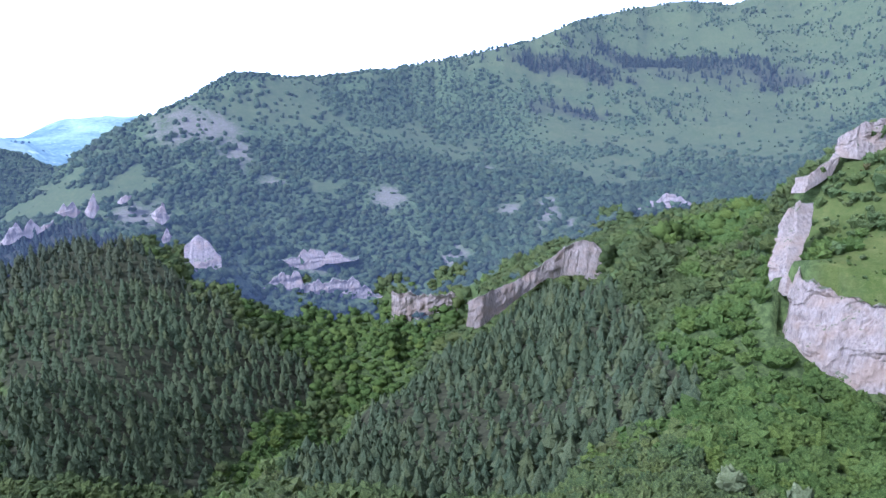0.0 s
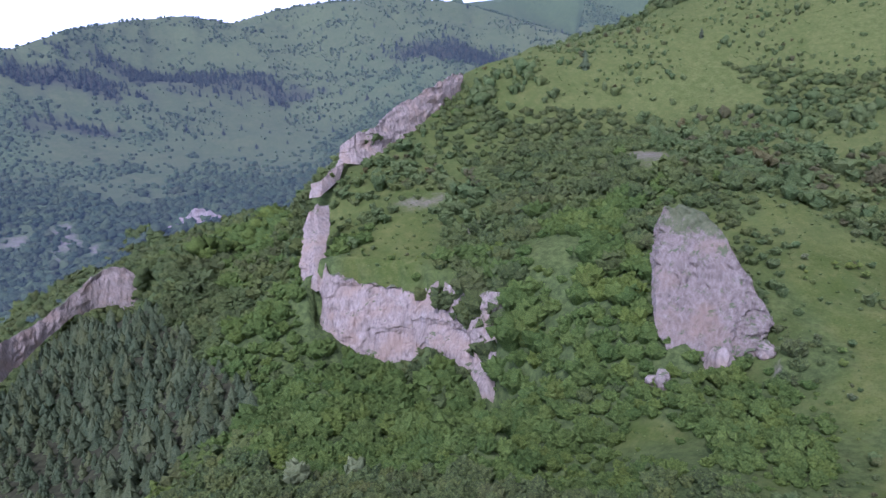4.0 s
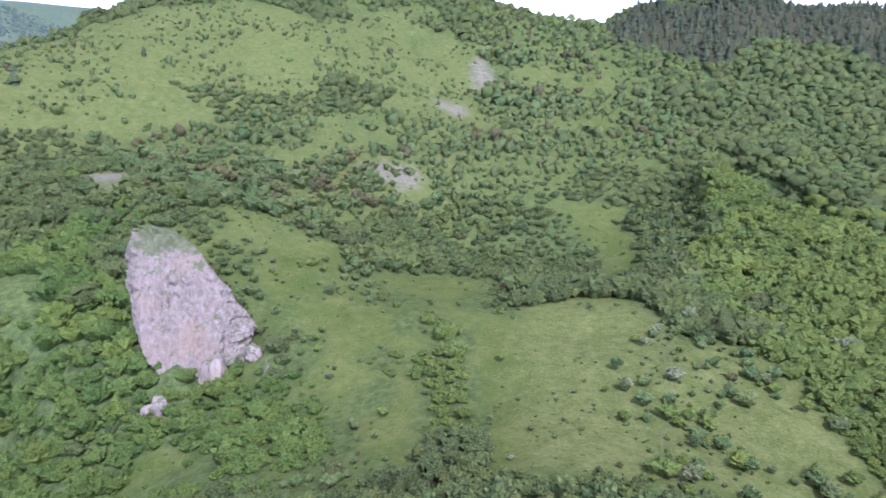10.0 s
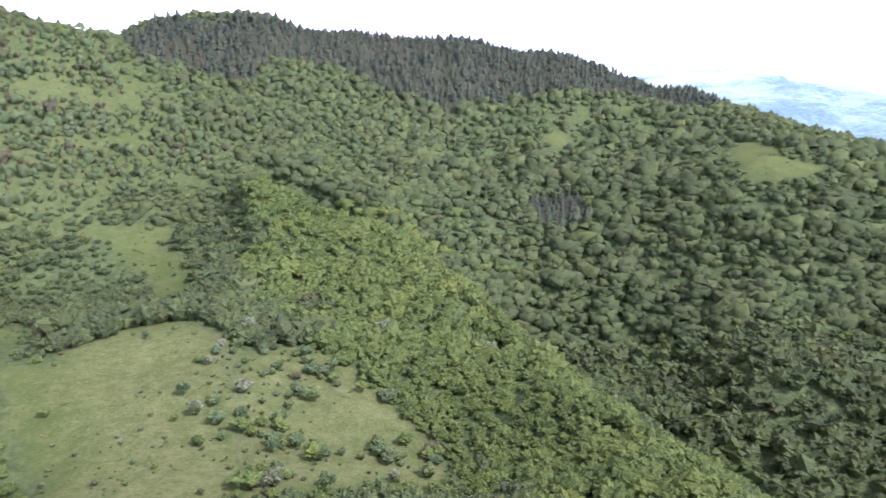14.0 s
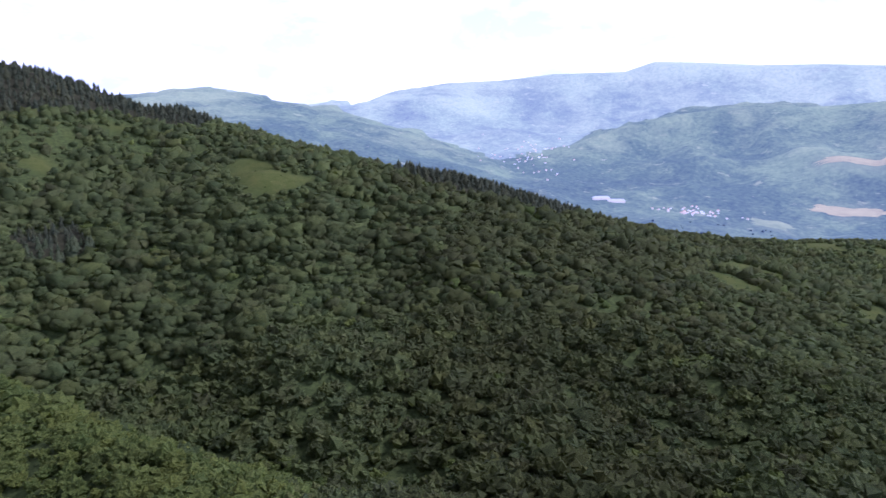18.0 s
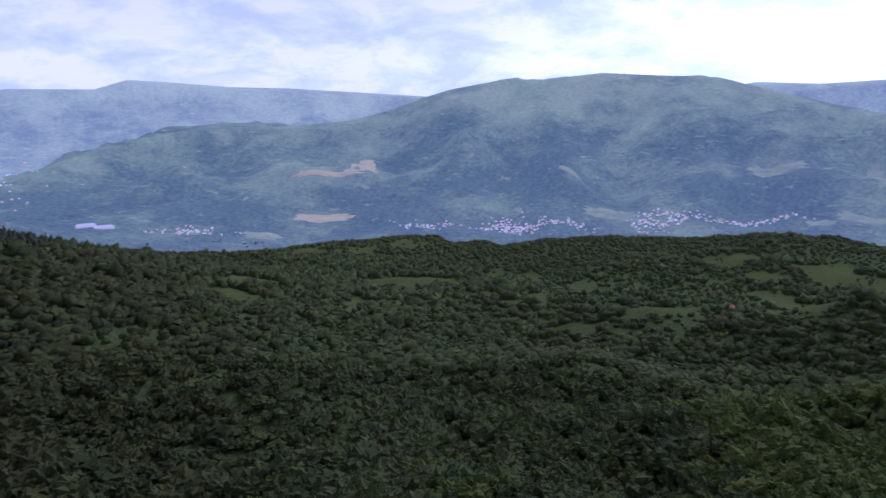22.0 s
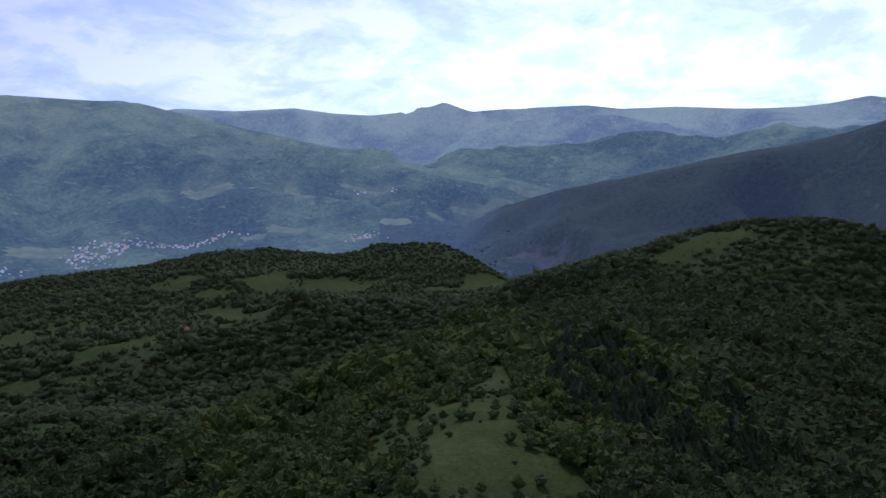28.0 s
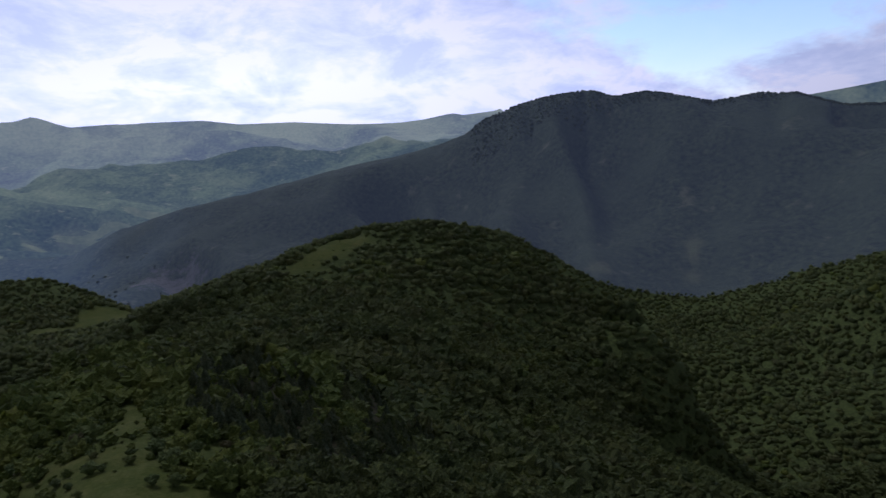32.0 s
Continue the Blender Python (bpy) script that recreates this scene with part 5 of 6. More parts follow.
def woods(near, far, pitch, seed, grown, leafy, bushy, needly, thin=0.3, singles=False):
    scale_pine = 1.2 if grown < 7 else 1.0
    x, y, rng = sites(near, far, pitch, seed, thin)
    r = np.hypot(x, y)
    meadow, scrub, scree, pine = grassland(x, y), spread(SCRUB, x, y), spread(SCREES, x, y), pinewood(x, y)
    clear = within(GRASS_PLOTS, x, y)
    thick, fresh = np.maximum(spread(THICKETS, x, y), within(WOOD_PLOTS, x, y)) * (1 - clear), youngwood(x, y)
    brush = spread(BRUSH, x, y)
    brush = np.maximum(brush, scrub * (1 - step(440, 560, r)) * step(-0.25, 0.2, fbm(x, y, 48, 37, 3)) * (r > 230)) * (1 - thick)
    bands = 0.8 * step(900, 1100, r) * smooth_noise(height(x, y) / 11, np.degrees(np.arctan2(x, y)) / 9, 51)
    meadow = np.maximum(np.maximum(meadow * (1 - thick), spread(FIELDS, x, y, 0.1)), np.maximum(0.9 * glades(x, y), 0.70 * openings(x, y) * (1 - (r < 340) * (np.abs(np.degrees(np.arctan2(x, y)) - 38) < 30))))
    bearing = np.degrees(np.arctan2(x, y)) % 360
    core = (bearing > 20) & (bearing < 62) & (r < 330) & (clear < 0.5) & (spread([(33.8, 350, 34, 46)], x, y) < 0.3)
    meadow, scree = np.where(core, 0, meadow), np.where(core, 0, scree)
    scrub = np.where(core, 0, np.maximum(scrub, brush) * (1 - thick))
    luck = rng.uniform(size=len(x))
    gaps = fbm(x, y, 30, 31, 3)
    wood = luck > np.clip(np.maximum(meadow * 0.955, scree * 0.8), 0, 1)
    is_pine = (pine > 0.5) & wood & (thick < 0.5) & ((bearing < 240) | (bearing > 275) | (r > 400) | (rng.uniform(size=len(x)) < 0.82))
    is_scrub = wood & ~is_pine & (scrub > 0.35) & (gaps * 1.9 + luck * 0.8 + bands > 0.40 - 0.30 * (1 - step(430, 600, r)) - 0.30 * ((bearing < 100) & (r < 740)) - 0.75 * (brush > 0.4) - 0.15 * step(900, 1100, r))
    is_scrub |= wood & (meadow > 0.6) & (thick < 0.4) & ~is_pine & (r < 1000)
    is_leaf = wood & ~is_pine & (scrub <= 0.35) & ~is_scrub
    old = step(106, 116, bearing) * (1 - step(222, 240, bearing)) * (r > 190) * (1 - step(700, 1000, r)) * (1 - fresh)
    is_leaf &= rng.uniform(size=len(x)) < 1 - 0.32 * old
    odd = rng.uniform(size=len(x)) < 0.014 * step(400, 900, r)
    is_pine |= odd & (scrub > 0.4)
    is_leaf &= ~((gaps < -0.62) & (r < 420) & (fresh > 0.3) & (bearing > 75) & (bearing < 110) & (gaps < -0.75))
    is_fresh = is_leaf & (fresh + 0.35 * gaps + 0.3 * rng.uniform(-1, 1, len(x)) > 0.5)
    is_leaf &= ~is_fresh
    low_fresh = is_scrub & (fresh > 0.45) & (rng.uniform(size=len(x)) < 0.8)
    is_fresh |= low_fresh
    is_scrub &= ~low_fresh
    zz = zone(x, y)
    past = (bearing > 250) & (bearing < 325) & (r > 1150)
    is_leaf &= ~past | (zz == 4)
    is_fresh &= ~past
    is_scrub &= ~past
    far_gap = (zz == 1) & (fbm(x, y, 260, 71, 4) > -0.35)
    is_leaf &= ~far_gap
    is_leaf &= (zz != 4) | ((r > 1840) & (r < 2020) & (bearing > 272))
    is_leaf &= (zz != 1) | (r < 1900)
    size = grown * np.minimum((0.76 + 0.66 * rng.uniform(0, 1, len(x)) ** 2) * (1 + 0.3 * fbm(x, y, 38, 33, 3)), 1.45) * np.where((r > 230) & (bearing > 105) & (r < 1000), np.where(bearing < 178, 0.98, 0.92), 1) * np.where((thick > 0.5) & ((bearing > 66) | (r > 340)), 0.72, 1) * np.where(is_leaf, 1 + 0.30 * old, 1)
    steep = (height(x * (1 + 5 / r), y * (1 + 5 / r)) - height(x * (1 - 5 / r), y * (1 - 5 / r))) / 10
    size = size * (1 + 0.6 * np.clip(steep - 0.25, 0, 1.1) * (r < 620))
    edge = np.maximum(np.maximum(grassland(x * 1.03, y * 1.03), grassland(x * 1.06, y * 1.06)), 0.7 * np.maximum(grassland(x + 0.014 * y, y - 0.014 * x), grassland(x - 0.014 * y, y + 0.014 * x))) * (meadow < 0.5) * (r < 1000)
    size = size * (1 - 0.45 * edge) * np.where((r > 380) & (bearing > 236) & (bearing < 310), 0.84, 1)
    room = foot_room(x, y)
    small = rng.uniform(0.4, 1.3, len(x)) ** 1.2 * np.where(meadow > 0.6, 0.45, 1.0)
    stature = np.where(is_scrub | low_fresh, size * np.where((brush > 0.4) | (r > 950), 0.9, np.where(r > 430, 0.42, 0.6)) * small, size)
    stature = np.minimum(stature, room) * np.where(is_pine & (bearing > 235) & (bearing < 300), 0.72, 1)
    for kind in (is_leaf, is_fresh, is_scrub, is_pine):
        kind &= stature > 0.3
    is_rust = is_scrub & (meadow < 0.5) & (rng.uniform(size=len(x)) < 0.04 + 0.12 * step(0.1, 0.5, fbm(x, y, 50, 47, 2)))
    is_scrub &= ~is_rust
    if singles:
        for bag, q, cap in ((SINGLE_TREES, is_leaf | is_fresh, 290), (SINGLE_BUSHES, is_scrub, 290)):
            w = np.where(q & apart(x, y))[0]
            w = w[np.argsort(r[w])][:cap]
            bag += [(x[k], y[k], stature[k], bool(is_fresh[k])) for k in w]
            for kind in (is_leaf, is_fresh, is_scrub):
                kind[w] = False
    # trees on shaded slopes, where the shade is put into the leaf colour
    is_shady = step(146, 158, bearing) * (1 - step(170, 188, bearing)) > rng.uniform(size=len(x))
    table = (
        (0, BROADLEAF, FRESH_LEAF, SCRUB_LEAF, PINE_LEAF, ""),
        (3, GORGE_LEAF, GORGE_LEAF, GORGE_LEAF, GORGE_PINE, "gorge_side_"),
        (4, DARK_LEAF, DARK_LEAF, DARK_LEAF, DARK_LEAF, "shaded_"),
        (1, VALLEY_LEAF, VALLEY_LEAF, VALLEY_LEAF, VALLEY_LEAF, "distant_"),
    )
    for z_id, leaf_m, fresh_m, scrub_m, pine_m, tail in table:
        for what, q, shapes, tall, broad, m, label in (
            ("broadleaf_wood", is_leaf & ~is_shady, leafy, 1.12, 1.24, leaf_m, "dense dark green broadleaf wood covering the slopes"),
            ("oak_broadleaf_wood", is_leaf & is_shady, leafy, 1.12, 1.24, SHADY_LEAF if z_id == 0 else leaf_m, "broadleaf wood covering the slopes, coloured dark brownish-green for shade"),
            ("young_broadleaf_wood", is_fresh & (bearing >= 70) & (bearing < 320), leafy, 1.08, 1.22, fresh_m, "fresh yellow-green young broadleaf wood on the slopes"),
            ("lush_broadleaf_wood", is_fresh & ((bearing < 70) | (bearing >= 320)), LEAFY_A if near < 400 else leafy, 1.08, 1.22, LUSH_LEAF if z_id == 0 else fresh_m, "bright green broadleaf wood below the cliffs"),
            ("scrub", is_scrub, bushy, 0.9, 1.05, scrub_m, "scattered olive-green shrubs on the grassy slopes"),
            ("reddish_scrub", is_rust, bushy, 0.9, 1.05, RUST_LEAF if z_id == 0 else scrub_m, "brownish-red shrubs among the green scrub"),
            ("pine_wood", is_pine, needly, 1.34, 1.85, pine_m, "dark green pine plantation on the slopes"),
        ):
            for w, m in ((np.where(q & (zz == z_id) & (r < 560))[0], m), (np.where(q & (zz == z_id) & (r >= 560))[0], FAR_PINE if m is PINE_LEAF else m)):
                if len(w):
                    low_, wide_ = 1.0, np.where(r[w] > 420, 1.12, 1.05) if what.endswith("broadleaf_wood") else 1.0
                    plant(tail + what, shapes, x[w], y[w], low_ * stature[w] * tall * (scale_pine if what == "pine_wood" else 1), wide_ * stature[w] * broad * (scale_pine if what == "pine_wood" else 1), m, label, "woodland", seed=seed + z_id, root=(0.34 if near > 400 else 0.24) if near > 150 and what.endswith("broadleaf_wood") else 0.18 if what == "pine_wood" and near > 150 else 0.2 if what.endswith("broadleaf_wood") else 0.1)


LEAFY_A = [broadleaf_shape(10 + k, 3, 7, 14, 46, 0.06, clumps=22, girth=0.16) for k in range(10)]
LEAFY_B = [broadleaf_shape(30 + k, 2, 6, 10, 26, 0.060, clumps=14, girth=0.17) for k in range(12)]
LEAFY_M = [broadleaf_shape(40 + k, 2, 6, 10, 9, 0.085, clumps=8, girth=0.20) for k in range(12)]
LEAFY_C = [broadleaf_shape(50 + k, 2, 5, 6, 0, 0.13, clumps=3, girth=0.26) for k in range(10)]
LEAFY_D = [broadleaf_shape(60 + k, 2, 4, 3, 0, 0.2) for k in range(6)]
PINE_A = [pine_shape(70 + k, 7, 8) for k in range(6)]
PINE_C = [pine_shape(80 + k, 4, 5) for k in range(4)]
woods(72, 190, 3.5, 101, 4.4, LEAFY_A, LEAFY_A, PINE_A, 0.05, singles=True)
woods(190, 420, 5.5, 102, 7.2, LEAFY_B, LEAFY_M, PINE_A, 0.05)
woods(420, 600, 6.3, 105, 7.6, LEAFY_M, LEAFY_C, PINE_C, 0.03)
woods(600, 1000, 7.4, 103, 8.6, LEAFY_C, LEAFY_C, PINE_C, 0.03)
woods(1000, 2400, 9.5, 104, 9.6, LEAFY_D, LEAFY_D, PINE_C, 0.02)

# ---------------------------------------------------------------- limestone crags
def part(name, me, look_, parent, label=""):
    """Links a mesh as one part under a thing."""
    if look_ and not me.materials:
        me.materials.append(look_.m)
    ob = new(name, me)
    ob.parent = parent
    return tagged(ob, label)


def rock_look(name, glow=None, tone=1.0):
    k = Look(name, 0.92, 0.15)
    streak, fine, big = k.noise(0.8, 7, 0.7, (1.0, 1.0, 0.12)), k.noise(2.2, 7, 0.75), k.noise(0.09, 4)
    c = k.ramp(streak, [(0.28, (0.105, 0.088, 0.076)), (0.40, (0.255, 0.206, 0.168)), (0.55, (0.36, 0.296, 0.244)), (0.70, (0.455, 0.390, 0.333))])
    c = k.mix(k.ramp(big, [(0.47, (0, 0, 0)), (0.66, (0.55, 0.55, 0.55))]), c, (0.37, 0.262, 0.178))
    c = k.mix(k.ramp(fine, [(0.28, (0.4, 0.4, 0.4)), (0.42, (0, 0, 0))]), c, (0.15, 0.138, 0.132))
    c = k.mix(1.0, c, (tone, tone * 0.985, tone * 0.95), "MULTIPLY")
    up = k.t.nodes.new("ShaderNodeSeparateXYZ")
    k.t.links.new(k.t.nodes.new("ShaderNodeNewGeometry").outputs["Normal"], up.inputs[0])
    moss = k.calc("ADD", k.calc("MULTIPLY", up.outputs[2], 0.85), k.calc("MULTIPLY", k.noise(0.3, 5, 0.7), 0.5))
    c = k.mix(k.ramp(moss, [(0.94, (0, 0, 0)), (1.0, (0.85, 0.85, 0.85))]), c, (0.105, 0.130, 0.052))
    turf = k.calc("ADD", k.attr("turf"), k.calc("MULTIPLY", k.calc("SUBTRACT", k.noise(0.35, 6, 0.75), 0.5), 1.6))
    sward = k.ramp(k.noise(0.5, 5, 0.7), [(0.35, (0.085, 0.105, 0.040)), (0.65, (0.170, 0.175, 0.085))])
    c = k.mix(k.ramp(turf, [(0.46, (0, 0, 0)), (0.62, (0.92, 0.92, 0.92))]), c, sward)
    k.colour(c).bump(k.calc("ADD", k.calc("MULTIPLY", fine, 0.35), k.calc("MULTIPLY", streak, 0.9)), 0.9, 1.1)
    # glow is a haze tint that rock across the gorge emits
    return k.glow(*glow) if glow else k


ROCK_LOOK = rock_look("pale_limestone")
# the same limestone about a quarter darker, for the fin
DARKER_ROCK_LOOK = rock_look("darker_limestone", tone=0.76)
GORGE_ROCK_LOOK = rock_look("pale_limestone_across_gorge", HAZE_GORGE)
def from_bearing(bearing, distance):
    return distance * np.sin(np.radians(bearing)), distance * np.cos(np.radians(bearing))


def crag(rows, pitch, label, look_, seed, back=9.0, turfy=0.0, solid=True, crumbly=1.0, sward=(0.20, 0.42, 0.58, 0.0), name="limestone_crag"):
    q = np.array(rows, float)
    top = np.stack([*from_bearing(q[:, 0], q[:, 1]), q[:, 2]], 1)
    foot = np.stack([*from_bearing(q[:, 3], q[:, 4]), q[:, 5]], 1)
    run = np.concatenate([[0], np.cumsum(np.linalg.norm(np.diff(foot[:, :2], axis=0), axis=1))])
    n = max(8, int(run[-1] / pitch))
    s = np.linspace(0, run[-1], n)
    top = np.stack([np.interp(s, run, top[:, k]) for k in range(3)], 1)
    foot = np.stack([np.interp(s, run, foot[:, k]) for k in range(3)], 1)
    tall = np.median(top[:, 2] - foot[:, 2])
    top[:, 2] += fbm(s, 0 * s, 4.0, seed) * 0.05 * tall + fbm(s, 0 * s, 14.0, seed + 4, 2) * 0.05 * tall
    if not solid:
        part_ = np.clip(np.minimum(np.arange(n), np.arange(n)[::-1]) / (0.3 * n), 0.12, 1) * np.clip(0.85 + 0.6 * fbm(s, 0 * s, 9.0, seed + 6, 3), 0.25, 1.25)
        top = foot + (top - foot) * part_[:, None]
    along = np.gradient(foot[:, :2], axis=0)
    along /= np.linalg.norm(along, axis=1)[:, None] + 1e-9
    kernel = np.ones(9) / 9
    along = np.stack([np.convolve(np.pad(along[:, k], 4, mode="edge"), kernel, "valid") for k in range(2)], 1)
    outward = np.stack([along[:, 1], -along[:, 0]], 1)
    m = max(8, int(tall / pitch))
    rows_ = []
    ease = np.clip(np.minimum(np.arange(n), np.arange(n)[::-1]) / (0.05 * n + 1), 0, 1)
    for v in np.concatenate([[-0.25], np.linspace(0, 1, m)]):
        p = foot + (top - foot) * v
        z = p[:, 2]
        bulge = fbm(s, z * 0.22, 3.2, seed + 1) * 0.035 * tall + fbm(s, z, 9.0, seed + 2) * 0.05 * tall + fbm(s, z * 2.2, 2.0, seed + 7, 3) * 0.018 * tall * crumbly + fbm(s, z * 0.05, 2.6, seed + 8, 3) * 0.022 * tall * max(1 - crumbly, 0)
        ledge = 0.03 * tall * np.round(2 * smooth_noise(s / 18, z / (0.22 * tall), seed + 3))
        d = (bulge + ledge) * (1 if v > 0 else 0.4)
        p = p.copy()
        p[:, :2] += outward * d[:, None] - outward * (1 - ease)[:, None] * back * 0.6
        rows_.append(p)
    for k, (go, drop) in enumerate(((0.12, 0.0), (0.35, 0.02), (0.7, 0.12), (1.0, 0.5))):
        p = top.copy()
        away = top[:, :2] / np.linalg.norm(top[:, :2], axis=1)[:, None]
        p[:, :2] += away * back * go - outward * (1 - ease)[:, None] * back * 0.6
        p[:, 2] += fbm(p[:, 0], p[:, 1], 3.0, seed + 5) * 0.03 * tall - drop * np.minimum(tall, top[:, 2] - foot[:, 2])
        rows_.append(p)
    g = np.stack(rows_)
    h = len(g)
    j, i = np.meshgrid(np.arange(h - 1), np.arange(n - 1), indexing="ij")
    quad = np.stack([j * n + i, j * n + i + 1, (j + 1) * n + i + 1, (j + 1) * n + i], -1)
    up_, across = np.arange(h)[:, None] / (m + 1.0) + 0 * s, np.arange(n)[None, :] / n
    rise = (g[:, :, 2] - foot[:, 2].min()) / (top[:, 2].max() - foot[:, 2].min())
    sod = np.maximum(turfy * np.maximum(step(sward[2], sward[2] + 0.34, rise) * step(sward[0], sward[1], across) * step(0.4 * (sward[2] > 0.5), 0.7, up_), step(1.05, 1.2, up_)), sward[3])
    root = tagged(new(name), label, "cliff", "limestone crags")
    split = m - max(2, m // 8)
    for what, rows_of, words in (("face", slice(0, split), ""), ("brow", slice(split, h - 1), "weathered grassy brow")):
        f = quad[rows_of].reshape(-1, 4)
        used, f = np.unique(f, return_inverse=True)
        me = mesh_of(what, g.reshape(-1, 3)[used], f.reshape(-1, 4))
        me.attributes.new("turf", "FLOAT", "POINT").data.foreach_set("value", sod.ravel()[used].astype(np.float32))
        part(what, me, look_, root, words)
    return root


for k, (key, rows) in enumerate(CRAGS.items()):
    near_by = rows[0][1] < 600
    words = {
        "cliff": "tall fluted limestone cliff, pink and ochre, below a grassy shelf",
        "pillar": "narrow grey limestone buttress at the cliff's corner",
        "fin": "leaning pale limestone fin rising out of woodland",
        "rim_crag": "broken grey limestone rim along the grassy hill",
        "gorge_crag": "pale limestone crag with a hollow above pine wood",
        "gorge_wall": "ochre-stained limestone wall across the gorge",
        "white_crag": "whitish pointed limestone outcrop among trees",
    }.get(key, "weathered pale limestone outcrop on a wooded slope")
    crag(rows, 0.8 if rows[0][1] < 420 else 1.6 if rows[0][1] < 900 else 4.0, words, DARKER_ROCK_LOOK if key == "fin" else ROCK_LOOK if near_by else GORGE_ROCK_LOOK, 200 + 9 * k, back=9.0 if near_by else 14.0, turfy={"fin": 0.72, "cliff": 0.46}.get(key, 0.0), crumbly={"cliff": 0.25, "fin": 2.4}.get(key, 1.0), sward=(0.70, 0.90, 0.15, 0.0) if key == "cliff" else (0.20, 0.42, 0.58, 0.36 * (key == "fin")), solid=key in ("cliff", "pillar", "fin", "rim_crag", "rim_step", "gorge_crag", "gorge_wall", "white_crag"))


def boulder(bearing, distance, wide, tall, seed, label):
    rng = np.random.default_rng(seed)
    bm = bmesh.new()
    bmesh.ops.create_icosphere(bm, subdivisions=3, radius=1)
    for v in bm.verts:
        n = noise.noise(v.co * 1.3 + Vector((seed, 0, 0))) * 0.35 + noise.noise(v.co * 3.1 + Vector((0, seed, 0))) * 0.16
        v.co *= 1 + n
        v.co.x, v.co.y, v.co.z = v.co.x * wide, v.co.y * wide * 0.8, v.co.z * tall
    me = bpy.data.meshes.new("boulder")
    bm.to_mesh(me)
    bm.free()
    me.materials.append(ROCK_LOOK.m)
    x, y = from_bearing(bearing, distance)
    ob = tagged(new("boulder", me), label, "rock", "limestone boulders")
    ob.matrix_world = pose(x, y, height(np.array([x]), np.array([y]))[0] + tall * 0.35, 0, 0, rng.uniform(0, 360))
    return ob


BOULDER_SPOTS = [(60.30, 197), (56.00, 185), (63.60, 205), (55.21, 186)]
boulder(*BOULDER_SPOTS[0], 3.6, 5.2, 5, "whitish limestone block at the fin's foot")
boulder(*BOULDER_SPOTS[1], 2.8, 3.4, 3, "pale limestone boulder among trees below the fin")
boulder(*BOULDER_SPOTS[2], 3.4, 2.6, 11, "broken limestone block beside the fin")
boulder(*BOULDER_SPOTS[3], 2.0, 1.8, 8, "small limestone block in grass")

# ---------------------------------------------------------------- trees and bushes that stand singly
BARK = Look("grey_brown_bark", 0.9, 0.15)
BARK.colour(BARK.ramp(BARK.noise(3.0, 6, 0.7, (1, 1, 0.2)), [(0.3, (0.07, 0.055, 0.04)), (0.7, (0.20, 0.17, 0.14))])).bump(BARK.noise(6.0), 0.6, 0.05)
PALE_LEAF = leaf_look("silvery_foliage", (0.13, 0.15, 0.065), (0.19, 0.21, 0.092), (0.26, 0.275, 0.13), russet=0.0)
BLOSSOM = leaf_look("creamy_blossom", (0.095, 0.118, 0.038), (0.165, 0.178, 0.072), (0.29, 0.285, 0.155), russet=0.0)


def stem_mesh(seed, limbs, girth):
    """A tapered trunk with limbs, for a plant 1 high."""
    rng = np.random.default_rng(seed)
    pieces = []

    def rod(a, b, ra, rb, sides=6):
        axis = (b - a) / np.linalg.norm(b - a)
        u = np.cross(axis, [0.3, 0.9, 0.1])
        u /= np.linalg.norm(u)
        w = np.cross(axis, u)
        t = np.arange(sides) * 2 * math.pi / sides
        ring = np.cos(t)[:, None] * u + np.sin(t)[:, None] * w
        v = np.vstack([a + ring * ra, b + ring * rb])
        f = [(i, (i + 1) % sides, sides + i) for i in range(sides)] + [((i + 1) % sides, sides + (i + 1) % sides, sides + i) for i in range(sides)]
        pieces.append((v, np.array(f)))

    fork = np.array([rng.uniform(-0.03, 0.03), rng.uniform(-0.03, 0.03), 0.34])
    rod(np.array([0, 0, -0.06]), fork, girth, girth * 0.7)
    rod(fork, np.array([0.02, -0.02, 0.75]), girth * 0.7, girth * 0.25)
    for k in range(limbs):
        a = 2 * math.pi * k / limbs + rng.uniform(-0.5, 0.5)
        rod(fork * rng.uniform(0.7, 1.0), np.array([0.27 * math.cos(a), 0.27 * math.sin(a), rng.uniform(0.5, 0.68)]), girth * 0.5, girth * 0.15, 5)
    return mesh_of("trunk", *gather(pieces), smooth=True)


def crown_mesh(seed, lobes, sprays, size, low):
    return mesh_of("crown", *broadleaf_shape(seed, 4, 9, lobes, sprays, size, low, clumps=30, girth=0.14))


def growing_thing(name, seed, look_, lobes, sprays, size, limbs, girth, label, category, group):
    root = tagged(new(name), label, category, group)
    part("trunk", stem_mesh(seed, limbs, girth), BARK, root, "grey-brown bark")
    part("crown", crown_mesh(seed + 1, lobes, sprays, size, limbs == 5), look_, root)
    return root


def stand(proto, x, y, tall, wide, turn):
    z = float(height(np.array([x]), np.array([y]))[0])
    return copy_thing(proto, Matrix.LocRotScale((x, y, z - 0.08), Euler((0, 0, turn)), (wide, wide, tall)))


rng = np.random.default_rng(7)
TREES = [growing_thing("broadleaf_tree", 300 + 5 * k, BROADLEAF, 20, 170, 0.045, 4, 0.025, "dark green broadleaf tree with a rounded crown on the slope", "tree", "single trees") for k in range(3)]
YOUNG = [growing_thing("young_tree", 330 + 5 * k, FRESH_LEAF, 20, 170, 0.045, 4, 0.022, "fresh yellow-green young broadleaf tree on the slope", "tree", "single young trees") for k in range(3)]
BUSHES = [growing_thing("bush", 360 + 5 * k, SCRUB_LEAF, 15, 130, 0.05, 5, 0.02, "low olive-green bush in meadow grass", "bush", "meadow bushes") for k in range(3)]
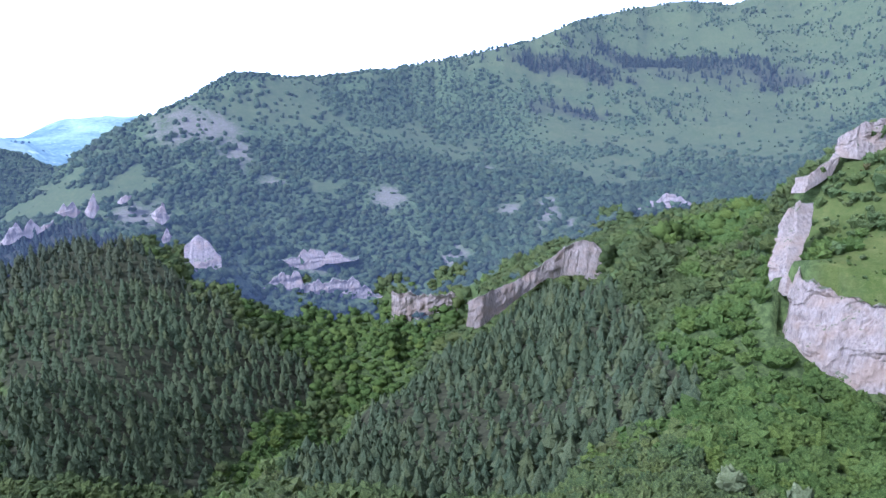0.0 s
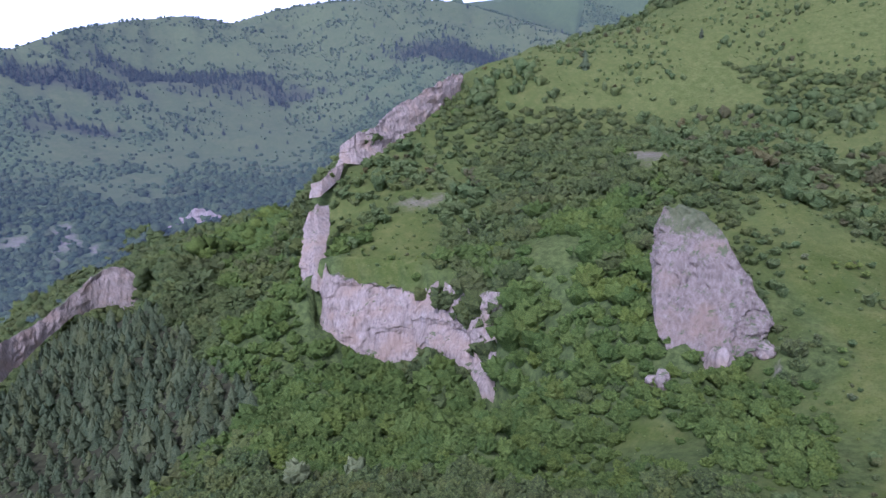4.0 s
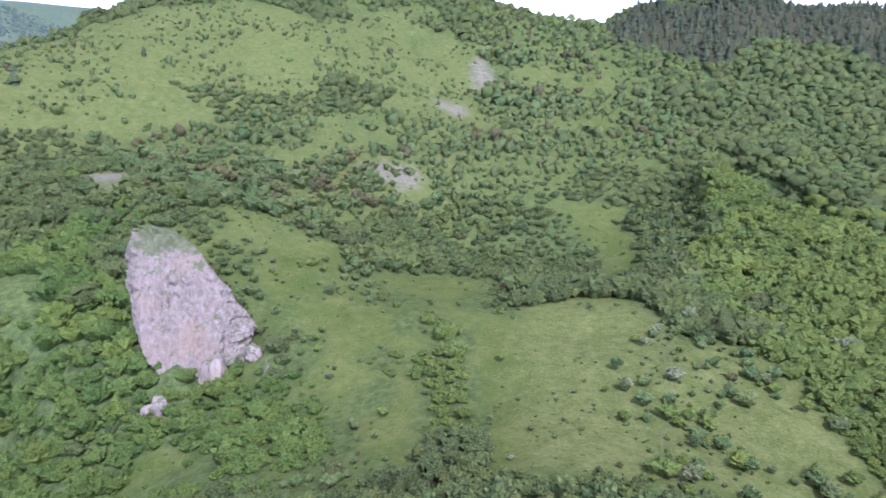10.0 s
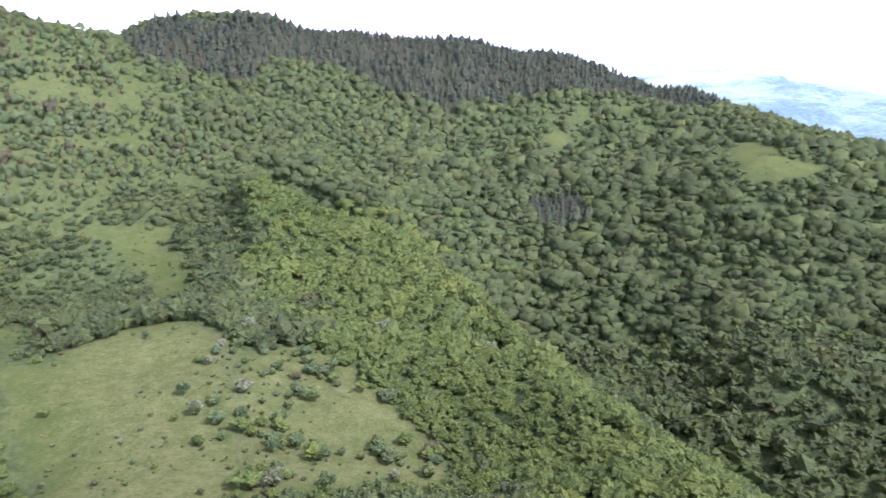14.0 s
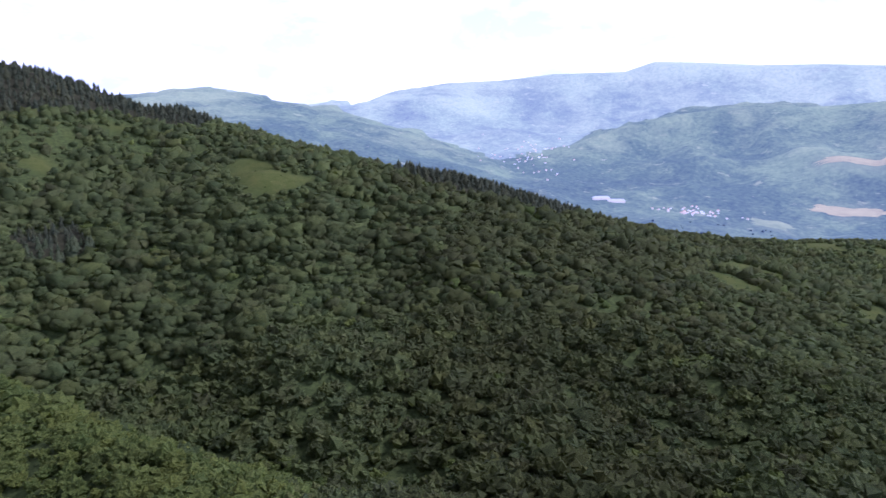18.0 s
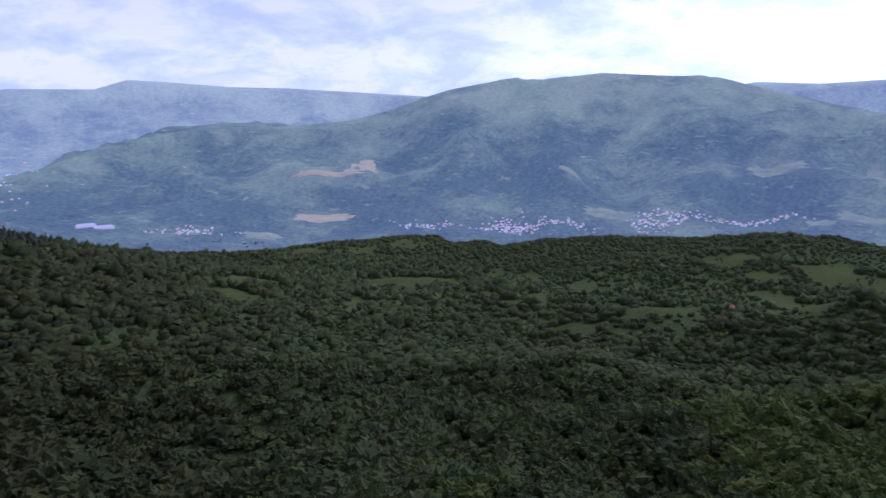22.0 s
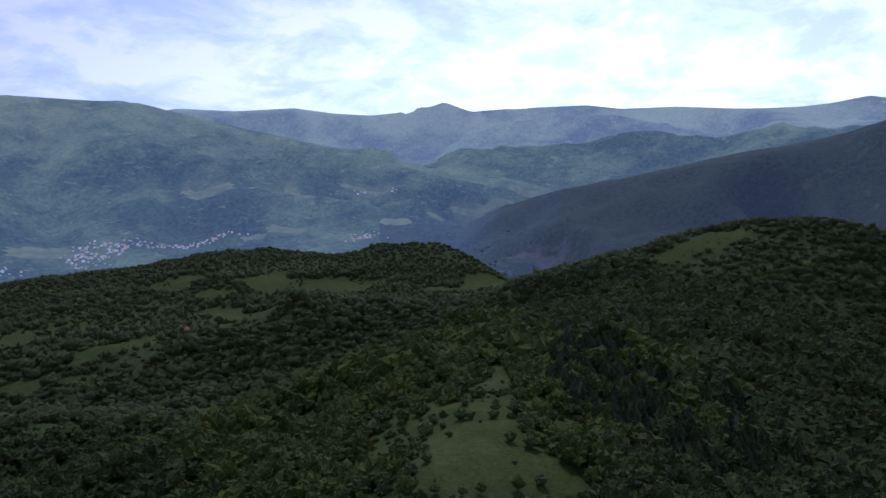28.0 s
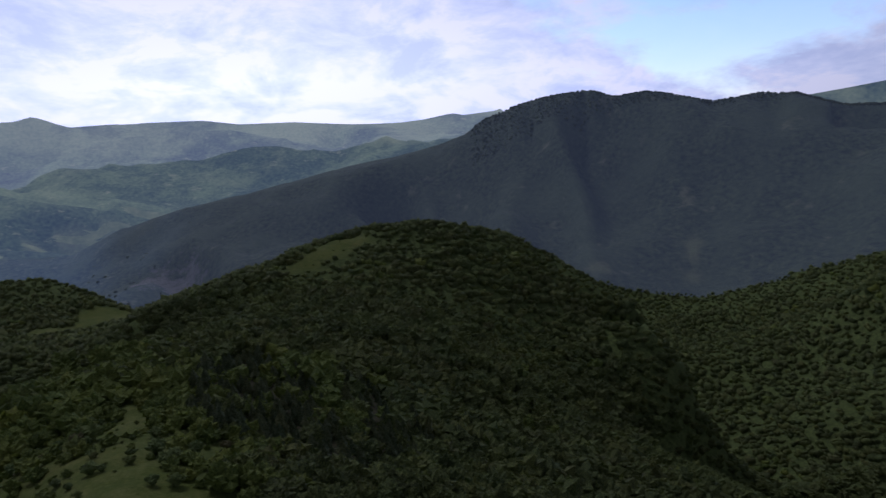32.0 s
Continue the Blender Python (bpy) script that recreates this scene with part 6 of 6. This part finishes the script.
RUSTY = growing_thing("reddish_bush", 390, RUST_LEAF, 15, 130, 0.05, 5, 0.02, "brownish-red bush among green scrub", "bush", "reddish bushes")
PALE = growing_thing("silvery_tree", 400, PALE_LEAF, 20, 170, 0.045, 4, 0.02, "pale silvery-leaved tree above the green wood", "tree", "silvery trees")
BLOOM = growing_thing("blossoming_bush", 410, BLOSSOM, 15, 130, 0.05, 5, 0.018, "cream-blossomed bush in the meadow", "bush", "blossoming bushes")
protos = [*TREES, *YOUNG, *BUSHES, RUSTY, PALE, BLOOM]
for x, y, tall, fresh in SINGLE_TREES:
    stand((YOUNG if fresh else TREES)[rng.integers(3)], x, y, tall * 1.05, tall * rng.uniform(0.85, 1.05), rng.uniform(0, 6.28))
for x, y, tall, fresh in SINGLE_BUSHES:
    stand(RUSTY if rng.uniform() < 0.07 else BUSHES[rng.integers(3)], x, y, tall * 0.85, tall * rng.uniform(0.9, 1.2), rng.uniform(0, 6.28))
# bearing and distance
PALE_TREES = [(23.92, 160), (29.28, 154), (111.14, 242), (120.21, 268), (111.54, 242), (120.38, 268), (141.47, 302), (100.02, 233)]
TRACK = [(96.06, 250), (97.94, 219), (98.67, 186), (98.77, 162), (98.74, 142), (99.28, 122), (100.34, 109)]
HILL_ROAD = [(208.86, 1059), (210.74, 1051), (211.77, 1011), (211.58, 960), (211.11, 924)]
RED_HOUSE = [(218.44, 655)]
MEADOW_TREES = [(94.43, 179), (74.57, 245), (78.74, 228), (93.6, 165), (101.13, 144), (100.07, 130), (104.97, 175), (102.14, 148), (92.08, 234), (97.89, 116), (95.05, 120), (84.6, 182), (93.29, 114), (84.51, 272), (81.09, 230), (91.2, 241)]
FLOWER_BUSHES = [(90.99, 162), (84.6, 182), (84.81, 167), (92.71, 155), (84.21, 156), (91.34, 185), (92.71, 182), (85.57, 122), (93.31, 115), (89.26, 161), (96.27, 152), (103.57, 125)]
SPUR_BUSHES = [(243.28, 132), (240.89, 139), (244.69, 117), (246.41, 116), (240.44, 132), (239.38, 121), (247.3, 103), (237.35, 109), (245.3, 149), (243.32, 136), (245.89, 128), (244.91, 164), (241.62, 176), (238.08, 133)]

for bearing, distance in PALE_TREES:
    x, y = from_bearing(bearing, distance)
    stand(PALE, x, y, rng.uniform(6.5, 8.5), rng.uniform(6, 7.5), rng.uniform(0, 6.28))
for k, (bearing, distance) in enumerate(MEADOW_TREES):
    x, y = from_bearing(bearing, distance)
    tall = 4.0 if k == 0 else rng.uniform(1.5, 3.2)
    stand(TREES[k % 3] if k % 2 == 0 else YOUNG[k % 3], x, y, tall, tall * 0.95, rng.uniform(0, 6.28))
for bearing, distance in FLOWER_BUSHES:
    x, y = from_bearing(bearing, distance)
    tall = rng.uniform(0.6, 1.1)
    stand(BLOOM, x, y, tall, tall * 1.4, rng.uniform(0, 6.28))
for bearing, distance in SPUR_BUSHES:
    x, y = from_bearing(bearing, distance)
    tall = rng.uniform(1.2, 2.6)
    stand(BUSHES[rng.integers(3)], x, y, tall, tall * 1.25, rng.uniform(0, 6.28))


def meadow_scatter(bearing, spread_, near, far, count, low, high):
    """Bushes and young trees that have seeded themselves in the grass, in loose groups."""
    for k in range(count * 3):
        if count <= 0:
            return
        x, y = from_bearing(bearing + rng.uniform(-spread_, spread_), rng.uniform(near, far))
        px, py = np.array([x]), np.array([y])
        if within(GRASS_PLOTS, px, py)[0] < 0.5 or fbm(px, py, 26, 171, 3)[0] < -0.15 + 0.5 * rng.uniform():
            continue
        tall = low + (high - low) * rng.uniform() ** 2.2
        kind = rng.uniform()
        proto = BLOOM if kind < 0.12 else RUSTY if kind < 0.17 else YOUNG[rng.integers(3)] if kind < 0.45 else BUSHES[rng.integers(3)]
        stand(proto, x, y, tall, tall * rng.uniform(1.0, 1.4), rng.uniform(0, 6.28))
        count -= 1


meadow_scatter(105.5, 11.0, 115, 232, 190, 0.6, 4.2)
meadow_scatter(92.0, 9.0, 105, 260, 60, 0.4, 1.6)
meadow_scatter(72.0, 8.0, 120, 310, 150, 0.5, 3.2)
meadow_scatter(33.0, 5.0, 285, 345, 60, 0.8, 2.8)
meadow_scatter(79.0, 5.0, 225, 305, 14, 1.0, 3.0)
meadow_scatter(243.0, 8.0, 95, 170, 45, 0.4, 2.0)
for ob in protos:
    for o in (*ob.children, ob):
        bpy.data.objects.remove(o)


# tussocks and low scrub in the grass
def tufts():
    x, y, r_ = sites(80, 640, 3.8, 77, 0.0)
    open_ = np.maximum(grassland(x, y), spread(SCRUB, x, y)) * (1 - spread(THICKETS, x, y))
    r = np.hypot(x, y)
    keep = (r_.uniform(size=len(x)) < np.where(r < 330, 0.95, 0.5) * open_ * (0.6 + fbm(x, y, 18, 91, 3)))
    x, y = x[keep], y[keep]
    tall = r_.uniform(0.3, 1.0, len(x)) ** 1.5 * (1.1 + 0.9 * step(180, 350, np.hypot(x, y)))
    shapes = [broadleaf_shape(440 + k, 2, 4, 4, 3, 0.22) for k in range(5)]
    half = r_.uniform(size=len(x)) < np.where(np.hypot(x, y) < 300, 0.72, 1.0)
    plant("tussocks", shapes, x[half], y[half], tall[half] * 0.6, tall[half] * 1.4, SCRUB_LEAF, "low olive tussocks and seedlings in the meadow grass", "grass", sink=0.1, seed=5)
    plant("flowering_weeds", shapes, x[~half], y[~half], tall[~half] * 0.35, tall[~half] * 0.7, BLOSSOM, "pale flowering weeds in the meadow grass", "grass", sink=0.1, seed=6)


tufts()


# ---------------------------------------------------------------- tracks, fields and villages
def ribbon(name, knots, wide, look_, label, category, lift=0.12, offset=0.0, kind="structure"):
    """A strip laid on the ground along a line of (bearing, distance)."""
    p = np.array([from_bearing(b, d) for b, d in knots])
    run = np.concatenate([[0], np.cumsum(np.linalg.norm(np.diff(p, axis=0), axis=1))])
    n = max(12, int(run[-1] / (wide * 1.5)))
    s = np.linspace(0, run[-1], n)
    c = np.stack([np.interp(s, run, p[:, k]) for k in range(2)], 1)
    kernel = np.ones(7) / 7
    c = np.stack([np.convolve(np.pad(c[:, k], 3, mode="edge"), kernel, "valid") for k in range(2)], 1)
    d = np.gradient(c, axis=0)
    d /= np.linalg.norm(d, axis=1)[:, None]
    side = np.stack([d[:, 1], -d[:, 0]], 1)
    rows = []
    for w in (-0.5, 0.0, 0.5):
        q = c + side * (offset + w * wide * (1 + 0.35 * fbm(s, 0 * s, 3.0, 61 + int(9 * w + 5), 3)))[:, None]
        rows.append(np.column_stack([q, height(q[:, 0], q[:, 1]) + lift * (1 if w == 0 else 0.6)]))
    g = np.stack(rows, 1)
    j, i = np.meshgrid(np.arange(n - 1), np.arange(2), indexing="ij")
    quad = np.stack([j * 3 + i, j * 3 + i + 1, (j + 1) * 3 + i + 1, (j + 1) * 3 + i], -1).reshape(-1, 4)
    me = mesh_of(name, g.reshape(-1, 3), quad, smooth=True)
    me.materials.append(look_.m)
    return tagged(new(name, me), label, category, kind=kind)


DIRT = Look("bare_trodden_earth", 0.95, 0.1)
DIRT.colour(DIRT.ramp(DIRT.noise(0.7, 6, 0.7), [(0.40, (0.10, 0.118, 0.042)), (0.6, (0.145, 0.140, 0.066)), (0.8, (0.20, 0.175, 0.105))])).bump(DIRT.noise(2.0), 0.5, 0.1)
ribbon("track_rut", TRACK, 0.36, DIRT, "worn earth wheel rut across the meadow knoll", "track", offset=-0.85)
ribbon("track_rut", TRACK, 0.36, DIRT, "worn earth wheel rut across the meadow knoll", "track", offset=0.85)
ribbon("hill_road", HILL_ROAD, 7.0, DIRT, "pale earth road bending round the wooded hill", "road", lift=1.2)


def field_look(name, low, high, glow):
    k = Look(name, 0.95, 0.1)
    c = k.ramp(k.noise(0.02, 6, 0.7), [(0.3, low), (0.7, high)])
    # emission stands in for sun on the field and haze before it
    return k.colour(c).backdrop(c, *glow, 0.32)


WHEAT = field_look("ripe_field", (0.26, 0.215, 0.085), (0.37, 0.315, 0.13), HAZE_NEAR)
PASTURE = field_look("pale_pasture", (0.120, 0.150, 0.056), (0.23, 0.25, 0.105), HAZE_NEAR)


def field(bearing, distance, deep, wide, look_, label, seed):
    """A field draped over the far slopes, with an uneven outline."""
    n = 25
    u, v = np.meshgrid(np.linspace(-1, 1, n), np.linspace(-1, 1, n))
    sq = np.maximum(np.abs(u), np.abs(v))
    rad = np.sqrt(u * u + v * v) + 1e-9
    blend = 0.5 + 0.5 * sq / rad
    ragged = 1 + 0.18 * fbm(u * 3 + seed, v * 3, 1.0, seed, 3)
    u, v = u * blend * ragged, v * blend * ragged
    lean = 0.35 * math.sin(seed * 2.3)
    s, c = math.sin(radians(bearing)), math.cos(radians(bearing))
    d, w = distance + (v + lean * u) * deep, u * wide
    x, y = d * s + w * c, d * c - w * s
    g = np.stack([x, y, height(x, y) + 3.0], -1).reshape(-1, 3)
    j, i = np.meshgrid(np.arange(n - 1), np.arange(n - 1), indexing="ij")
    quad = np.stack([j * n + i, j * n + i + 1, (j + 1) * n + i + 1, (j + 1) * n + i], -1).reshape(-1, 4)[:, ::-1]
    me = mesh_of("field", g, quad, smooth=True)
    me.materials.append(look_.m)
    return tagged(new("field", me), label, "field", "valley fields")


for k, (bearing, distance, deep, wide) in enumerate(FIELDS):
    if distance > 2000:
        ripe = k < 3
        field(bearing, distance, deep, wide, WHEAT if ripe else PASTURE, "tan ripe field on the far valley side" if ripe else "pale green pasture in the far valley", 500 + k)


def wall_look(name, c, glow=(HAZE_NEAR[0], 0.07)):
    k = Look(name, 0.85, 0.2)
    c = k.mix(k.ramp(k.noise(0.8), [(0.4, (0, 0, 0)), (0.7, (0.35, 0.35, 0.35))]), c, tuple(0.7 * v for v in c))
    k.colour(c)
    # emission stands in for sun on walls, roofs and panes, with haze added
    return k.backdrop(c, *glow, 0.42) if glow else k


def box_mesh(name, a, b):
    bm = bmesh.new()
    bmesh.ops.create_cube(bm, size=1)
    for v in bm.verts:
        v.co = Vector([a[k] + (v.co[k] + 0.5) * (b[k] - a[k]) for k in range(3)])
    me = bpy.data.meshes.new(name)
    bm.to_mesh(me)
    bm.free()
    return me


def roof_mesh(wide, deep, low, high):
    """A hipped roof with eaves."""
    w, d, h = wide / 2 + 0.6, deep / 2 + 0.6, max(wide - deep, 1) / 2
    v = np.array([(-w, -d, low), (w, -d, low), (w, d, low), (-w, d, low), (-w, -d, low - 0.3), (w, -d, low - 0.3), (w, d, low - 0.3), (-w, d, low - 0.3), (-h, 0, high), (h, 0, high)])
    me = bpy.data.meshes.new("roof")
    me.from_pydata([tuple(c) for c in v], [], [(0, 1, 9, 8), (2, 3, 8, 9), (1, 2, 9), (3, 0, 8), (4, 5, 1, 0), (5, 6, 2, 1), (6, 7, 3, 2), (7, 4, 0, 3), (7, 6, 5, 4)])
    return me


def house_thing(name, wide, deep, tall, wall_m, roof_m, glass_m, label, group, windows=2):
    root = tagged(new(name), label, "house", group)
    part("wall", box_mesh("wall", (-wide / 2, -deep / 2, -3), (wide / 2, deep / 2, tall)), wall_m, root)
    part("roof", roof_mesh(wide, deep, tall, tall + deep * 0.32), roof_m, root, "tiled hipped roof")
    for side in (-1, 1):
        for k in range(windows // 2):
            x, y = (k - (windows // 2 - 1) / 2) * wide * 0.4, side * (deep / 2 + 0.02)
            part("window", box_mesh("window", (x - 0.8, y - 0.1, tall * 0.45), (x + 0.8, y + 0.1, tall * 0.45 + 1.6)), glass_m, root)
    return root


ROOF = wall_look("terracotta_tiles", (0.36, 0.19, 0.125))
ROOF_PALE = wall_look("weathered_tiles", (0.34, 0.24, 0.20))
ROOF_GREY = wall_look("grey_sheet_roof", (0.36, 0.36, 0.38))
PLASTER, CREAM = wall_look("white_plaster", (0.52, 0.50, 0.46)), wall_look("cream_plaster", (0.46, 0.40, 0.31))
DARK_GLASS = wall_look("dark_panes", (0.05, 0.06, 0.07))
HOUSES = [
    house_thing("village_house", 12, 9, 6, PLASTER, ROOF, DARK_GLASS, "white house with a red tiled roof in the valley village", "village houses"),
    house_thing("village_house", 11, 9, 6.5, CREAM, ROOF, DARK_GLASS, "cream house with a red tiled roof in the valley village", "village houses"),
    house_thing("village_house", 13, 9, 5.5, PLASTER, ROOF_PALE, DARK_GLASS, "white house with a weathered tiled roof in the valley village", "village houses"),
    house_thing("village_house", 16, 11, 8, PLASTER, ROOF_GREY, DARK_GLASS, "white block with a grey roof in the valley village", "village houses"),
]
SHED = house_thing("factory_shed", 60, 16, 6, CREAM, ROOF_GREY, DARK_GLASS, "long white factory shed on the valley floor", "factory sheds")
COUNTS = (68, 22, 42, 30, 26, 12, 16, 0, 18, 8, 36, 6, 0, 12)
for (bearing, distance, deep, wide), count in zip(TOWNS, COUNTS):
    for k in range(count):
        d, w = distance + deep * float(np.clip(rng.normal() * 0.75, -1.6, 1.6)), wide * float(np.clip(rng.normal() * 0.7, -1.5, 1.5))
        s, c = math.sin(radians(bearing)), math.cos(radians(bearing))
        x, y = d * s + w * c, d * c - w * s
        big = rng.uniform(0.36, 0.64)
        z = float(height(np.array([x]), np.array([y]))[0])
        copy_thing(HOUSES[rng.integers(4)], Matrix.LocRotScale((x, y, z), Euler((0, 0, rng.uniform(0, 3.14))), (big, big, big)))


def roofscape():
    """The smaller houses and sheds between, too many and too far to tell apart."""
    v, f, m, n = [], [], [], 0
    for (bearing, distance, deep, wide), count in zip(TOWNS, COUNTS):
        s, c = math.sin(radians(bearing)), math.cos(radians(bearing))
        for k in range(int(0.9 * count)):
            d = distance + deep * float(np.clip(rng.normal() * 0.8, -1.8, 1.8))
            w = wide * float(np.clip(rng.normal() * 0.8, -1.7, 1.7))
            x, y = d * s + w * c, d * c - w * s
            z = float(height(np.array([x]), np.array([y]))[0])
            a, b, h = rng.uniform(2.2, 4.5), rng.uniform(2, 3.2), rng.uniform(2.5, 5)
            turn = rng.uniform(0, 3.14)
            q = [(-a, -b, -3), (a, -b, -3), (a, b, -3), (-a, b, -3), (-a, -b, h), (a, -b, h), (a, b, h), (-a, b, h), (-a * 0.5, 0, h + b * 0.7), (a * 0.5, 0, h + b * 0.7)]
            v += [(x + p * math.cos(turn) - o * math.sin(turn), y + p * math.sin(turn) + o * math.cos(turn), z + t) for p, o, t in q]
            f += [tuple(n + i for i in face) for face in ((0, 1, 5, 4), (1, 2, 6, 5), (2, 3, 7, 6), (3, 0, 4, 7), (4, 5, 9, 8), (6, 7, 8, 9), (5, 6, 9), (7, 4, 8))]
            m += [0, 0, 0, 0, 1, 1, 1, 1]
            n += 10
    me = bpy.data.meshes.new("outlying_houses")
    me.from_pydata(v, [], f)
    me.materials.append(CREAM.m)
    me.materials.append(ROOF.m)
    me.polygons.foreach_set("material_index", m)
    return tagged(new("outlying_houses", me), "cluster of small cream and red-roofed valley houses", "houses", kind="stuff")


roofscape()
for k, (bearing, distance) in enumerate(((168.2, 2548), (169.4, 2540))):
    x, y = from_bearing(bearing, distance)
    z = float(height(np.array([x]), np.array([y]))[0])
    copy_thing(SHED, Matrix.LocRotScale((x, y, z), Euler((0, 0, radians(-bearing + 8))), None))
for ob in (*HOUSES, SHED):
    for o in (*ob.children_recursive, ob):
        bpy.data.objects.remove(o)
x, y = from_bearing(*RED_HOUSE[0])
cottage = house_thing("hillside_cottage", 11, 8, 3.2, wall_look("rough_plaster", (0.55, 0.5, 0.45), None), wall_look("bright_red_tiles", (0.50, 0.16, 0.09), None), wall_look("cottage_panes", (0.05, 0.06, 0.07), None), "lone cottage with a bright red roof among trees", "", 6)
cottage.matrix_world = pose(x, y, float(height(np.array([x]), np.array([y]))[0]) + 1.0, 0, 0, 40)
